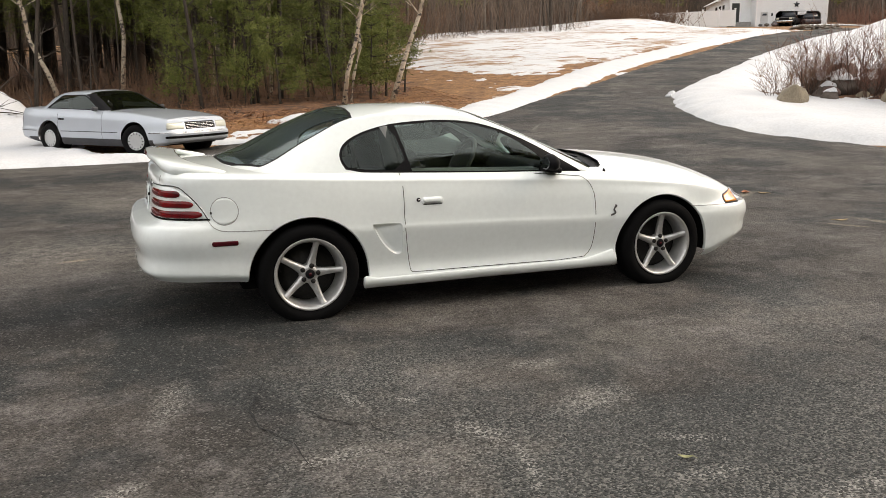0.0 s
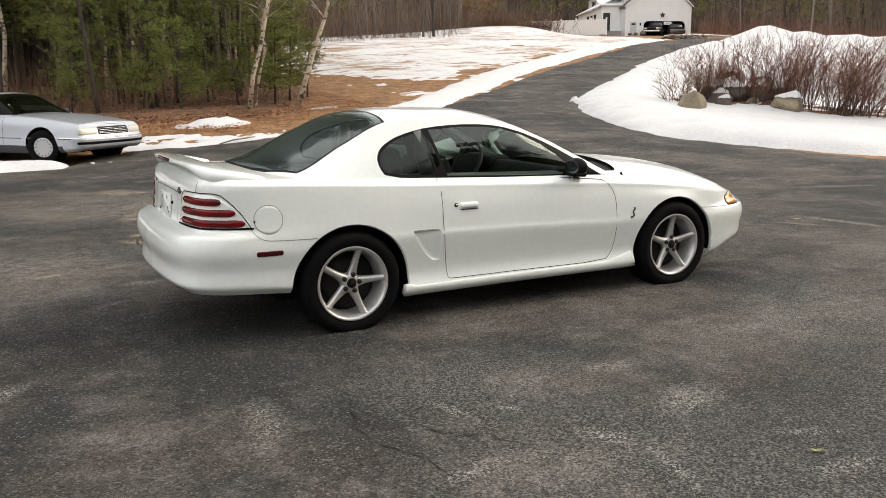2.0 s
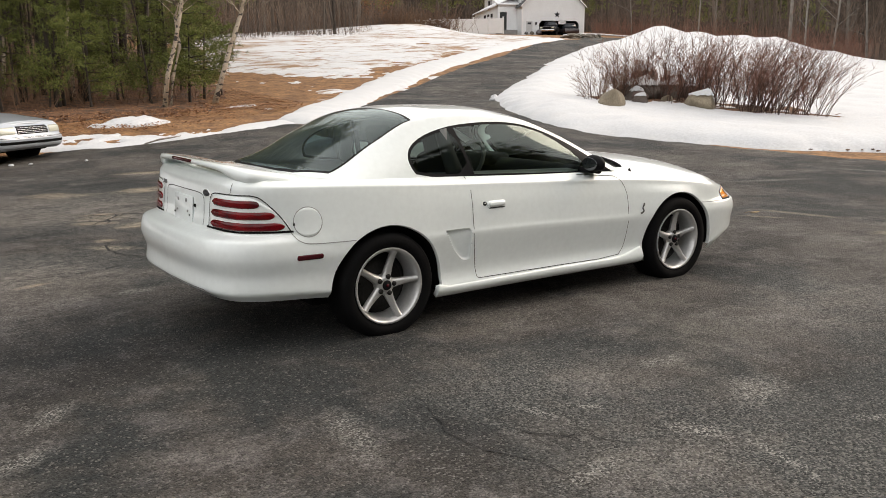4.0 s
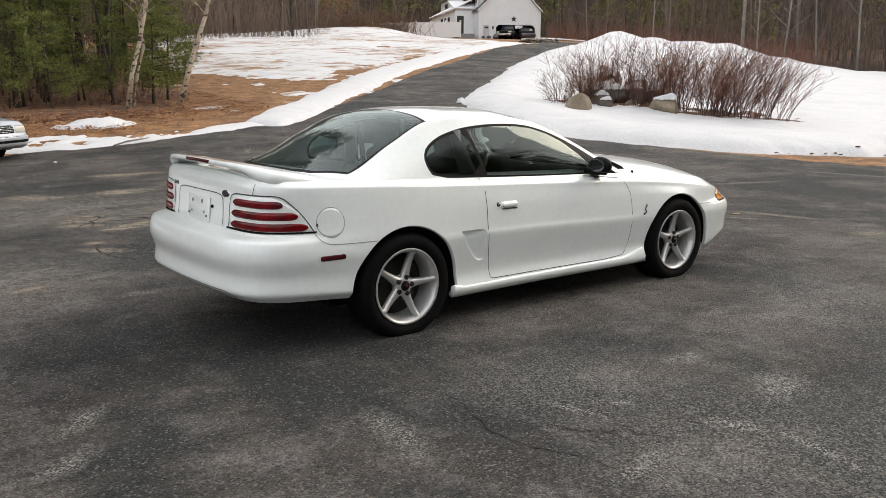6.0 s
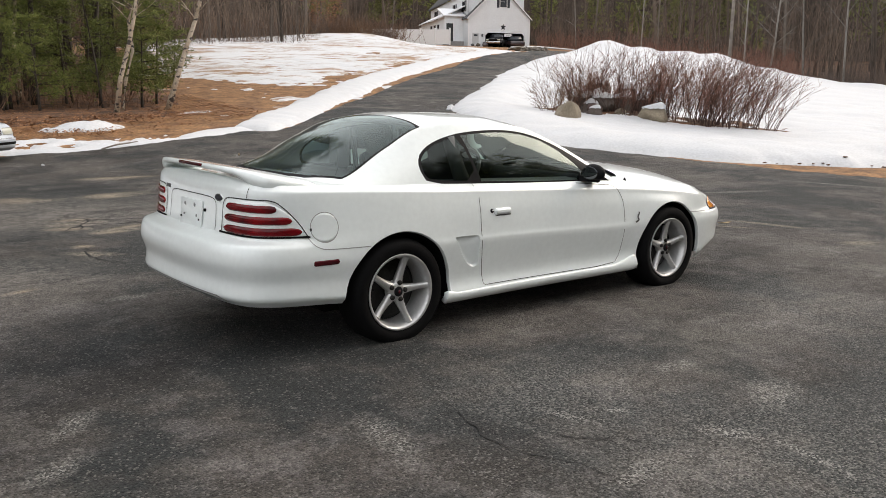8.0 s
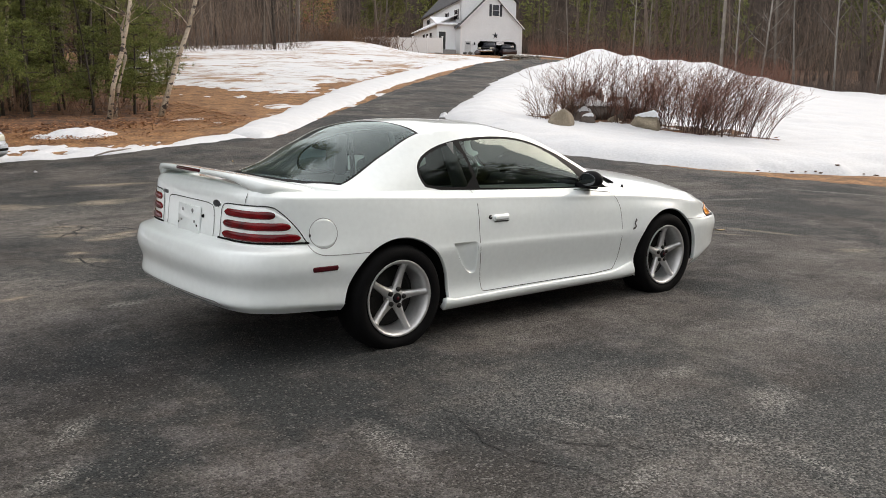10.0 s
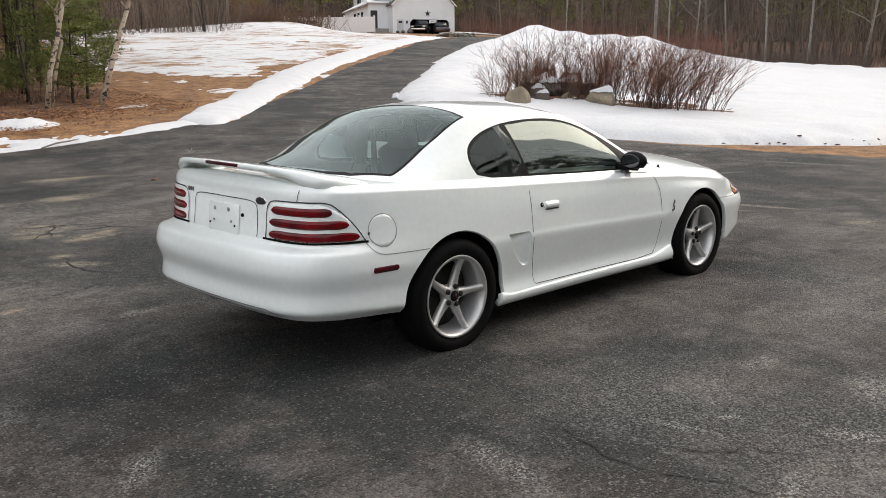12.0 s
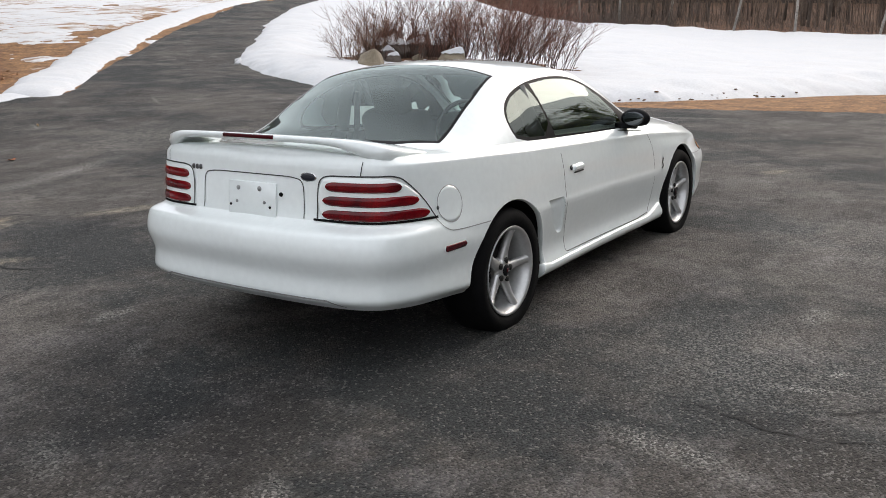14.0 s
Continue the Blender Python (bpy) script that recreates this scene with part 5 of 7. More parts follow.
# ---- wheels ----
def road_wheel(parent, x, y, z, spin, sd):
    """A five-spoke alloy wheel with its tyre; sd: the side it faces."""
    half = 0.118
    prof = [(0.222, -half + 0.02), (0.245, -half), (0.295, -half - 0.006), (0.314, -half + 0.02), (0.321, -half + 0.05), (0.322, 0.0), (0.321, half - 0.05), (0.314, half - 0.02), (0.295, half + 0.006), (0.245, half), (0.222, half - 0.02)]
    w = part("wheel", mesh_of("tyre", *lathe(prof, 64), rubber), None, parent, "five-spoke silver alloy wheel with black tyre")
    w.matrix_world = pose(x, y, z, 0, 0, 0 if sd > 0 else 180) @ pose(0, 0, 0, 0, spin, 0)
    rimp = [(0.224, half - 0.018), (0.231, half - 0.006), (0.229, half - 0.001), (0.218, half - 0.006), (0.208, half - 0.018), (0.198, half - 0.055), (0.190, half - 0.10), (0.186, -0.06), (0.2, -half + 0.03)]
    part("rim", mesh_of("rim", *lathe(rimp, 64), alloy), None, w)
    disc = [(0.0, half - 0.115), (0.150, half - 0.115), (0.155, half - 0.125), (0.188, half - 0.14)]
    part("brake_disc", mesh_of("brake_disc", *lathe(disc, 40), alloy_dark), None, w)
    verts, faces = [], []
    for i in range(5):
        t0 = 2 * math.pi * i / 5
        c, s = math.cos(t0), math.sin(t0)
        off = len(verts)
        rr = [0.035, 0.065, 0.10, 0.15, 0.190, 0.208]
        ww = [0.036, 0.031, 0.025, 0.021, 0.020, 0.024]
        dd = [half - 0.042, half - 0.043, half - 0.040, half - 0.032, half - 0.021, half - 0.014]
        for r, wd, d in zip(rr, ww, dd):
            for a, dep in ((-wd, d - 0.022), (-wd * 0.72, d - 0.002), (0, d + 0.003), (wd * 0.72, d - 0.002), (wd, d - 0.022), (wd * 0.6, d - 0.04), (-wd * 0.6, d - 0.04)):
                verts.append((r * c - a * s, dep, r * s + a * c))
        for k in range(len(rr) - 1):
            for q in range(7):
                faces.append((off + 7 * k + q, off + 7 * k + (q + 1) % 7, off + 7 * k + 7 + (q + 1) % 7, off + 7 * k + 7 + q))
    part("spokes", mesh_of("spokes", verts, faces, alloy), None, w)
    hubp = [(0.0, half - 0.034), (0.030, half - 0.034), (0.046, half - 0.039), (0.058, half - 0.050), (0.066, half - 0.070), (0.060, half - 0.09)]
    part("hub", mesh_of("hub", *lathe(hubp, 40), alloy), None, w)
    cap = [(0.0, half - 0.022), (0.024, half - 0.024), (0.030, half - 0.030), (0.030, half - 0.05)]
    part("centre_cap", mesh_of("centre_cap", *lathe(cap, 28), black_trim), None, w)
    emblem = [(0.0, half - 0.0205), (0.009, half - 0.0208), (0.011, half - 0.024)]
    part("cap_emblem", mesh_of("cap_emblem", *lathe(emblem, 16), dark_red_lens), None, w)
    for i in range(5):
        t0 = 2 * math.pi * i / 5
        nut = bmesh.new()
        bmesh.ops.create_cone(nut, cap_ends=True, segments=14, radius1=0.015, radius2=0.015, depth=0.014, matrix=pose(0.052 * math.cos(t0), half - 0.040, 0.052 * math.sin(t0), 90, 0, 0))
        part("wheel_nut", nut, alloy_dark, w)
    valve = bmesh.new()
    bmesh.ops.create_cone(valve, cap_ends=True, segments=8, radius1=0.006, radius2=0.005, depth=0.03, matrix=pose(0.195 * math.cos(0.9), half - 0.03, 0.195 * math.sin(0.9), 90, 0, 0))
    part("valve", valve, rubber, w)
    return w


HALF = 0.118
for x, spin in ((0.0, 40.0), (2.57, -20.0)):
    for sd in (-1, 1):
        road_wheel(coupe, x, (0.870 - HALF) * sd, 0.320, spin, sd)


# ---- the silver coupe parked on the snow at the edge of the wood ----
silver_paint = material("silver_paint", (0.46, 0.50, 0.555), 0.35, metal=0.35, vary=0.04, scale=3, bump=0.0, coat=0.8)
dusty_glass = glass_material("dusty_glass", (0.10, 0.105, 0.11), 1.5)
lamp_glass = material("lamp_glass", (0.62, 0.62, 0.52), 0.2, vary=0.1, bump=0.0, coat=1.0)
grey_skirt = material("grey_skirt", (0.05, 0.05, 0.055), 0.7, vary=0.2)
wheel_cover = material("wheel_cover", (0.55, 0.56, 0.57), 0.4, metal=0.4, vary=0.1, bump=0.0)
SILVER_AT = pose(-1.743, 14.27, 0.06, 0, 0, -50.0)
silver = thing("silver_coupe", "silver two-door coupe with hardtop parked on snow", "car")
SXS = [-1.06, -0.8, -0.3, 0.5, 1.5, 2.2, 2.8, 3.25, 3.46]
SPLAN = [(-1.06, 0), (-1.05, 0.5), (-1.02, 0.76), (-0.90, 0.86), (-0.4, 0.895), (0.5, 0.91), (1.6, 0.91), (2.6, 0.90), (3.1, 0.875), (3.36, 0.80), (3.43, 0.60), (3.46, 0.3), (3.46, 0)]
# body lines of the silver car
S_UNDER_EDGE = ([0.30, 0.28, 0.22, 0.20, 0.20, 0.20, 0.22, 0.25, 0.27], [0.12, 0.10, 0.08, 0.07, 0.07, 0.07, 0.08, 0.10, 0.12])
S_SILL_ROLL = ([0.36, 0.34, 0.30, 0.285, 0.28, 0.28, 0.29, 0.31, 0.33], [0.02, 0.02, 0.02, 0.03, 0.03, 0.03, 0.02, 0.02, 0.02])
S_WIDEST = ([0.50, 0.50, 0.48, 0.47, 0.46, 0.46, 0.46, 0.46, 0.46], [0.0, 0.0, 0.0, 0.0, 0.0, 0.0, 0.0, 0.0, 0.0])
S_MOULDING = ([0.56, 0.56, 0.54, 0.53, 0.52, 0.52, 0.515, 0.51, 0.51], [0.02, 0.015, 0.008, 0.006, 0.006, 0.006, 0.008, 0.02, 0.05])
S_BELT = ([0.80, 0.80, 0.78, 0.76, 0.74, 0.72, 0.69, 0.66, 0.645], [0.05, 0.04, 0.025, 0.02, 0.02, 0.025, 0.035, 0.05, 0.09])
S_SHOULDER = ([0.92, 0.925, 0.915, 0.895, 0.875, 0.85, 0.79, 0.73, 0.70], [0.11, 0.09, 0.075, 0.075, 0.08, 0.09, 0.10, 0.12, 0.16])
SLEVELS = [S_UNDER_EDGE, S_SILL_ROLL, S_WIDEST, S_MOULDING, S_BELT, S_SHOULDER]
sshell = Shell(SPLAN, SXS, SLEVELS, lambda x: 0.035, stations=120, sub=5, across=10)
bm = sshell.mesh()
for cx in (0.0, 2.52):
    for sd in (1, -1):
        bmesh.ops.delete(bm, geom=cut(bm, circle(cx, 0.31, 0.375, 32), side=sd), context="FACES")
bmesh.ops.delete(bm, geom=cut(bm, [(-0.25, -0.66), (1.62, -0.66), (1.62, 0.66), (-0.25, 0.66)], axes=(0, 1), where=lambda c: c.z > 0.8), context="FACES")
skirt = take(bm, cut(bm, [(-0.7, 0.1), (-0.7, 0.345), (0.4, 0.345), (2.2, 0.342), (3.0, 0.345), (3.0, 0.1)]))
part("body", bm, silver_paint, silver)
part("sill_skirt", skirt, grey_skirt, silver)
# hardtop
SX = [-0.36, -0.05, 0.25, 0.80, 1.0, 1.35, 1.72]
s_ey = pchip(SX, [0.70, 0.62, 0.575, 0.585, 0.60, 0.67, 0.755])
s_ez = pchip(SX, [0.915, 1.14, 1.235, 1.245, 1.215, 1.05, 0.865])
s_rz = pchip(SX, [0.935, 1.17, 1.275, 1.290, 1.265, 1.11, 0.92])
scab = bmesh.new()
for flip in (1, -1):
    grid = []
    for x in np.linspace(-0.36, 1.72, 60):
        by, bz = 0.79, 0.905 - 0.02 * x
        row = [(x, by + (s_ey(x) - by) * k / 8 + 0.012 * math.sin(math.pi * k / 8), bz + (s_ez(x) - bz) * k / 8) for k in range(9)]
        row += [(x, s_ey(x) * (1 - k / 8), s_ez(x) + (s_rz(x) - s_ez(x)) * (1 - (1 - k / 8) ** 2.5)) for k in range(1, 9)]
        grid.append([scab.verts.new((p[0], p[1] * flip, p[2])) for p in row])
    for i in range(59):
        for j in range(16):
            q = [grid[i][j], grid[i + 1][j], grid[i + 1][j + 1], grid[i][j + 1]]
            scab.faces.new(q if flip < 0 else q[::-1])
bmesh.ops.remove_doubles(scab, verts=scab.verts, dist=0.0005)
for sd in (-1, 1):
    g = take(scab, cut(scab, [(-0.16, 0.92), (0.14, 1.165), (0.24, 1.19), (0.88, 1.20), (1.06, 1.13), (1.52, 0.89)], side=sd, where=lambda c: abs(c.y) > s_ey(c.x) - 0.001))
    post = take(scab, cut(scab, [(0.90, 1.20), (1.06, 1.22), (1.70, 0.89), (1.52, 0.89), (1.06, 1.13)], side=sd))
    part("windscreen_pillar", post, black_trim, silver)
    pane = take(g, cut(g, [(-0.06, 0.932), (0.17, 1.145), (0.26, 1.172), (0.86, 1.18), (1.03, 1.115), (1.44, 0.905)]))
    fr = part("window_frame", g, black_trim, silver)
    part("side_glass", pane, dusty_glass, fr).visible_shadow = False
stop = lambda c: abs(c.y) < s_ey(c.x) - 0.004
part("windscreen", groove(take(scab, cut(scab, [(0.98, -0.57), (1.35, -0.63), (1.72, -0.71), (1.72, 0.71), (1.35, 0.63), (0.98, 0.57)], axes=(0, 1), where=stop)), 0.02), [dusty_glass, black_trim], silver).visible_shadow = False
part("rear_glass", take(scab, cut(scab, [(-0.30, -0.62), (0.12, -0.54), (0.12, 0.54), (-0.30, 0.62)], axes=(0, 1), where=stop)), dusty_glass, silver).visible_shadow = False
part("hardtop", scab, silver_paint, silver)
inside = bmesh.new()
box(inside, (1.9, 1.45, 0.35), pose(0.7, 0, 0.62), 0.05)
for y in (-0.38, 0.38):
    box(inside, (0.18, 0.5, 0.6), pose(0.45, y, 0.85, 0, -15, 0), 0.05)
part("cabin_trim", inside, cabin_cloth, silver)
# front: headlamps, grille with bars, chrome bumper strip
for sd in (-1, 1):
    s1 = float(np.interp(-0.66, -sshell.py[70:], sshell.s[70:]))
    v, f = lens_patch(sshell, s1 - 0.20, s1 + 0.23, 0.545, 0.665, sd, 0.008, blunt=0.04)
    part("headlamp", mesh_of("headlamp", v, f, lamp_glass), None, silver, "yellowed headlamp glass")
    v, f = lens_patch(sshell, s1 + 0.27, float(sshell.s[-1]) - 0.001, 0.54, 0.675, sd, 0.004, blunt=0.03)
    grille = part("grille", mesh_of("grille", v, f, black_trim), None, silver)
    for k in range(4):
        v, f = lens_patch(sshell, s1 + 0.28, float(sshell.s[-1]) - 0.001, 0.558 + 0.028 * k, 0.565 + 0.028 * k, sd, 0.012, nu=8, nv=1, blunt=0.02)
        part("grille_bar", mesh_of("grille_bar", v, f, chrome), None, grille)
    v, f = lens_patch(sshell, sshell.arc(x=2.95, z=0.48), float(sshell.s[-1]) - 0.001, 0.476, 0.492, sd, 0.012, blunt=0.02)
    part("bumper_strip", mesh_of("bumper_strip", v, f, chrome), None, silver)
    v, f = lens_patch(sshell, sshell.arc(x=3.30, z=0.38), float(sshell.s[-1]) - 0.001, 0.375, 0.42, sd, 0.006, blunt=0.03)
    part("air_intake", mesh_of("air_intake", v, f, liner_dark), None, silver)
    for z0 in (0.475,):
        line = [(s, z0) for s in np.linspace(sshell.arc(x=-0.95, z=z0), sshell.arc(x=3.2, z=z0), 60)]
        line = [p for p in line if min(abs(sshell.at(*p).x), abs(sshell.at(*p).x - 2.52)) > 0.38]
        for a in (lambda x: x < -0.3, lambda x: 0.3 < x < 2.2, lambda x: x > 2.8):
            seg = [p for p in line if a(sshell.at(*p).x)]
            part("rubbing_strip", mesh_of("rubbing_strip", *ribbon(sshell, seg, sd, 0.014, 0.004), grey_skirt), None, silver)
    hs = sshell.arc(x=0.42, z=0.72)
    v, f = lens_patch(sshell, hs - 0.09, hs + 0.09, 0.70, 0.735, sd, 0.012, blunt=0.12)
    part("door_handle", mesh_of("door_handle", v, f, black_trim), None, silver)
    for x in (0.30, 1.62):
        part("door_joint", mesh_of("door_joint", *ribbon(sshell, [(sshell.arc(x=x, z=0.6), z) for z in np.linspace(0.29, 0.86, 16)], sd, 0.008, 0.002), seam_dark), None, silver)
    mir = box(bmesh.new(), (0.08, 0.13, 0.08), pose(1.42, 0.86 * sd, 0.925), 0.03, 3)
    part("door_mirror", mir, grey_skirt, silver)
    v, f = lens_patch(sshell, 0.02, sshell.arc(y=0.80, z=0.7), 0.62, 0.76, sd, 0.008, blunt=0.04)
    part("tail_lamp", mesh_of("tail_lamp", v, f, dark_red_lens), None, silver)
part("dash_card", boxed((0.14, 0.02, 0.05), (1.42, -0.48, 1.02), 0.0, (0, 30, 0)), snow, silver)
part("underbody", boxed((3.7, 1.4, 0.12), (1.25, 0, 0.28), 0.03), liner_dark, silver)
for x in (0.0, 2.52):
    for sd in (-1, 1):
        prof = [(0.17, -0.09), (0.21, -0.105), (0.29, -0.10), (0.308, -0.07), (0.31, 0), (0.308, 0.07), (0.29, 0.10), (0.21, 0.105), (0.17, 0.09)]
        w = part("wheel", mesh_of("tyre", *lathe(prof, 36), rubber), None, silver, "black tyre with silver wheel cover")
        w.matrix_world = pose(x, 0.79 * sd, 0.315, 0, 0, (0 if sd > 0 else 180) + (18 if x > 1 else 0))
        cover = [(0.0, 0.092), (0.05, 0.095), (0.10, 0.088), (0.15, 0.096), (0.172, 0.098), (0.182, 0.085)]
        wc = part("wheel_cover", mesh_of("wheel_cover", *lathe(cover, 36), wheel_cover), None, w)
        for i in range(14):
            t = 2 * math.pi * i / 14
            part("cover_slot", boxed((0.030, 0.006, 0.014), (0.145 * math.cos(t), 0.0965, 0.145 * math.sin(t)), 0.0, (0, -math.degrees(t), 0)), liner_dark, wc)
        well = [(0.0, -0.14), (0.36, -0.14), (0.365, 0.04)]
        wl = part("arch_liner", mesh_of("arch_liner", *lathe(well, 30), liner_dark), None, silver)
        wl.matrix_world = pose(x, 0.77 * sd, 0.32, 0, 0, 0 if sd > 0 else 180)
silver.matrix_world = SILVER_AT


# ---- the white house up the drive, its fence, wall and parked cars ----
def clad_material(name, color):
    m = material(name, color, 0.7, vary=0.06, scale=0.8, fine=6, bump=0.05)
    return m


siding = clad_material("white_siding", (0.78, 0.80, 0.815))
roof_grey = material("roof_shingle", (0.10, 0.10, 0.105), 0.9, vary=0.3, scale=2, fine=14, bump=0.4)
roof_snow = material("roof_snow", (0.78, 0.79, 0.81), 0.8, vary=0.05)
house_glass = material("house_pane", (0.03, 0.035, 0.045), 0.1, vary=0.2, bump=0.0)
dark_green = material("dark_door", (0.015, 0.02, 0.02), 0.4, vary=0.2)
shutter_blue = material("shutter_dark", (0.02, 0.025, 0.035), 0.6, vary=0.2)
rubble_grey = material("grey_footing", (0.30, 0.30, 0.30), 0.9, vary=0.2, scale=3, fine=20)
vinyl = material("white_vinyl", (0.82, 0.82, 0.82), 0.5, vary=0.04)

# local frame: gable wall from the origin along +x, house behind it along +y
HOUSE_AT = pose(66.8, 76.2, 6.2, 0, 0, -23)
house = thing("house", "white clapboard house with an attached gabled garage", "house")
GW, EAVE, APEX = 7.9, 3.8, 7.6


def slab(points, thick, axis):
    b = bmesh.new()
    vs = [b.verts.new(p) for p in points]
    f = b.faces.new(vs)
    made = bmesh.ops.extrude_face_region(b, geom=[f])
    bmesh.ops.translate(b, vec=Vector(axis) * thick, verts=[v for v in made["geom"] if isinstance(v, bmesh.types.BMVert)])
    bmesh.ops.recalc_face_normals(b, faces=b.faces)
    return b


def piece(name, pts, mat, thick=0.18, axis=(0, 1, 0), parent=None, label=""):
    return part(name, slab(pts, thick, axis), mat, parent or house, label, smooth=False)


# gable wall with the garage opening, its upper corners cut off
OX0, OX1, OZ = 2.2, 7.2, 2.1
piece("gable_wall", [(0, 0, -0.3), (OX0, 0, -0.3), (OX0, 0, OZ), (0, 0, OZ)], siding)
piece("gable_wall", [(OX1, 0, -0.3), (GW, 0, -0.3), (GW, 0, OZ), (OX1, 0, OZ)], siding)
piece("gable_wall", [(0, 0, OZ), (GW, 0, OZ), (GW, 0, EAVE), (GW / 2, 0, APEX), (0, 0, EAVE)], siding)
for x, way in ((OX0, 1), (OX1, -1)):
    piece("opening_corner", [(x, 0.01, OZ + 0.002), (x + 0.35 * way, 0.01, OZ + 0.002), (x, 0.01, OZ - 0.35)], siding, 0.12)
for x in (0.07, GW - 0.07):
    part("corner_board", boxed((0.14, 0.05, EAVE + 0.3), (x, -0.015, EAVE / 2 - 0.15), 0.0), vinyl, house, smooth=False)
for sx in (0, 1):
    a, b = (0.0 - 0.2, EAVE - 0.2), (GW / 2, APEX)
    m = (lambda x: x) if sx == 0 else (lambda x: GW - x)
    piece("garage_roof", [(m(a[0]), -0.25, a[1]), (m(b[0]), -0.25, b[1]), (m(b[0]), 9.0, b[1]), (m(a[0]), 9.0, a[1])], roof_grey, 0.14, (0, 0, 1))
    piece("rake_board", [(m(a[0]), -0.28, a[1]), (m(b[0]), -0.28, b[1]), (m(b[0]), -0.28, b[1] + 0.16), (m(a[0]), -0.28, a[1] + 0.16)], vinyl, 0.04)
piece("side_wall", [(GW, 0.18, -0.3), (GW, 9, -0.3), (GW, 9, EAVE), (GW, 0.18, EAVE)], siding, 0.18, (-1, 0, 0))
piece("back_wall", [(0, 9, 0), (GW, 9, 0), (GW, 9, EAVE), (0, 9, EAVE)], siding)
piece("garage_floor", [(0.2, 0.2, 0.02), (GW - 0.2, 0.2, 0.02), (GW - 0.2, 8.8, 0.02), (0.2, 8.8, 0.02)], liner_dark, 0.05, (0, 0, 1))
piece("inner_wall", [(0.25, 6, 0), (GW - 0.25, 6, 0), (GW - 0.25, 6, 3.4), (0.25, 6, 3.4)], liner_dark)
piece("garage_ceiling", [(0.2, 0.2, 2.6), (GW - 0.2, 0.2, 2.6), (GW - 0.2, 6, 2.6), (0.2, 6, 2.6)], liner_dark, 0.05, (0, 0, 1))


def house_window(x, z, w, h, m, shutters=True):
    """A sash window on a wall; m carries its frame of reference."""
    fr = part("window", box(bmesh.new(), (w + 0.16, 0.06, h + 0.16), m @ pose(x, -0.02, z), 0.0), vinyl, house, smooth=False)
    part("pane", box(bmesh.new(), (w, 0.03, h / 2 - 0.03), m @ pose(x, -0.05, z + h / 4), 0.0), house_glass, fr, smooth=False)
    part("pane", box(bmesh.new(), (w, 0.03, h / 2 - 0.03), m @ pose(x, -0.05, z - h / 4), 0.0), house_glass, fr, smooth=False)
    if shutters:
        for sd in (-1, 1):
            part("shutter", box(bmesh.new(), (0.3, 0.04, h + 0.1), m @ pose(x + sd * (w / 2 + 0.26), -0.03, z), 0.0), shutter_blue, fr, smooth=False)


house_window(4.4, 5.75, 0.8, 1.3, Matrix.Identity(4))
# small pale door in the gable with a fanlight, wall lamp, star
sd_ = part("side_door", boxed((0.78, 0.06, 1.75), (0.95, -0.03, 1.15), 0.0), wheel_cover, house, "pale door in a white frame", smooth=False)
part("door_pane", boxed((0.46, 0.03, 0.22), (0.95, -0.07, 1.75), 0.0), house_glass, sd_, smooth=False)
part("wall_lamp", boxed((0.16, 0.14, 0.32), (1.78, -0.07, 1.75), 0.02), shutter_blue, house, smooth=False)
part("foundation", boxed((0.75, 0.05, 0.9), (GW - 0.32, -0.03, 0.2), 0.0), rubble_grey, house, smooth=False)
star = bmesh.new()
ring = [star.verts.new((4.43 + 0.40 * (1 if i % 2 == 0 else 0.42) * math.sin(math.pi * i / 5), -0.04, 2.8 + 0.40 * (1 if i % 2 == 0 else 0.42) * math.cos(math.pi * i / 5))) for i in range(10)]
mid = star.verts.new((4.43, -0.14, 2.8))
for i in range(10):
    star.faces.new((ring[i], mid, ring[(i + 1) % 10]))
part("barn_star", star, shutter_blue, house, "dark metal star ornament", smooth=False)
# entry block between garage and main wing: its wall faces the drive
piece("entry_wall", [(-2.35, 2.0, -0.3), (0, 2.0, -0.3), (0, 2.0, 4.1), (-2.35, 2.0, 4.1)], siding)
piece("entry_roof", [(-2.6, 1.7, 4.0), (0.3, 1.7, 4.0), (0.3, 4.5, 5.0), (-2.6, 4.5, 5.0)], roof_snow, 0.12, (0, 0, 1))
entry = part("front_door", boxed((0.85, 0.06, 2.15), (-1.7, 1.96, 2.1), 0.0), dark_green, house, "dark front door above a low step", smooth=False)
part("door_trim", boxed((1.05, 0.04, 2.3), (-1.7, 1.985, 2.12), 0.0), vinyl, entry, smooth=False)
part("door_step", boxed((2.2, 1.6, 0.9), (-1.5, 1.1, 0.55), 0.0), rubble_grey, house, smooth=False)
# main wing: a long front that recedes from the entry, with a snowy lower roof and dormer wall
FM = pose(-2.35, 0, 0, 0, 0, -90)
piece("front_wall", [(-2.35, 2.2, -0.3), (-2.35, 13.0, -0.3), (-2.35, 13.0, 3.6), (-2.35, 2.2, 3.9)], siding, 0.18, (1, 0, 0))
piece("lower_roof", [(-2.65, 2.0, 3.85), (-2.65, 13.2, 3.55), (0.35, 13.2, 5.0), (0.35, 2.0, 5.3)], roof_snow, 0.14, (0, 0, 1))
UM = pose(0.3, 0, 0, 0, 0, -90)
piece("upper_wall", [(0.3, 1.2, 3.6), (0.3, 18.0, 3.6), (0.3, 18.0, 5.9), (0.3, 1.2, 6.9)], siding, 0.18, (1, 0, 0))
piece("end_wall", [(0.3, 1.2, 3.6), (7.5, 1.2, 3.6), (7.5, 1.2, 6.9), (3.9, 1.2, 9.8), (0.3, 1.2, 6.9)], siding)
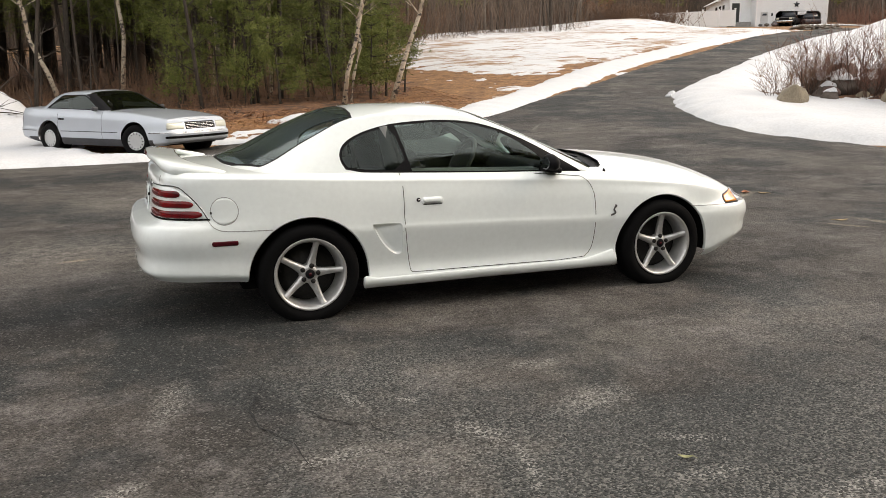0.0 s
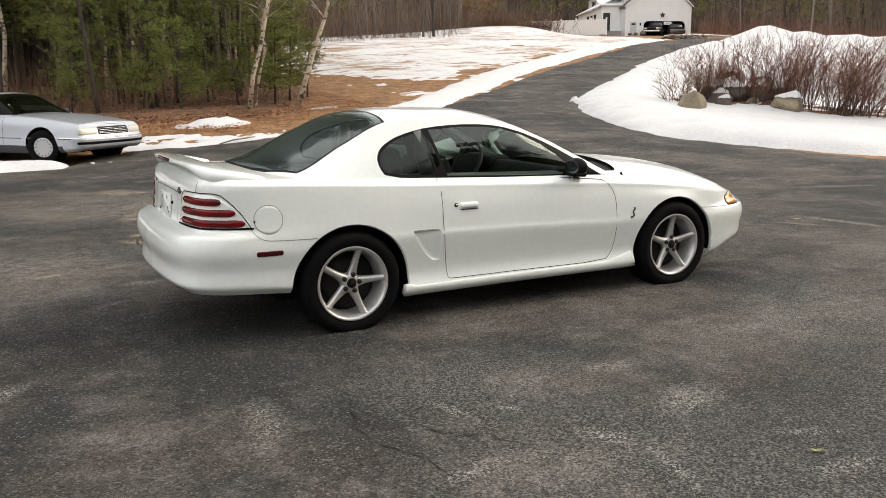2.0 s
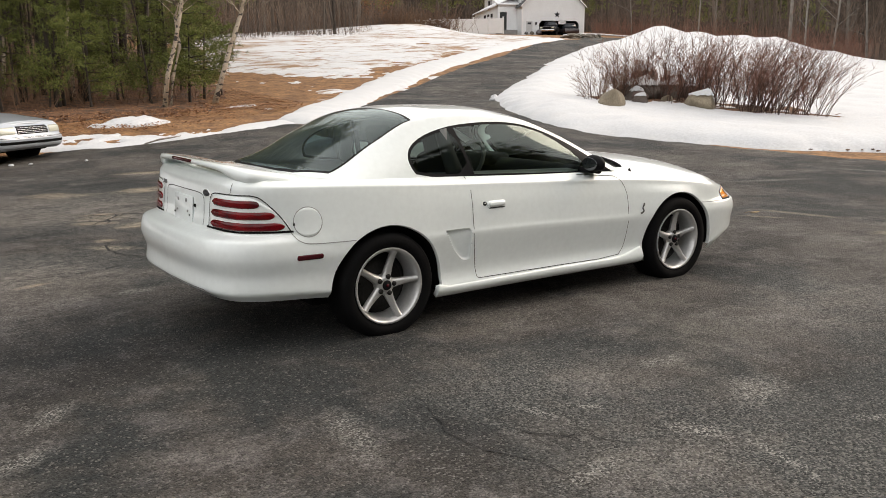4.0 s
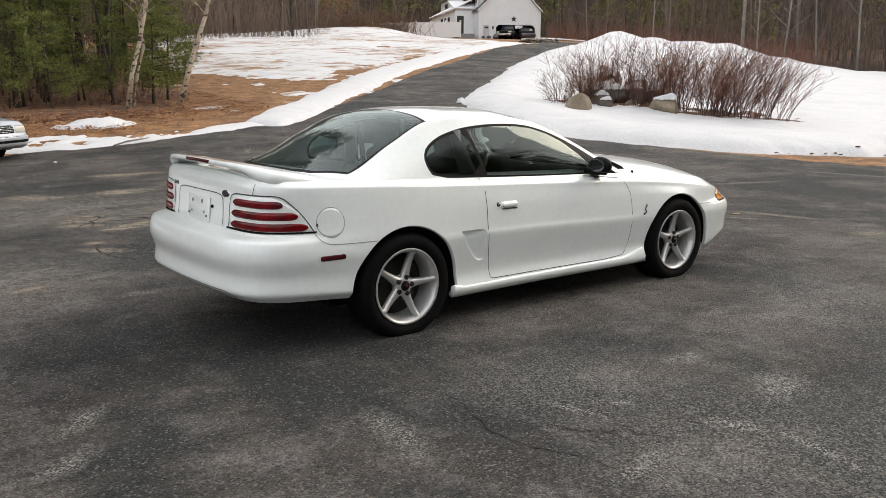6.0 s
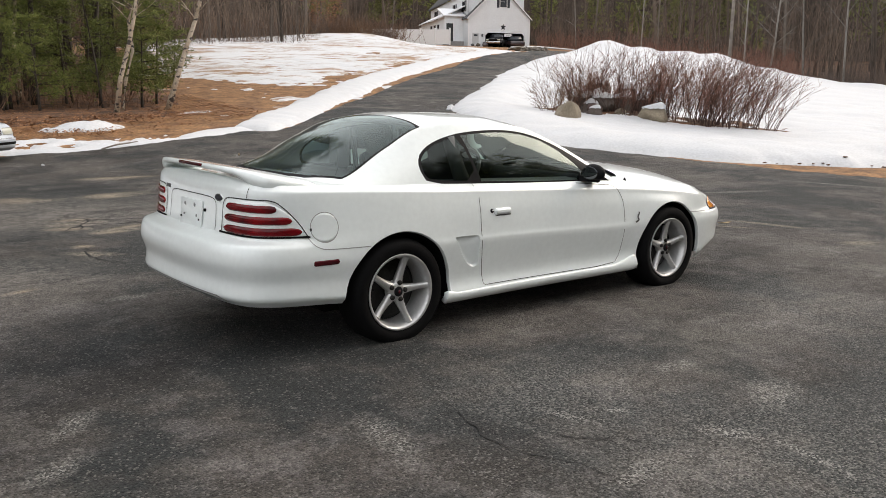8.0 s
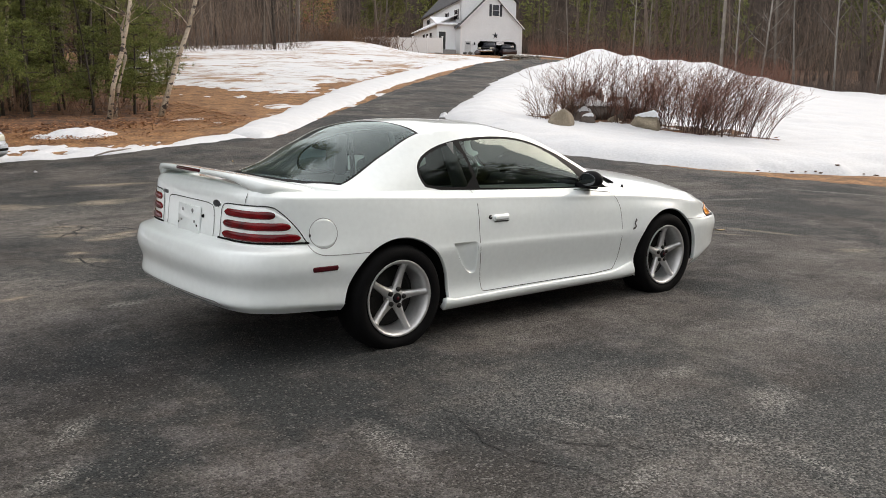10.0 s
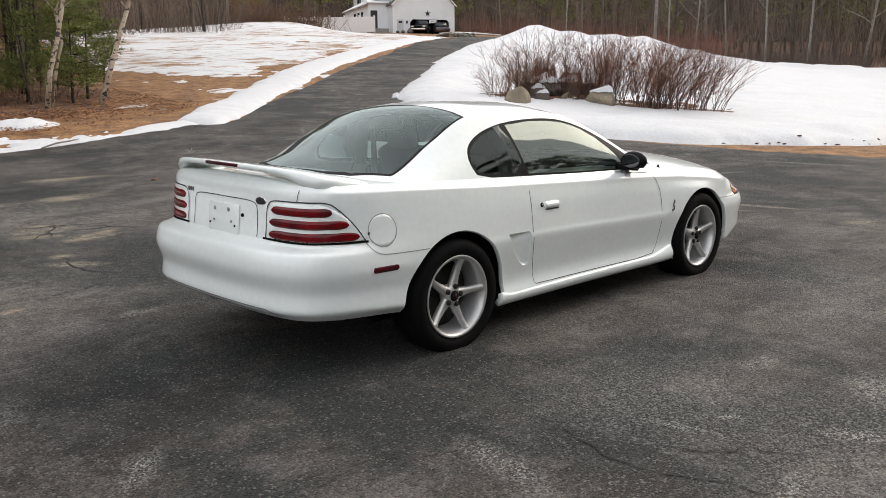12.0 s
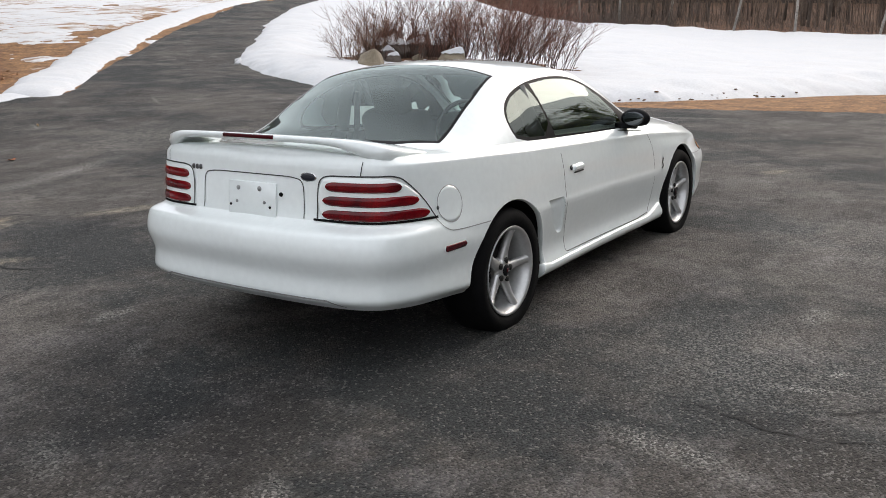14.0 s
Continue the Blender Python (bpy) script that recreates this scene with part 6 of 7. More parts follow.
piece("side_wall", [(0.0, 0.18, -0.3), (0.0, 9, -0.3), (0.0, 9, EAVE), (0.0, 0.18, EAVE)], siding, 0.18, (1, 0, 0))
for sgn in (0, 1):
    m = (lambda x: x) if sgn == 0 else (lambda x: 7.8 - x)
    piece("main_roof", [(m(0.0), 0.9, 6.8), (m(0.0), 18.3, 5.9), (m(3.9), 18.3, 9.9), (m(3.9), 0.9, 9.9)], roof_grey, 0.16, (0, 0, 1))
for y in (2.6, 6.6, 15.2):
    house_window(-y, 5.35 - 0.02 * y, 0.8, 1.15, UM)
for y in (4.6, 6.2, 7.8):
    house_window(-y, 2.7, 0.9, 0.95, FM, False)
house_window(-11.3, 2.4, 1.5, 0.8, FM, False)
house.matrix_world = HOUSE_AT

# white vinyl fence
fence = thing("privacy_fence", "white vinyl privacy fence in front of the house", "fence")
FA, FB = Vector((64.4, 76.7, 6.75)), Vector((57.2, 84.5, 6.72))
for k in range(7):
    a, b = FA.lerp(FB, k / 6), FA.lerp(FB, (k + 1) / 6)
    post = part("post", boxed((0.14, 0.14, 1.9), (a.x, a.y, a.z + 0.9), 0.01), vinyl, fence, smooth=False)
    part("post_cap", boxed((0.18, 0.18, 0.08), (a.x, a.y, a.z + 1.88), 0.02), vinyl, post, smooth=False)
    if k < 6:
        c, d = (a + b) / 2, (b - a)
        part("panel", boxed((d.length - 0.14, 0.05, 1.72), (c.x, c.y, c.z + 0.88), 0.0, (0, 0, math.degrees(math.atan2(d.y, d.x)))), vinyl, fence, smooth=False)

# rubble wall at the head of the drive
rubble = material("rubble_stone", (0.22, 0.20, 0.17), 0.9, vary=0.3, scale=3, fine=20, bump=0.4, each=0.3)


def boulder(seed, rough=0.25, detail=3):
    b = bmesh.new()
    bmesh.ops.create_icosphere(b, subdivisions=detail, radius=0.5)
    off = Vector((seed * 3.1, seed * 1.7, seed * 0.9))
    for v in b.verts:
        k = 1 + rough * (noise.noise(v.co * 1.6 + off) * 1.4 + 0.5 * noise.noise(v.co * 4 + off))
        v.co *= k
        for ax in (Vector((0.8, 0.3, 0.5)), Vector((-0.6, 0.5, 0.6)), Vector((0.1, -0.9, 0.3)), Vector((0.3, 0.2, 0.93)), Vector((-0.7, -0.6, 0.2))):
            d = v.co.dot(ax.normalized()) - 0.33
            if d > 0:
                v.co -= ax.normalized() * d * 0.93
    return b


def boulder_mesh(name, seed, mat, detail=3):
    b = boulder(seed, detail=detail)
    me = bpy.data.meshes.new(name)
    b.to_mesh(me)
    b.free()
    me.materials.append(mat)
    me.polygons.foreach_set("use_smooth", [True] * len(me.polygons))
    return me


wall = thing("stone_wall", "low rubble stone retaining wall beside the drive", "wall")
stones = [boulder_mesh("stone", k, rubble, 2) for k in range(4)]
rnd = random.Random(5)
for k in range(60):
    t = rnd.random() ** 1.1
    x, y = 45.6 + 8.0 * t, 46.2 + 4.0 * t + rnd.uniform(-0.2, 0.2)
    st = part("stone", stones[k % 4], None, wall)
    st.matrix_world = pose(x, y, land_z(x, y) + rnd.choice((0.05, 0.16, 0.26)), rnd.uniform(0, 15), rnd.uniform(0, 15), rnd.uniform(0, 360)) @ Matrix.Diagonal((rnd.uniform(0.5, 0.9), rnd.uniform(0.4, 0.6), rnd.uniform(0.18, 0.3), 1))
cap_v, cap_f = tube([(x, y, land_z(x, y) + h) for x, y, h in ((45.4, 46.1, 0.26), (49.6, 48.2, 0.33), (53.8, 50.3, 0.32), (58.5, 51.5, 0.2))], [0.06, 0.07, 0.07, 0.05], 8)
part("snow_cap", mesh_of("wall_snow", cap_v, cap_f, snow), None, wall, "line of snow along the wall's top")


def far_car(name, label, paint, m, pickup):
    """A parked vehicle seen from afar."""
    car = thing(name, label, "car")
    b = bmesh.new()
    box(b, (4.9, 1.85, 0.55), pose(0, 0, 0.72), 0.12, 3)
    if pickup:
        box(b, (0.12, 1.8, 0.35), pose(-2.35, 0, 1.1), 0.03)
    part("body", b, paint, car)
    top = bmesh.new()
    box(top, (2.1 if pickup else 3.1, 1.55, 0.62), pose(0.35 if pickup else -0.5, 0, 1.28), 0.0)
    for v in top.verts:
        if v.co.z > 1.3:
            v.co.x = 0.35 + (v.co.x - 0.35) * 0.72 if pickup else -0.5 + (v.co.x + 0.5) * 0.8
            v.co.y *= 0.84
    bmesh.ops.bevel(top, geom=list(top.edges), offset=0.05, segments=2, affect="EDGES")
    part("cabin", top, house_glass, car)
    part("roof", boxed((1.45 if pickup else 2.4, 1.28, 0.04), (0.35 if pickup else -0.5, 0, 1.6), 0.015), paint, car)
    part("front_bumper", boxed((0.15, 1.8, 0.22), (2.45, 0, 0.55), 0.04), chrome if pickup else black_trim, car)
    part("grille", boxed((0.06, 1.1, 0.25), (2.46, 0, 0.82), 0.02), black_trim, car)
    for sd in (-1, 1):
        part("headlamp", boxed((0.06, 0.32, 0.16), (2.45, 0.7 * sd, 0.85), 0.02), lamp_glass, car)
        for x in (-1.45, 1.5):
            w = part("wheel", mesh_of("wheel", *lathe([(0.0, 0.1), (0.2, 0.11), (0.34, 0.12), (0.36, 0.08), (0.36, -0.08), (0.3, -0.12)], 24), rubber), None, car)
            w.matrix_world = pose(x, 0.85 * sd, 0.36, 0, 0, 0 if sd > 0 else 180)
    car.matrix_world = m
    return car


dark_paint = material("dark_grey_paint", (0.03, 0.032, 0.036), 0.3, vary=0.1, bump=0.0, coat=1.0)
maroon = material("dark_maroon_paint", (0.035, 0.02, 0.022), 0.3, vary=0.1, bump=0.0, coat=1.0)
far_car("pickup_truck", "dark grey pickup truck outside the garage", dark_paint, HOUSE_AT @ pose(4.1, 0.6, 0.35, 0, 0, 235), True)
far_car("parked_suv", "black family car parked before the garage", maroon, HOUSE_AT @ pose(6.0, 1.2, 0.15, 0, 0, 88), False)
sign = thing("hanging_sign", "pale board hung in the garage opening", "sign")
part("board", boxed((0.95, 0.04, 0.34), (5.0, -0.25, 1.85), 0.0), vinyl, sign, smooth=False)
part("faded_print", boxed((0.5, 0.02, 0.10), (5.0, -0.275, 1.85), 0.0), wheel_cover, sign, smooth=False)
sign.matrix_world = HOUSE_AT
for k, (x, sx, sz, mat) in enumerate(((1.9, 0.9, 0.7, maroon), (1.0, 0.6, 0.4, rubble), (0.3, 0.5, 0.35, dark_paint))):
    tagged(new("storage_box", boulder_mesh("storage_box", 20 + k, mat, 2)), "covered yard tool standing by the garage", "yard tool").matrix_world = HOUSE_AT @ pose(x, -0.9, 0.5 + sz / 4) @ Matrix.Diagonal((sx, 0.5, sz, 1))


# ---- trees ----
def foliage_material(name, a, b):
    """Leaves or needles that differ from one to the next."""
    m = bpy.data.materials.new(name)
    m.use_nodes = True
    n, l = m.node_tree.nodes, m.node_tree.links
    geo, ramp, bs = n.new("ShaderNodeNewGeometry"), n.new("ShaderNodeValToRGB"), n["Principled BSDF"]
    ramp.color_ramp.elements[0].color, ramp.color_ramp.elements[1].color = (*a, 1), (*b, 1)
    l.new(geo.outputs["Random Per Island"], ramp.inputs["Fac"])
    info, r2, m2 = n.new("ShaderNodeObjectInfo"), n.new("ShaderNodeMapRange"), n.new("ShaderNodeMixRGB")
    r2.inputs["To Min"].default_value, r2.inputs["To Max"].default_value = 0.75, 1.25
    m2.blend_type, m2.inputs["Fac"].default_value = "MULTIPLY", 1.0
    l.new(info.outputs["Random"], r2.inputs["Value"])
    l.new(ramp.outputs["Color"], m2.inputs["Color1"])
    l.new(r2.outputs["Result"], m2.inputs["Color2"])
    l.new(m2.outputs["Color"], bs.inputs["Base Color"])
    bs.inputs["Roughness"].default_value = 0.7
    bs.inputs["Specular IOR Level"].default_value = 0.2
    return m


needles = foliage_material("pine_needles", (0.060, 0.082, 0.020), (0.235, 0.255, 0.075))
oak_leaves = foliage_material("dry_leaves", (0.16, 0.06, 0.025), (0.30, 0.14, 0.06))
litter_leaves = foliage_material("leaf_litter", (0.17, 0.075, 0.034), (0.42, 0.22, 0.115))
bark_dark = material("dark_bark", (0.070, 0.055, 0.044), 0.95, vary=0.35, scale=5, fine=40, bump=0.5, each=0.3)
bark_grey = material("grey_bark", (0.150, 0.118, 0.095), 0.95, vary=0.35, scale=3, fine=30, bump=0.4, each=0.5)
bark_pale = material("pale_bark", (0.25, 0.22, 0.19), 0.9, vary=0.35, scale=3, fine=30, bump=0.3, each=0.2)
twig_red = material("red_twig", (0.31, 0.15, 0.105), 0.85, vary=0.3, scale=3, fine=30, bump=0.1, each=0.2)
brush_brown = material("brush_twig", (0.155, 0.118, 0.098), 0.9, vary=0.35, scale=0.5, fine=8, bump=0.0)
twig_mid = material("mid_twig", (0.19, 0.088, 0.062), 0.85, vary=0.3, scale=3, fine=30, bump=0.1)
twig_dark = material("dark_stem", (0.095, 0.052, 0.040), 0.85, vary=0.3, scale=3, fine=30, bump=0.1)
lawn_twig = material("lawn_brush_twig", (0.24, 0.145, 0.085), 0.9, vary=0.45, scale=0.25, fine=6, bump=0.0, tint=(0.13, 0.075, 0.05))
veil_twig = material("sapling_bark", (0.26, 0.185, 0.135), 0.9, vary=0.4, scale=0.2, fine=5, bump=0.0, tint=(0.12, 0.09, 0.072))
twig_brown = material("brown_twig", (0.25, 0.145, 0.090), 0.85, vary=0.3, scale=3, fine=30, bump=0.1)


def birch_material():
    m = material("birch_bark", (0.58, 0.50, 0.395), 0.8, vary=0.25, scale=2.2, fine=30, bump=0.2, tint=(0.37, 0.285, 0.205))
    n, l = m.node_tree.nodes, m.node_tree.links
    b = n["Principled BSDF"]
    last = b.inputs["Base Color"].links[0].from_socket
    co, mp, t, r, mix = n.new("ShaderNodeTexCoord"), n.new("ShaderNodeMapping"), n.new("ShaderNodeTexNoise"), n.new("ShaderNodeMapRange"), n.new("ShaderNodeMixRGB")
    mp.inputs["Scale"].default_value = (5, 5, 7)
    t.inputs["Scale"].default_value = 1.6
    l.new(co.outputs["Object"], mp.inputs["Vector"])
    l.new(mp.outputs["Vector"], t.inputs["Vector"])
    r.inputs["From Min"].default_value, r.inputs["From Max"].default_value = 0.54, 0.62
    l.new(t.outputs["Fac"], r.inputs["Value"])
    l.new(r.outputs["Result"], mix.inputs["Fac"])
    l.new(last, mix.inputs["Color1"])
    mix.inputs["Color2"].default_value = (0.06, 0.05, 0.045, 1)
    l.new(mix.outputs["Color"], b.inputs["Base Color"])
    return m


birch_bark = birch_material()


def join_tubes(list_of):
    verts, faces = [], []
    for v, f in list_of:
        o = len(verts)
        verts += v
        faces += [tuple(i + o for i in q) for q in f]
    return verts, faces


def limb(rnd, start, way, length, r0, bend=0.25, n=6, droop=0.0):
    pts, p, d = [Vector(start)], Vector(start), Vector(way).normalized()
    for _ in range(n - 1):
        d = (d + Vector((rnd.uniform(-1, 1), rnd.uniform(-1, 1), rnd.uniform(-0.6, 0.6) - droop)) * bend * 0.35).normalized()
        p = p + d * length / (n - 1)
        pts.append(p.copy())
    return pts, [r0 * (1 - 0.85 * i / (n - 1)) for i in range(n)]


def pine(seed, high, start, reach, tufts=22.0, needles_each=9, broad=0.0065, long=0.16):
    """A white pine: trunk, whorls of limbs, needles in tufts."""
    rnd = random.Random(seed)
    trunk, r = limb(rnd, (0, 0, -0.2), (rnd.uniform(-0.04, 0.04), rnd.uniform(-0.04, 0.04), 1), high, 0.03 + high * 0.006, 0.05, 9)
    wood, nv, nf = [tube(trunk, r, 7)], [], []
    z = 0.5
    while z < high - 0.3:
        p = Vector(np.array([np.interp(z, [t.z for t in trunk], [t[k] for t in trunk]) for k in range(3)]))
        dead = z < start
        for k in range(rnd.randint(3, 5) if not dead else rnd.randint(1, 3)):
            a = rnd.uniform(0, 2 * math.pi)
            ln = (reach * min(1.0, 0.35 + (high - z) / high) * rnd.uniform(0.65, 1.1)) if not dead else rnd.uniform(0.3, 0.9)
            pts, rr = limb(rnd, p, (math.cos(a), math.sin(a), rnd.uniform(0.05, 0.4) if not dead else rnd.uniform(-0.25, 0.1)), ln, 0.018 if not dead else 0.010, 0.3, 5, 0.12)
            wood.append(tube(pts, rr, 3, False))
            if dead:
                continue
            for _ in range(int(0.6 * tufts + tufts * ln)):
                u = rnd.uniform(0.25, 1.0)
                f = u * (len(pts) - 1)
                i = min(int(f), len(pts) - 2)
                c = pts[i].lerp(pts[i + 1], f - i) + Vector((rnd.gauss(0, 1), rnd.gauss(0, 1), rnd.gauss(0.2, 0.7))) * 0.16 * ln ** 0.5
                out = (c - p).normalized()
                for _ in range(needles_each):
                    d = (out * 0.5 + Vector((rnd.gauss(0, 1), rnd.gauss(0, 1), rnd.gauss(0.35, 0.8)))).normalized() * rnd.uniform(0.6, 1.2) * long
                    w = d.orthogonal().normalized() * broad
                    w.rotate(Matrix.Rotation(rnd.uniform(0, 6.28), 3, d.normalized()))
                    o = len(nv)
                    nv += [c - w, c + w, c + d]
                    nf.append((o, o + 1, o + 2))
        z += rnd.uniform(0.28, 0.42)
    t = thing("pine_tree", "green white pine at the edge of the wood", "tree", group="pines of the wood")
    part("trunk", mesh_of("pine_trunk", *join_tubes(wood), bark_dark), None, t)
    part("crown", mesh_of("pine_crown", nv, nf, needles, smooth=False), None, t)
    return t


def bare_tree(seed, high, r0, bark, name="bare_tree", label="leafless grey tree in the winter wood", group="bare trees of the wood", lean=0.06, limbs=26):
    rnd = random.Random(seed)
    trunk, r = limb(rnd, (0, 0, -0.3), (rnd.uniform(-lean, lean), rnd.uniform(-lean, lean), 1), high, r0, 0.10, 9)
    wood = [tube(trunk, r, 7)]
    for _ in range(limbs):
        u = rnd.uniform(0.14, 0.98)
        f = u * (len(trunk) - 1)
        i = min(int(f), len(trunk) - 2)
        p, a = trunk[i].lerp(trunk[i + 1], f - i), rnd.uniform(0, 2 * math.pi)
        ln = high * rnd.uniform(0.10, 0.24) * (1.2 - 0.6 * u)
        pts, rr = limb(rnd, p, (math.cos(a), math.sin(a), rnd.uniform(0.4, 1.2)), ln, r0 * 0.32 * (1.15 - 0.7 * u), 0.5, 5)
        wood.append(tube(pts, rr, 3, False))
        for _ in range(4):
            j = rnd.randint(1, 3)
            b, rb = limb(rnd, pts[j], (rnd.uniform(-1, 1), rnd.uniform(-1, 1), rnd.uniform(0, 1)), ln * 0.4, rr[j] * 0.5, 0.5, 3)
            wood.append(tube(b, rb, 3, False))
    t = thing(name, label, "tree", group=group)
    part("trunk", mesh_of("tree_wood", *join_tubes(wood), bark), None, t)
    return t


def set_down(proto, spots, rnd, low=0.8, high=1.2, sink=0.0):
    """The first tree goes to the first spot, copies of it to the rest."""
    for k, (x, y) in enumerate(spots):
        s = rnd.uniform(low, high)
        m = pose(x, y, land_z(x, y) - sink, 0, 0, rnd.uniform(0, 360))
        if k == 0:
            proto.matrix_world = m @ Matrix.Diagonal((s, s, s, 1))
        else:
            c = copy_thing(proto, m)
            c.scale = (s, s, s * rnd.uniform(0.9, 1.15))


rnd = random.Random(11)
# the pine wood on the near slope
pine_spots = []
tries = 0
while len(pine_spots) < 120 and tries < 12000:
    tries += 1
    x, y = rnd.uniform(-22, 9.0), 18.5 + 22 * rnd.random() ** 1.4
    edge = np.interp(x, [-22, -8, -3, -0.5, 0.4, 3, 5.4, 6.3, 8.5, 9], [26, 25.5, 24.6, 24.6, 20.6, 19.2, 19.6, 21.5, 28, 33])
    if y < edge or min([99] + [math.hypot(x - a, y - b) for a, b in pine_spots]) < 1.15:
        continue
    pine_spots.append((x, y))
pine_spots.sort(key=lambda p: p[1])
protos = [pine(31, 7.5, 2.3, 1.8), pine(32, 9.0, 2.7, 2.0), pine(33, 6.0, 1.7, 1.6), pine(34, 8.0, 2.9, 1.8), pine(35, 3.2, 0.35, 1.1)]
far_pines = [pine(36, 8.0, 1.8, 1.9, 6.0, 4, 0.05, 0.3), pine(37, 9.0, 2.0, 2.0, 6.0, 4, 0.05, 0.3)]
edge_row, deep_row = pine_spots[:46], pine_spots[46:]
for k, p in enumerate(protos[:4]):
    set_down(p, edge_row[k::4], rnd, 0.85, 1.25)
for k, p in enumerate(far_pines):
    set_down(p, deep_row[k::2], rnd, 2.1, 3.0)
set_down(protos[4], [(6.9, 20.6), (7.9, 21.8), (6.2, 19.9), (3.4, 19.6), (7.2, 23.5), (4.6, 21.4), (0.6, 20.2), (1.8, 21.0), (-7.5, 23.5), (2.6, 20.0), (5.2, 20.4), (3.9, 22.6)], rnd, 0.7, 1.2)

# slender dark trunks in the wood
slim = [bare_tree(41 + k, 7.0, 0.045, bark_dark, "sapling", "slender dark sapling trunk in the wood", "saplings of the wood", 0.10, 10) for k in range(3)]
slim_spots = []
while len(slim_spots) < 84:
    x, y = rnd.uniform(-20, 8.5), rnd.uniform(19, 34)
    if y > np.interp(x, [-20, -3, 2, 6, 8.5], [22, 20.3, 18.9, 19.4, 26]):
        slim_spots.append((x, y))
for k, p in enumerate(slim):
    set_down(p, slim_spots[k::3], rnd, 0.6, 1.4)


# birches
def birch(seed, base, top, r0, label):
    rnd = random.Random(seed)
    b, t = Vector(base), Vector(top)
    pts = [b.lerp(t, k / 8) + Vector((rnd.uniform(-1, 1), rnd.uniform(-1, 1), 0)) * 0.05 * min(k, 3) for k in range(9)]
    pts[0].z -= 0.2
    wood = [tube(pts, [r0 * (1.25 if k == 0 else 1 - 0.085 * k) for k in range(9)], 9)]
    for _ in range(22):
        i = rnd.randint(3, 7)
        a = rnd.uniform(0, 2 * math.pi)
        p2, rr = limb(rnd, pts[i], (math.cos(a), math.sin(a), rnd.uniform(0.5, 1.4)), rnd.uniform(0.6, 1.7), r0 * 0.22, 0.5, 5)
        wood.append(tube(p2, rr, 4, False))
    t = thing("birch_tree", label, "tree", group="birches at the edge of the wood")
    part("trunk", mesh_of("birch_trunk", *join_tubes(wood), birch_bark), None, t)


def on_land(x, y):
    return (x, y, land_z(x, y))


birch(1, on_land(6.65, 19.3), (8.9, 18.5, 7.5), 0.078, "leaning white birch at the edge of the lawn")
birch(2, on_land(5.05, 18.7), (6.35, 18.1, 7.8), 0.066, "pale birch trunk beside a darker one")
birch(3, on_land(5.35, 19.1), (6.5, 18.8, 7.2), 0.058, "slim grey birch standing beside a paler one")
birch(4, on_land(-2.55, 22.6), (-5.3, 22.6, 8.5), 0.074, "white birch leaning over the snow heap")
birch(5, on_land(-0.9, 24.0), (-0.3, 24.2, 9.0), 0.078, "straight white birch behind the silver car")
birch(6, on_land(3.6, 22.5), (3.9, 22.7, 8.0), 0.06, "thin pale birch among the pines")
birch(7, on_land(1.9, 23.5), (2.5, 24.0, 8.0), 0.05, "thin birch stem in the dark wood")

# the far wood: behind the lawn, the house and the snow field
big = [bare_tree(61, 17, 0.14, bark_grey), bare_tree(62, 19, 0.17, bark_grey), bare_tree(63, 14, 0.10, bark_grey), bare_tree(64, 16, 0.12, bark_pale, label="pale leafless tree in the winter wood"), bare_tree(65, 18, 0.15, bark_dark, label="dark leafless tree in the winter wood")]
far_spots = []
while len(far_spots) < 230:
    az, d = rnd.uniform(-12, 103), rnd.uniform(0, 1) ** 0.8
    near = np.interp(az, [-12, 6, 24, 33, 42, 47, 52, 56, 60, 68, 76, 90, 103], [50, 50, 60, 76, 108, 128, 132, 118, 76, 58, 48, 44, 42])
    d = near + d * 42
    x, y = -2.5 + d * math.cos(radians(az)), -5 + d * math.sin(radians(az))
    far_spots.append((x, y))
for k, p in enumerate(big):
    share = far_spots[k::5] if k not in (3,) else far_spots[k::5][::2]
    set_down(p, share, rnd, 0.75, 1.3)
dark_pines = []
while len(dark_pines) < 46:
    az = rnd.uniform(-5, 100)
    d = np.interp(az, [-5, 24, 42, 52, 60, 76, 100], [70, 75, 125, 142, 96, 62, 56]) + rnd.uniform(0, 30)
    dark_pines.append((-2.5 + d * math.cos(radians(az)), -5 + d * math.sin(radians(az))))
for i, (x, y) in enumerate(dark_pines):
    c = copy_thing(far_pines[i % 2], pose(x, y, land_z(x, y), 0, 0, rnd.uniform(0, 360)))
    s = rnd.uniform(1.2, 1.9)
    c.scale = (s, s, s)

# tall leafless trees standing in the pine wood
for i in range(44):
    x, y = rnd.uniform(-14, 13), rnd.uniform(25, 40)
    if x > 7 and y < 33:
        continue
    c = copy_thing(big[i % 5], pose(x, y, land_z(x, y), 0, 0, rnd.uniform(0, 360)))
    k = rnd.uniform(1.1, 1.5)
    c.scale = (k, k, k)

# trees round the apron behind the walk
back_spots = []
while len(back_spots) < 125:
    az, d = rnd.uniform(-125, -8), rnd.uniform(17, 29)
    if az < -108:
        d = d * 1.5
    if az > -25:
        d = d * 1.75
        if rnd.random() < 0.15:
            continue
    back_spots.append((d * math.cos(radians(az)), -6 + d * math.sin(radians(az))))
for i, (x, y) in enumerate(back_spots):
    src = far_pines[i % 2] if i % 3 else big[i % 5]
    c = copy_thing(src, pose(x, y, land_z(x, y), 0, 0, rnd.uniform(0, 360)))
    tall = 1.0 if -108 < math.degrees(math.atan2(y + 6, x)) < -32 else 0.65
    s = tall * (rnd.uniform(1.7, 2.3) if i % 3 else rnd.uniform(0.8, 1.15))
    c.scale = (s, s, s)

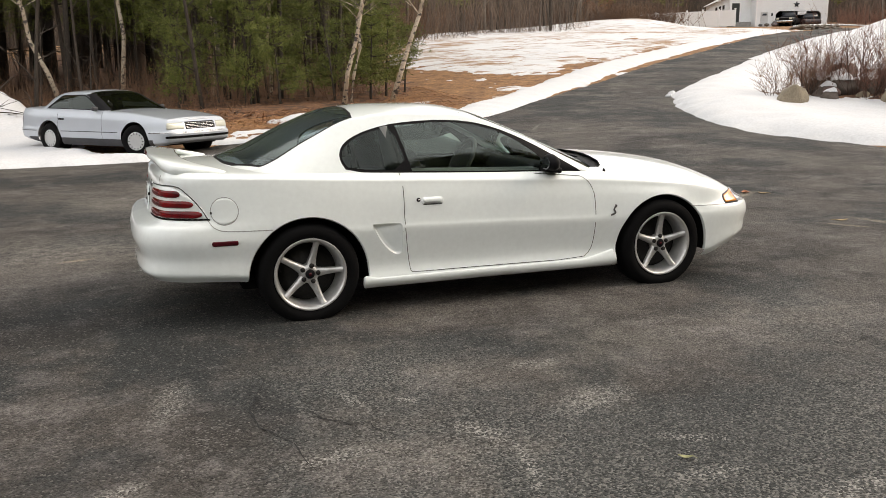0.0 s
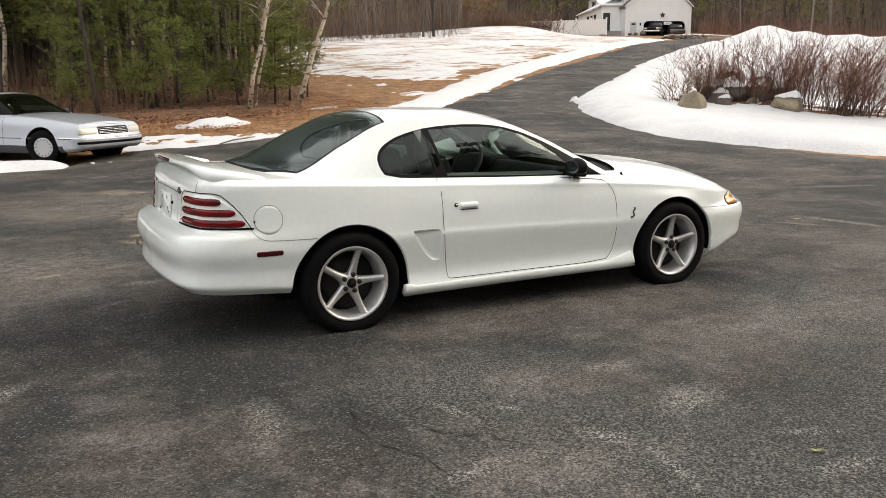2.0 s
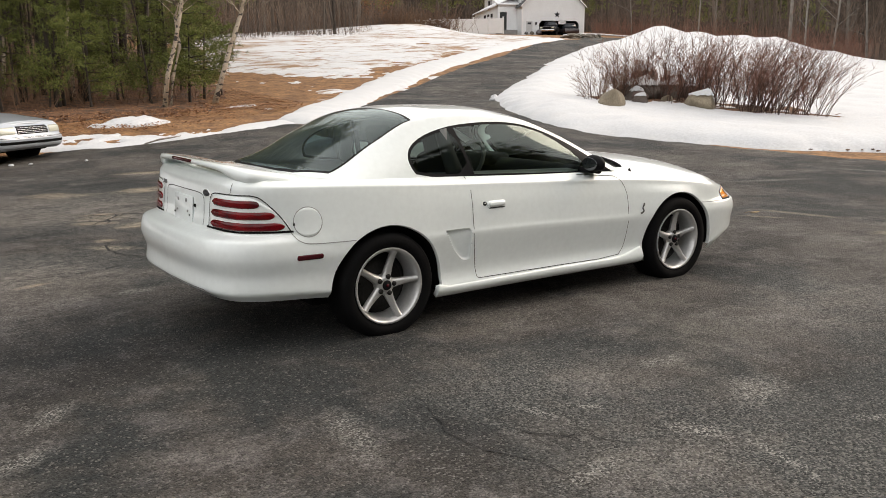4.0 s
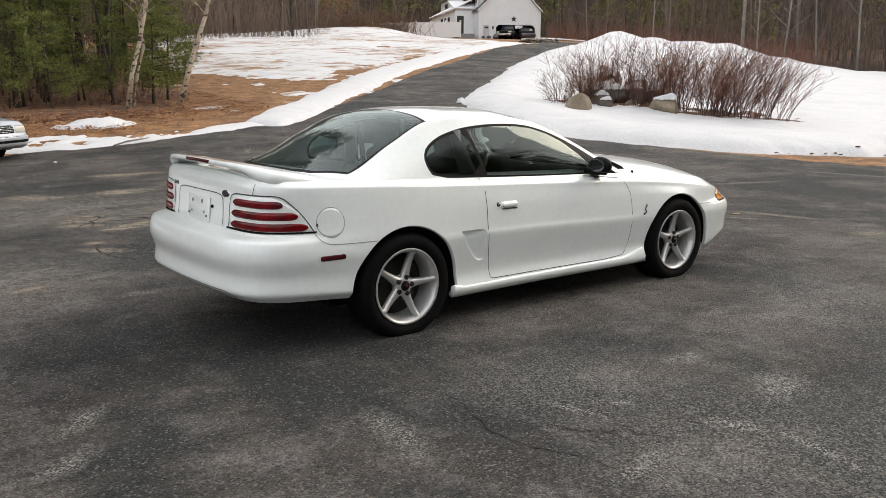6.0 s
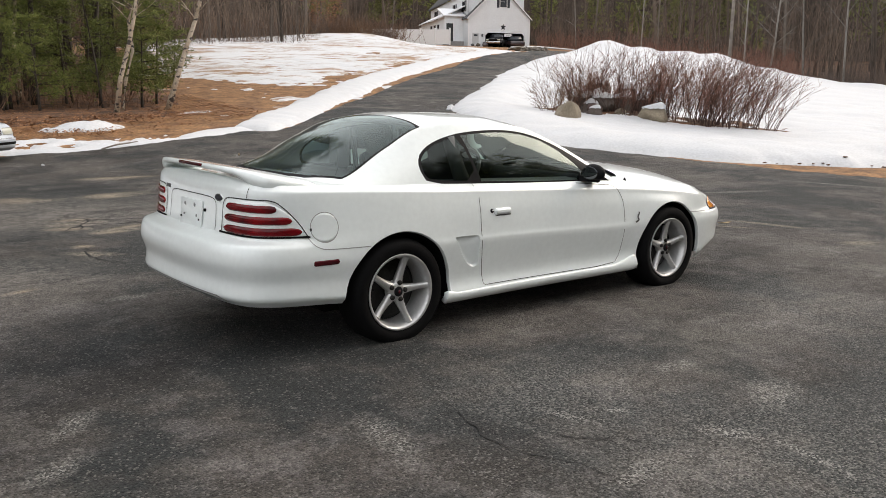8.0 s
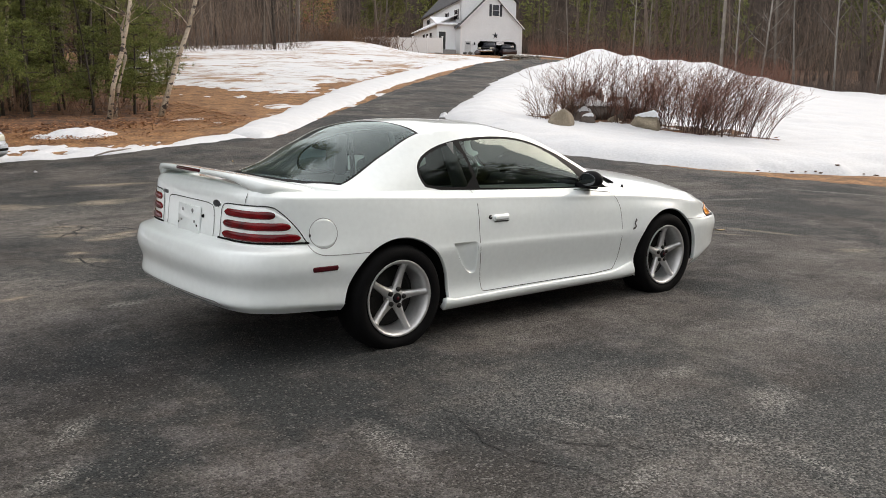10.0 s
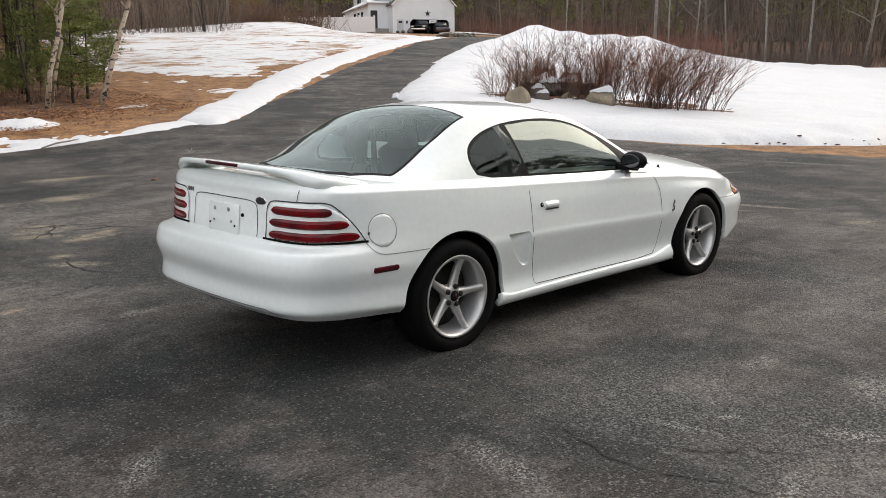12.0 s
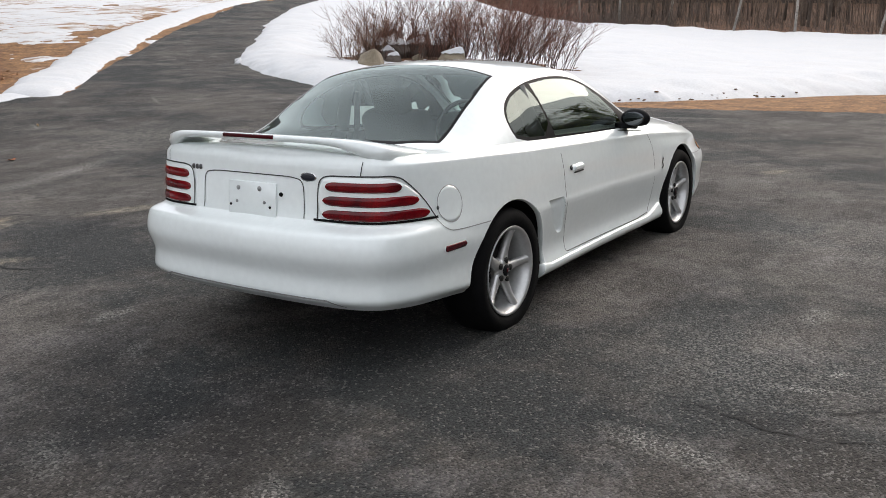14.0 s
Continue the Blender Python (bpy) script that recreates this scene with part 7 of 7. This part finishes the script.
# more trunks deeper in the far wood
trnd = random.Random(77)
deep = []
for _ in range(380):
    az = trnd.uniform(-12, 103)
    d = np.interp(az, [-12, 6, 24, 33, 42, 47, 52, 56, 60, 68, 76, 90, 103], [52, 52, 62, 78, 110, 130, 134, 120, 78, 60, 50, 46, 44]) + trnd.uniform(0, 45)
    x, y = -2.5 + d * math.cos(radians(az)), -5 + d * math.sin(radians(az))
    h, r0 = trnd.uniform(8, 16), trnd.uniform(0.03, 0.12)
    pts, rr = limb(trnd, (x, y, land_z(x, y) - 0.3), (trnd.gauss(0, 0.07), trnd.gauss(0, 0.07), 1), h, r0, 0.12, 6)
    deep.append(tube(pts, rr, 5, False))
    for _ in range(5):
        j = trnd.randint(1, 4)
        a = trnd.uniform(0, 6.28)
        b, rb = limb(trnd, pts[j], (math.cos(a), math.sin(a), trnd.uniform(0.3, 1.2)), h * 0.2, rr[j] * 0.4, 0.5, 4)
        deep.append(tube(b, rb, 3, False))
tagged(new("far_trunks", mesh_of("far_trunks", *join_tubes(deep), bark_grey)), "crowded grey trunks deep in the winter wood", "woods", kind="stuff")

# pale leaning trunks at the edge of the far wood
birch_grey = material("far_birch_bark", (0.33, 0.305, 0.275), 0.9, vary=0.35, scale=2, fine=12, bump=0.2, each=0.25)
leaning = [bare_tree(81 + k, 15, 0.085, birch_grey, "leaning_tree", "pale slender tree leaning out of the far wood", "leaning trees of the far wood", 0.3, 14) for k in range(3)]
for k, (az, d, turn) in enumerate(((24.5, 60, 0), (21.5, 60, 70), (31.0, 72, 140), (26.8, 63, 200), (29.0, 67, 20), (32.4, 73, 300), (38.6, 92, 110), (42.6, 106, 30), (18.0, 52, 160), (14.5, 50, 330), (10.0, 49, 90), (6.0, 49, 220))):
    x, y = -2.5 + d * math.cos(radians(az)), -5 + d * math.sin(radians(az))
    m = pose(x, y, land_z(x, y), 0, 0, turn)
    if k < 3:
        leaning[k].matrix_world = m
    else:
        c = copy_thing(leaning[k % 3], m)
        c.scale = (0.9, 0.9, 0.8 + 0.1 * (k % 4))

# oak that keeps its brown leaves
oak = bare_tree(71, 5.5, 0.10, bark_grey, "oak_tree", "young oak that has kept its rusty leaves", "", 0.05, 26)
ov, of = [], []
orn = random.Random(3)
for _ in range(1500):
    a, h = orn.uniform(0, 6.28), orn.uniform(1.2, 5.2)
    rr = 1.7 * math.sin(math.pi * min(1, (h - 0.6) / 5)) * orn.uniform(0.2, 1) ** 0.5
    c = Vector((rr * math.cos(a), rr * math.sin(a), h))
    d = Vector((orn.gauss(0, 1), orn.gauss(0, 1), orn.gauss(-0.4, 0.6))).normalized() * 0.16
    w = d.orthogonal().normalized() * 0.06
    o = len(ov)
    ov += [c, c + d * 0.5 + w, c + d, c + d * 0.5 - w]
    of.append((o, o + 1, o + 2, o + 3))
part("crown", mesh_of("oak_crown", ov, of, oak_leaves, smooth=False), None, oak)
oak.matrix_world = pose(*on_land(46.5, 76.0)) @ Matrix.Diagonal((1.3, 1.3, 1.2, 1))


# ---- brush, shrubs and boulders ----
def stems(rnd, spots, low, high, r0, lean, sides=3, forks=2, drift=(0.0, 0.0), apart=False):
    made, side = [], []
    for x, y, k in spots:
        h = rnd.uniform(low, high) * k
        d = Vector((rnd.gauss(drift[0], lean), rnd.gauss(drift[1], lean), 1))
        pts, rr = limb(rnd, (x, y, land_z(x, y) - 0.05), d, h, r0 * rnd.uniform(0.7, 1.2), 0.42, 6)
        rr = [max(q, r0 * 0.22) for q in rr]
        made.append(tube(pts, rr, sides, False))
        for _ in range(forks):
            j = rnd.randint(1, 3)
            b, rb = limb(rnd, pts[j], (pts[j + 1] - pts[j]).normalized() + Vector((rnd.gauss(0, 0.45), rnd.gauss(0, 0.45), 0.2)), h * rnd.uniform(0.25, 0.55), rr[j] * 0.6, 0.3, 4)
            (side if apart else made).append(tube(b, [max(q, r0 * 0.2) for q in rb], sides, False))
    return (join_tubes(made), join_tubes(side)) if apart else join_tubes(made)


srnd = random.Random(21)


def shrub(label, line, tufts, low, high, lean, mat):
    """A leafless shrub: tufts of stems along a line in plan, each fanning out and bowing over, with branches and fine twigs."""
    (ax, ay), (bx, by) = line
    main, boughs, twigs = [], [], []
    for k in range(tufts):
        t = (k + srnd.random()) / tufts
        cx, cy = ax + (bx - ax) * t + srnd.gauss(0, 0.28), ay + (by - ay) * t + srnd.gauss(0, 0.28)
        size = srnd.uniform(0.75, 1.1)
        for _ in range(srnd.randint(6, 11)):
            az, tilt = srnd.uniform(0, 2 * math.pi), 0.75 * srnd.random() ** 0.8
            out = Vector((math.cos(az) * tilt + lean[0], math.sin(az) * tilt + lean[1], 0))
            x, y = cx + 0.13 * math.cos(az) + srnd.gauss(0, 0.07), cy + 0.13 * math.sin(az) + srnd.gauss(0, 0.07)
            h = srnd.uniform(low, high) * size * (1.08 - 0.25 * tilt)
            p, pts, n = Vector((x, y, land_z(x, y) + 0.05)), [], 8
            wander = Vector((srnd.gauss(0, 0.22), srnd.gauss(0, 0.22), 0))
            for i in range(n):
                pts.append(p.copy())
                u = i / (n - 1)
                d = Vector((0, 0, 1)) + out * (0.35 + 0.9 * u) + wander * math.sin(5 * u + az) + Vector((srnd.gauss(0, 0.10), srnd.gauss(0, 0.10), 0))
                p = p + d.normalized() * h / (n - 1)
            r0 = srnd.uniform(0.006, 0.012)
            main.append(tube(pts, [max(r0 * (1 - 0.75 * i / (n - 1)), 0.0028) for i in range(n)], 4, False))
            for _ in range(srnd.randint(5, 9)):
                j = srnd.randint(2, n - 2)
                way = (pts[j + 1] - pts[j]).normalized() + Vector((srnd.gauss(0, 0.55), srnd.gauss(0, 0.55), srnd.uniform(-0.1, 0.35)))
                b, rb = limb(srnd, pts[j], way, h * srnd.uniform(0.18, 0.42), 0.0042, 0.6, 4)
                boughs.append(tube(b, [max(q, 0.0024) for q in rb], 3, False))
                for _ in range(4):
                    q = srnd.randint(1, 3)
                    way = (b[q] - b[q - 1]).normalized() + Vector((srnd.gauss(0, 0.7), srnd.gauss(0, 0.7), srnd.uniform(-0.1, 0.5)))
                    c, rc = limb(srnd, b[q], way, srnd.uniform(0.12, 0.36), 0.0026, 0.7, 3)
                    twigs.append(tube(c, [0.0026, 0.0022, 0.0015], 3, False))
    s = thing("shrub", label, "shrub", group="shrubs of the snow bed")
    tagged(part("stem_thicket", mesh_of("shrub_stems", *join_tubes(main), twig_dark), None, s), kind="stuff")
    tagged(part("branch_thicket", mesh_of("shrub_branches", *join_tubes(boughs), twig_brown if mat is twig_brown else twig_mid), None, s), kind="stuff")
    tagged(part("twig_thicket", mesh_of("shrub_twigs", *join_tubes(twigs), mat), None, s), kind="stuff")


shrub("sparse brown leafless shrub among boulders in the snow", ((15.5, 13.0), (16.1, 12.7)), 5, 0.7, 1.5, (-0.10, 0.05), twig_brown)
shrub("wiry brown leafless shrub over dark rocks", ((16.1, 13.0), (17.1, 12.4)), 5, 1.0, 2.0, (-0.04, 0.02), twig_red)
shrub("tall reddish leafless shrub above the boulders", ((17.1, 12.4), (17.8, 11.2)), 9, 1.0, 2.3, (0.02, -0.04), twig_red)
shrub("dense thicket of reddish upright stems in the snow", ((17.5, 11.0), (17.9, 9.5)), 14, 1.2, 2.4, (0.06, -0.12), twig_red)
shrub("thicket of reddish stems bowing over the snow", ((17.5, 9.5), (17.9, 7.9)), 15, 1.1, 2.2, (0.14, -0.46), twig_red)

# dead leaves and twigs caught under the shrubs
BED = [(15.4, 12.9), (16.6, 12.4), (17.0, 11.4), (17.2, 10.2), (17.3, 8.6), (17.6, 7.75), (18.3, 7.5), (19.5, 7.7), (19.2, 9.0), (18.9, 10.8), (18.2, 12.4), (16.5, 13.8)]
bed = sheet("litter_bed", np.arange(14.5, 22.6, 0.12), np.arange(7.3, 15, 0.12), lambda x, y: np.clip(right_snow(x, y) + 0.03 * (np.clip(inside_by(x, y, BED), -1, 0.35) * 2 + 4.2 * (field_noise(x, y, 0.4) - 0.56)), right_snow(x, y) - 0.08, right_snow(x, y) + 0.012), wood_litter)
tagged(bed, "brown leaf litter showing through snow under shrubs", "litter", kind="structure")

stone_tan = material("tan_boulder", (0.30, 0.25, 0.18), 0.9, vary=0.25, scale=2.5, fine=22, bump=0.5, tint=(0.20, 0.165, 0.12))
stone_brown = material("brown_boulder", (0.12, 0.095, 0.08), 0.9, vary=0.3, scale=2.5, fine=22, bump=0.5)


stone_maroon = material("maroon_boulder", (0.155, 0.10, 0.085), 0.9, vary=0.35, scale=2.5, fine=22, bump=0.6, tint=(0.075, 0.055, 0.05))


def rock(seed, x, y, sx, sy, sz, turn, mat, label, cap=False, lift=0.0):
    z = land_z(x, y) + 0.15 + lift
    r = tagged(new("boulder", boulder_mesh("boulder", seed, mat, 4)), label, "boulder", "boulders of the snow bed")
    r.matrix_world = pose(x, y, z + sz * 0.28, 0, 0, turn) @ Matrix.Diagonal((sx, sy, sz, 1))
    if cap:
        b = boulder(seed, detail=4)
        bmesh.ops.delete(b, geom=[v for v in b.verts if v.co.z < 0.16], context="VERTS")
        for v in b.verts:
            v.co.z = v.co.z * 1.05 + 0.05
            v.co.x *= 1.02
            v.co.y *= 1.02
        part("snow_cap", b, snow, r, "cap of snow")


rock(1, 14.62, 11.38, 0.92, 0.75, 0.72, 20, stone_tan, "tan boulder with a split face in the snow")
rock(2, 17.05, 10.38, 1.15, 0.85, 0.72, 70, stone_tan, "tan boulder capped with snow", True)
rock(3, 16.7, 12.4, 0.95, 0.7, 0.6, 10, stone_brown, "dark boulder half buried in snow", True)
rock(4, 17.2, 12.75, 1.1, 0.8, 0.95, 130, stone_brown, "dark brown boulder under the shrub", True)
rock(5, 17.9, 12.2, 1.2, 0.8, 0.9, 45, stone_brown, "dark slab of rock under the shrub", True)
rock(6, 15.75, 12.5, 0.55, 0.45, 0.5, 80, stone_brown, "small brown boulder behind a paler one")
rock(7, 18.3, 12.2, 0.9, 0.7, 0.6, 15, stone_brown, "brown rock among the stems", True)
rock(8, 17.2, 11.7, 0.5, 0.4, 0.35, 15, stone_tan, "small stone beside the capped boulder")
rock(10, 16.75, 12.8, 0.9, 0.6, 0.85, 60, stone_brown, "dark jagged rock among wiry stems", True)
rock(11, 16.35, 11.95, 0.55, 0.4, 0.45, 100, stone_brown, "small dark rock with a little snow", True)
rock(13, 17.6, 12.9, 1.1, 0.8, 0.9, 20, stone_maroon, "maroon rock heaped with others under the shrub", True, 0.35)
rock(14, 18.2, 12.3, 1.0, 0.75, 0.8, 75, stone_maroon, "tilted maroon rock with snow on its top", True, 0.3)
rock(15, 17.1, 12.4, 0.95, 0.7, 0.7, 120, stone_brown, "dark rock at the foot of the heap", True, 0.1)
rock(16, 18.4, 11.8, 0.9, 0.7, 0.65, 10, stone_maroon, "low maroon rock beside the thicket", True, 0.1)
rock(17, 16.6, 12.2, 0.6, 0.5, 0.45, 200, stone_maroon, "small maroon stone in the snow", False, 0.05)
rock(12, 18.0, 13.1, 1.0, 0.7, 0.9, 30, stone_brown, "dark upright rock behind the shrubs")

# brush along the foot of the far wood
bspots = []
for _ in range(2600):
    az = srnd.uniform(2, 72)
    d = np.interp(az, [0, 6, 24, 33, 42, 47, 52, 56, 60, 68, 72], [48, 49, 58, 74, 102, 124, 128, 112, 72, 56, 52]) + srnd.uniform(-2, 6)
    bspots.append((-2.5 + d * math.cos(radians(az)), -5 + d * math.sin(radians(az)), 1.0))
for _ in range(1300):
    az = srnd.uniform(21, 36)
    d = np.interp(az, [-4, 6, 24, 33], [47, 48, 58, 73]) + srnd.uniform(-0.5, 5)
    bspots.append((-2.5 + d * math.cos(radians(az)), -5 + d * math.sin(radians(az)), 0.6))
tagged(new("brushwood", mesh_of("brushwood", *stems(srnd, bspots, 0.7, 3.0, 0.008, 0.45, 3, 4), brush_brown)), "reddish leafless brush at the foot of the wood", "brush", kind="stuff")
rspots = []
for _ in range(1900):
    az = srnd.uniform(29, 45)
    d = np.interp(az, [24, 33, 45], [58, 73, 112]) + srnd.uniform(-1, 5)
    rspots.append((-2.5 + d * math.cos(radians(az)), -5 + d * math.sin(radians(az)), 1.0))
tagged(new("red_brushwood", mesh_of("red_brushwood", *stems(srnd, rspots, 1.2, 3.0, 0.009, 0.4, 3, 4), twig_red)), "reddish leafless brush along the far wood", "brush", kind="stuff")
uspots = []
for _ in range(1500):
    x = srnd.uniform(-16, 7)
    uspots.append((x, srnd.uniform(0, 7) + np.interp(x, [-16, -4, 2, 7], [22, 20.5, 18.8, 20.2]), 1.0))
under = tagged(new("undergrowth", mesh_of("undergrowth", *stems(srnd, uspots, 0.4, 1.7, 0.009, 0.4, 3, 3), twig_brown)), "dry twigs and undergrowth in the pine wood", "undergrowth", kind="stuff")

# brush at the head of the lawn, under the wood
hspots = []
for _ in range(4600):
    t = srnd.random()
    x, y = np.interp(t, [0, 0.15, 0.4, 0.7, 0.85, 1.0], [16, 19.5, 27, 36, 45, 53]), np.interp(t, [0, 0.15, 0.4, 0.7, 0.85, 1.0], [47, 56, 70.5, 76.5, 74.5, 70])
    hspots.append((x + srnd.gauss(-0.8, 1.0), y + abs(srnd.gauss(0, 2.2)) - 1.0, srnd.uniform(0.6, 1.0)))
tagged(new("lawn_brush", mesh_of("lawn_brush", *stems(srnd, hspots, 1.3, 3.4, 0.022, 0.45, 3, 5), lawn_twig)), "tan and brown leafless brush at the head of the lawn", "brush", kind="stuff")
# thin saplings that veil the far wood
vspots = []
for _ in range(1500):
    az = srnd.uniform(-6, 100)
    d = np.interp(az, [-12, 6, 24, 33, 42, 47, 52, 56, 60, 68, 76, 90, 103], [49, 49, 59, 75, 106, 126, 130, 116, 75, 57, 47, 43, 41]) + srnd.uniform(0, 14)
    vspots.append((-2.5 + d * math.cos(radians(az)), -5 + d * math.sin(radians(az)), 1.0))
tagged(new("sapling_veil", mesh_of("sapling_veil", *stems(srnd, vspots, 3.5, 9.0, 0.022, 0.14, 3, 7), veil_twig)), "thin grey-brown saplings before the far wood", "woods", kind="stuff")

# fallen leaves
lv, lf = [], []
for _ in range(34000):
    x = srnd.uniform(-6, 8.8)
    y = np.interp(x, [-6, 0, 5, 8, 10.5], [18.6, 14.8, 14.2, 16.4, 19]) + abs(srnd.gauss(0, 4.2)) + (0.5 if x > 4 else 0)
    if srnd.random() > 1.7 * float(field_noise(x, y, 1.1, 3)) - 0.25:
        continue
    c = Vector((x, y, land_z(x, y) + srnd.uniform(0.0, 0.045)))
    a, s = srnd.uniform(0, 6.28), srnd.uniform(0.018, 0.042)
    d = Vector((math.cos(a), math.sin(a), srnd.gauss(0.05, 0.22))) * s
    w = Vector((-math.sin(a), math.cos(a), srnd.gauss(0, 0.22))) * s * 0.6
    o = len(lv)
    lv += [c - d, c + w, c + d, c - w]
    lf.append((o, o + 1, o + 2, o + 3))
tagged(new("fallen_leaves", mesh_of("fallen_leaves", lv, lf, litter_leaves, smooth=False)), "brown and tan fallen leaves on the slope", "leaves", kind="stuff")

# dead branches on the snow heap
for k in range(38):
    x, y = srnd.uniform(-6.4, -2.4), srnd.uniform(18.0, 20.3)
    p, rr = limb(srnd, (x, y, land_z(x, y) + max(0.0, float(yard_snow(x, y))) + 0.02), (srnd.uniform(-1, 1), srnd.uniform(-0.4, 0.4), srnd.uniform(0.0, 0.4)), srnd.uniform(0.5, 1.5), srnd.uniform(0.008, 0.026), 0.5, 6)
    tagged(new("fallen_branch", mesh_of("fallen_branch", *tube(p, rr, 6), bark_dark)), "dead branch lying on the snow heap", "branch", "branches on the snow heap")

# utility pole beyond the field
pole = thing("utility_pole", "pale weathered utility pole beyond the snow field", "pole")
px_, py_ = -2.5 + 70 * math.cos(radians(33.3)), -5 + 70 * math.sin(radians(33.3))
part("shaft", mesh_of("pole_shaft", *tube([(px_, py_, land_z(px_, py_) - 0.5), (px_, py_, land_z(px_, py_) + 11)], [0.13, 0.10], 10), bark_pale), None, pole)
part("crossarm", boxed((2.0, 0.12, 0.12), (px_, py_, land_z(px_, py_) + 10.2), 0.01, (0, 0, 120)), bark_pale, pole)

# the distance: dim wooded hills all round
far_wood = material("far_wood", (0.100, 0.082, 0.070), 1.0, vary=0.35, scale=0.12, fine=0.5, bump=0.0, tint=(0.065, 0.054, 0.046), spec=0.0)
n = 96
bv, bf = [], []
for i in range(n):
    t = 2 * math.pi * i / n
    front = max(0.0, math.cos(t - radians(45)))
    d = 105 + 55 * front
    for z in (-3.0, (13.0 if front == 0 else 13 + 22 * front) + 2.5 * math.sin(9 * t) + 1.5 * math.sin(23 * t)):
        bv.append((d * math.cos(t), d * math.sin(t), z))
for i in range(n):
    j = (i + 1) % n
    bf.append((2 * i, 2 * i + 1, 2 * j + 1, 2 * j))
tagged(new("backdrop", mesh_of("backdrop", bv, bf, far_wood)), "dim brown wooded hills in the distance", "backdrop", kind="structure")


# ---- small things lying on the asphalt ----
leaf_green = material("faded_green_leaf", (0.34, 0.34, 0.17), 0.8, vary=0.3, scale=30, fine=120, bump=0.1)
leaf_rust = material("rusty_leaf", (0.42, 0.16, 0.08), 0.8, vary=0.3, scale=30, fine=120, bump=0.1)
leaf_straw = material("straw_leaf", (0.48, 0.34, 0.18), 0.8, vary=0.3, scale=30, fine=120, bump=0.1)


def curled_leaf(length, wide, curl, lobes=0.0):
    """A dry leaf: a pointed blade bent along its midrib, with a stalk."""
    verts, faces, n = [], [], 9
    for i in range(n + 1):
        t = i / n
        half = wide / 2 * math.sin(math.pi * t) ** 0.8 * (1 + lobes * math.sin(t * 22))
        for k in (-1, -0.5, 0, 0.5, 1):
            verts.append(((t - 0.5) * length, half * k, curl * length * ((t - 0.5) ** 2 + 0.5 * abs(k) ** 1.5 * 0.3) + 0.002))
    for i in range(n):
        for k in range(4):
            faces.append((5 * i + k, 5 * i + 5 + k, 5 * i + 6 + k, 5 * i + 1 + k))
    return verts, faces


def drop_leaf(x, y, length, wide, curl, turn, mat, label):
    leaf = thing("fallen_leaf", label, "leaf", group="leaves on the asphalt")
    v, f = curled_leaf(length, wide, curl, 0.12)
    part("blade", mesh_of("leaf_blade", v, f, mat), None, leaf)
    part("stalk", mesh_of("leaf_stalk", *tube([(-length / 2, 0, curl * length * 0.25 + 0.003), (-length * 0.75, 0.01, 0.006)], [0.0018, 0.001], 5), mat), None, leaf)
    leaf.matrix_world = pose(x, y, land_z(x, y) + 0.032, 0, 0, turn)


drop_leaf(0.95, -3.43, 0.06, 0.026, 0.5, 150, leaf_green, "faded green leaf lying on the asphalt")
drop_leaf(2.5, 7.8, 0.13, 0.08, 0.5, 20, leaf_rust, "curled rusty leaf lying on the asphalt")
drop_leaf(6.3, 2.8, 0.16, 0.10, 0.4, 60, leaf_rust, "rusty leaf on the asphalt beside the car")
drop_leaf(6.45, 2.65, 0.12, 0.08, 0.4, 130, leaf_straw, "straw-coloured leaf on the asphalt beside the car")
drop_leaf(4.4, 10.2, 0.2, 0.03, 0.5, 65, leaf_straw, "pale curled strip of bark on the drive")
drop_leaf(5.8, 0.72, 0.14, 0.06, 0.3, -20, leaf_straw, "straw-coloured leaf lying near the front wheel")
tagged(new("fallen_stick", mesh_of("fallen_stick", *tube([(2.55, 12.25, land_z(2.55, 12.25) + 0.06), (2.9, 12.5, land_z(2.9, 12.5) + 0.075), (3.2, 12.62, land_z(3.2, 12.62) + 0.07), (3.45, 12.8, land_z(3.45, 12.8) + 0.06)], [0.014, 0.018, 0.016, 0.008], 7), bark_pale)), "pale broken stick at the edge of the drive", "stick")
# clods of turf thrown up by the plough along the edge of the snow
for k in range(26):
    t = srnd.random()
    x, y = 12.7 + 6.0 * t + srnd.gauss(0, 0.15), 4.3 - 2.9 * t ** 0.75 + srnd.gauss(0, 0.2)
    clod = tagged(new("turf_clod", boulder_mesh("turf_clod", 60 + k, wood_litter, 2)), "dark clod of turf on the edge of the snow", "turf", "turf clods along the snow")
    w = srnd.uniform(0.025, 0.08)
    clod.matrix_world = pose(x, y, land_z(x, y) + max(0.0, float(right_snow(x, y))) + 0.01, 0, 0, 40 * k) @ Matrix.Diagonal((w * 1.6, w, w * 0.45, 1))
# last lumps of ploughed snow on the asphalt
for k, (x, y, sx, sz) in enumerate(((1.15, 11.05, 0.06, 0.05), (14.15, 15.75, 0.36, 0.2), (13.85, 15.45, 0.25, 0.15), (-0.02, 11.28, 0.13, 0.05), (0.28, 11.25, 0.09, 0.03))):
    lump = tagged(new("snow_lump", boulder_mesh("snow_lump", 40 + k, snow, 3)), "small lump of ploughed snow on the asphalt", "snow", "snow lumps on the asphalt")
    lump.matrix_world = pose(x, y, land_z(x, y) + 0.03 + sz * 0.25, 0, 0, 40 * k) @ Matrix.Diagonal((sx, sx * 0.7, sz, 1))
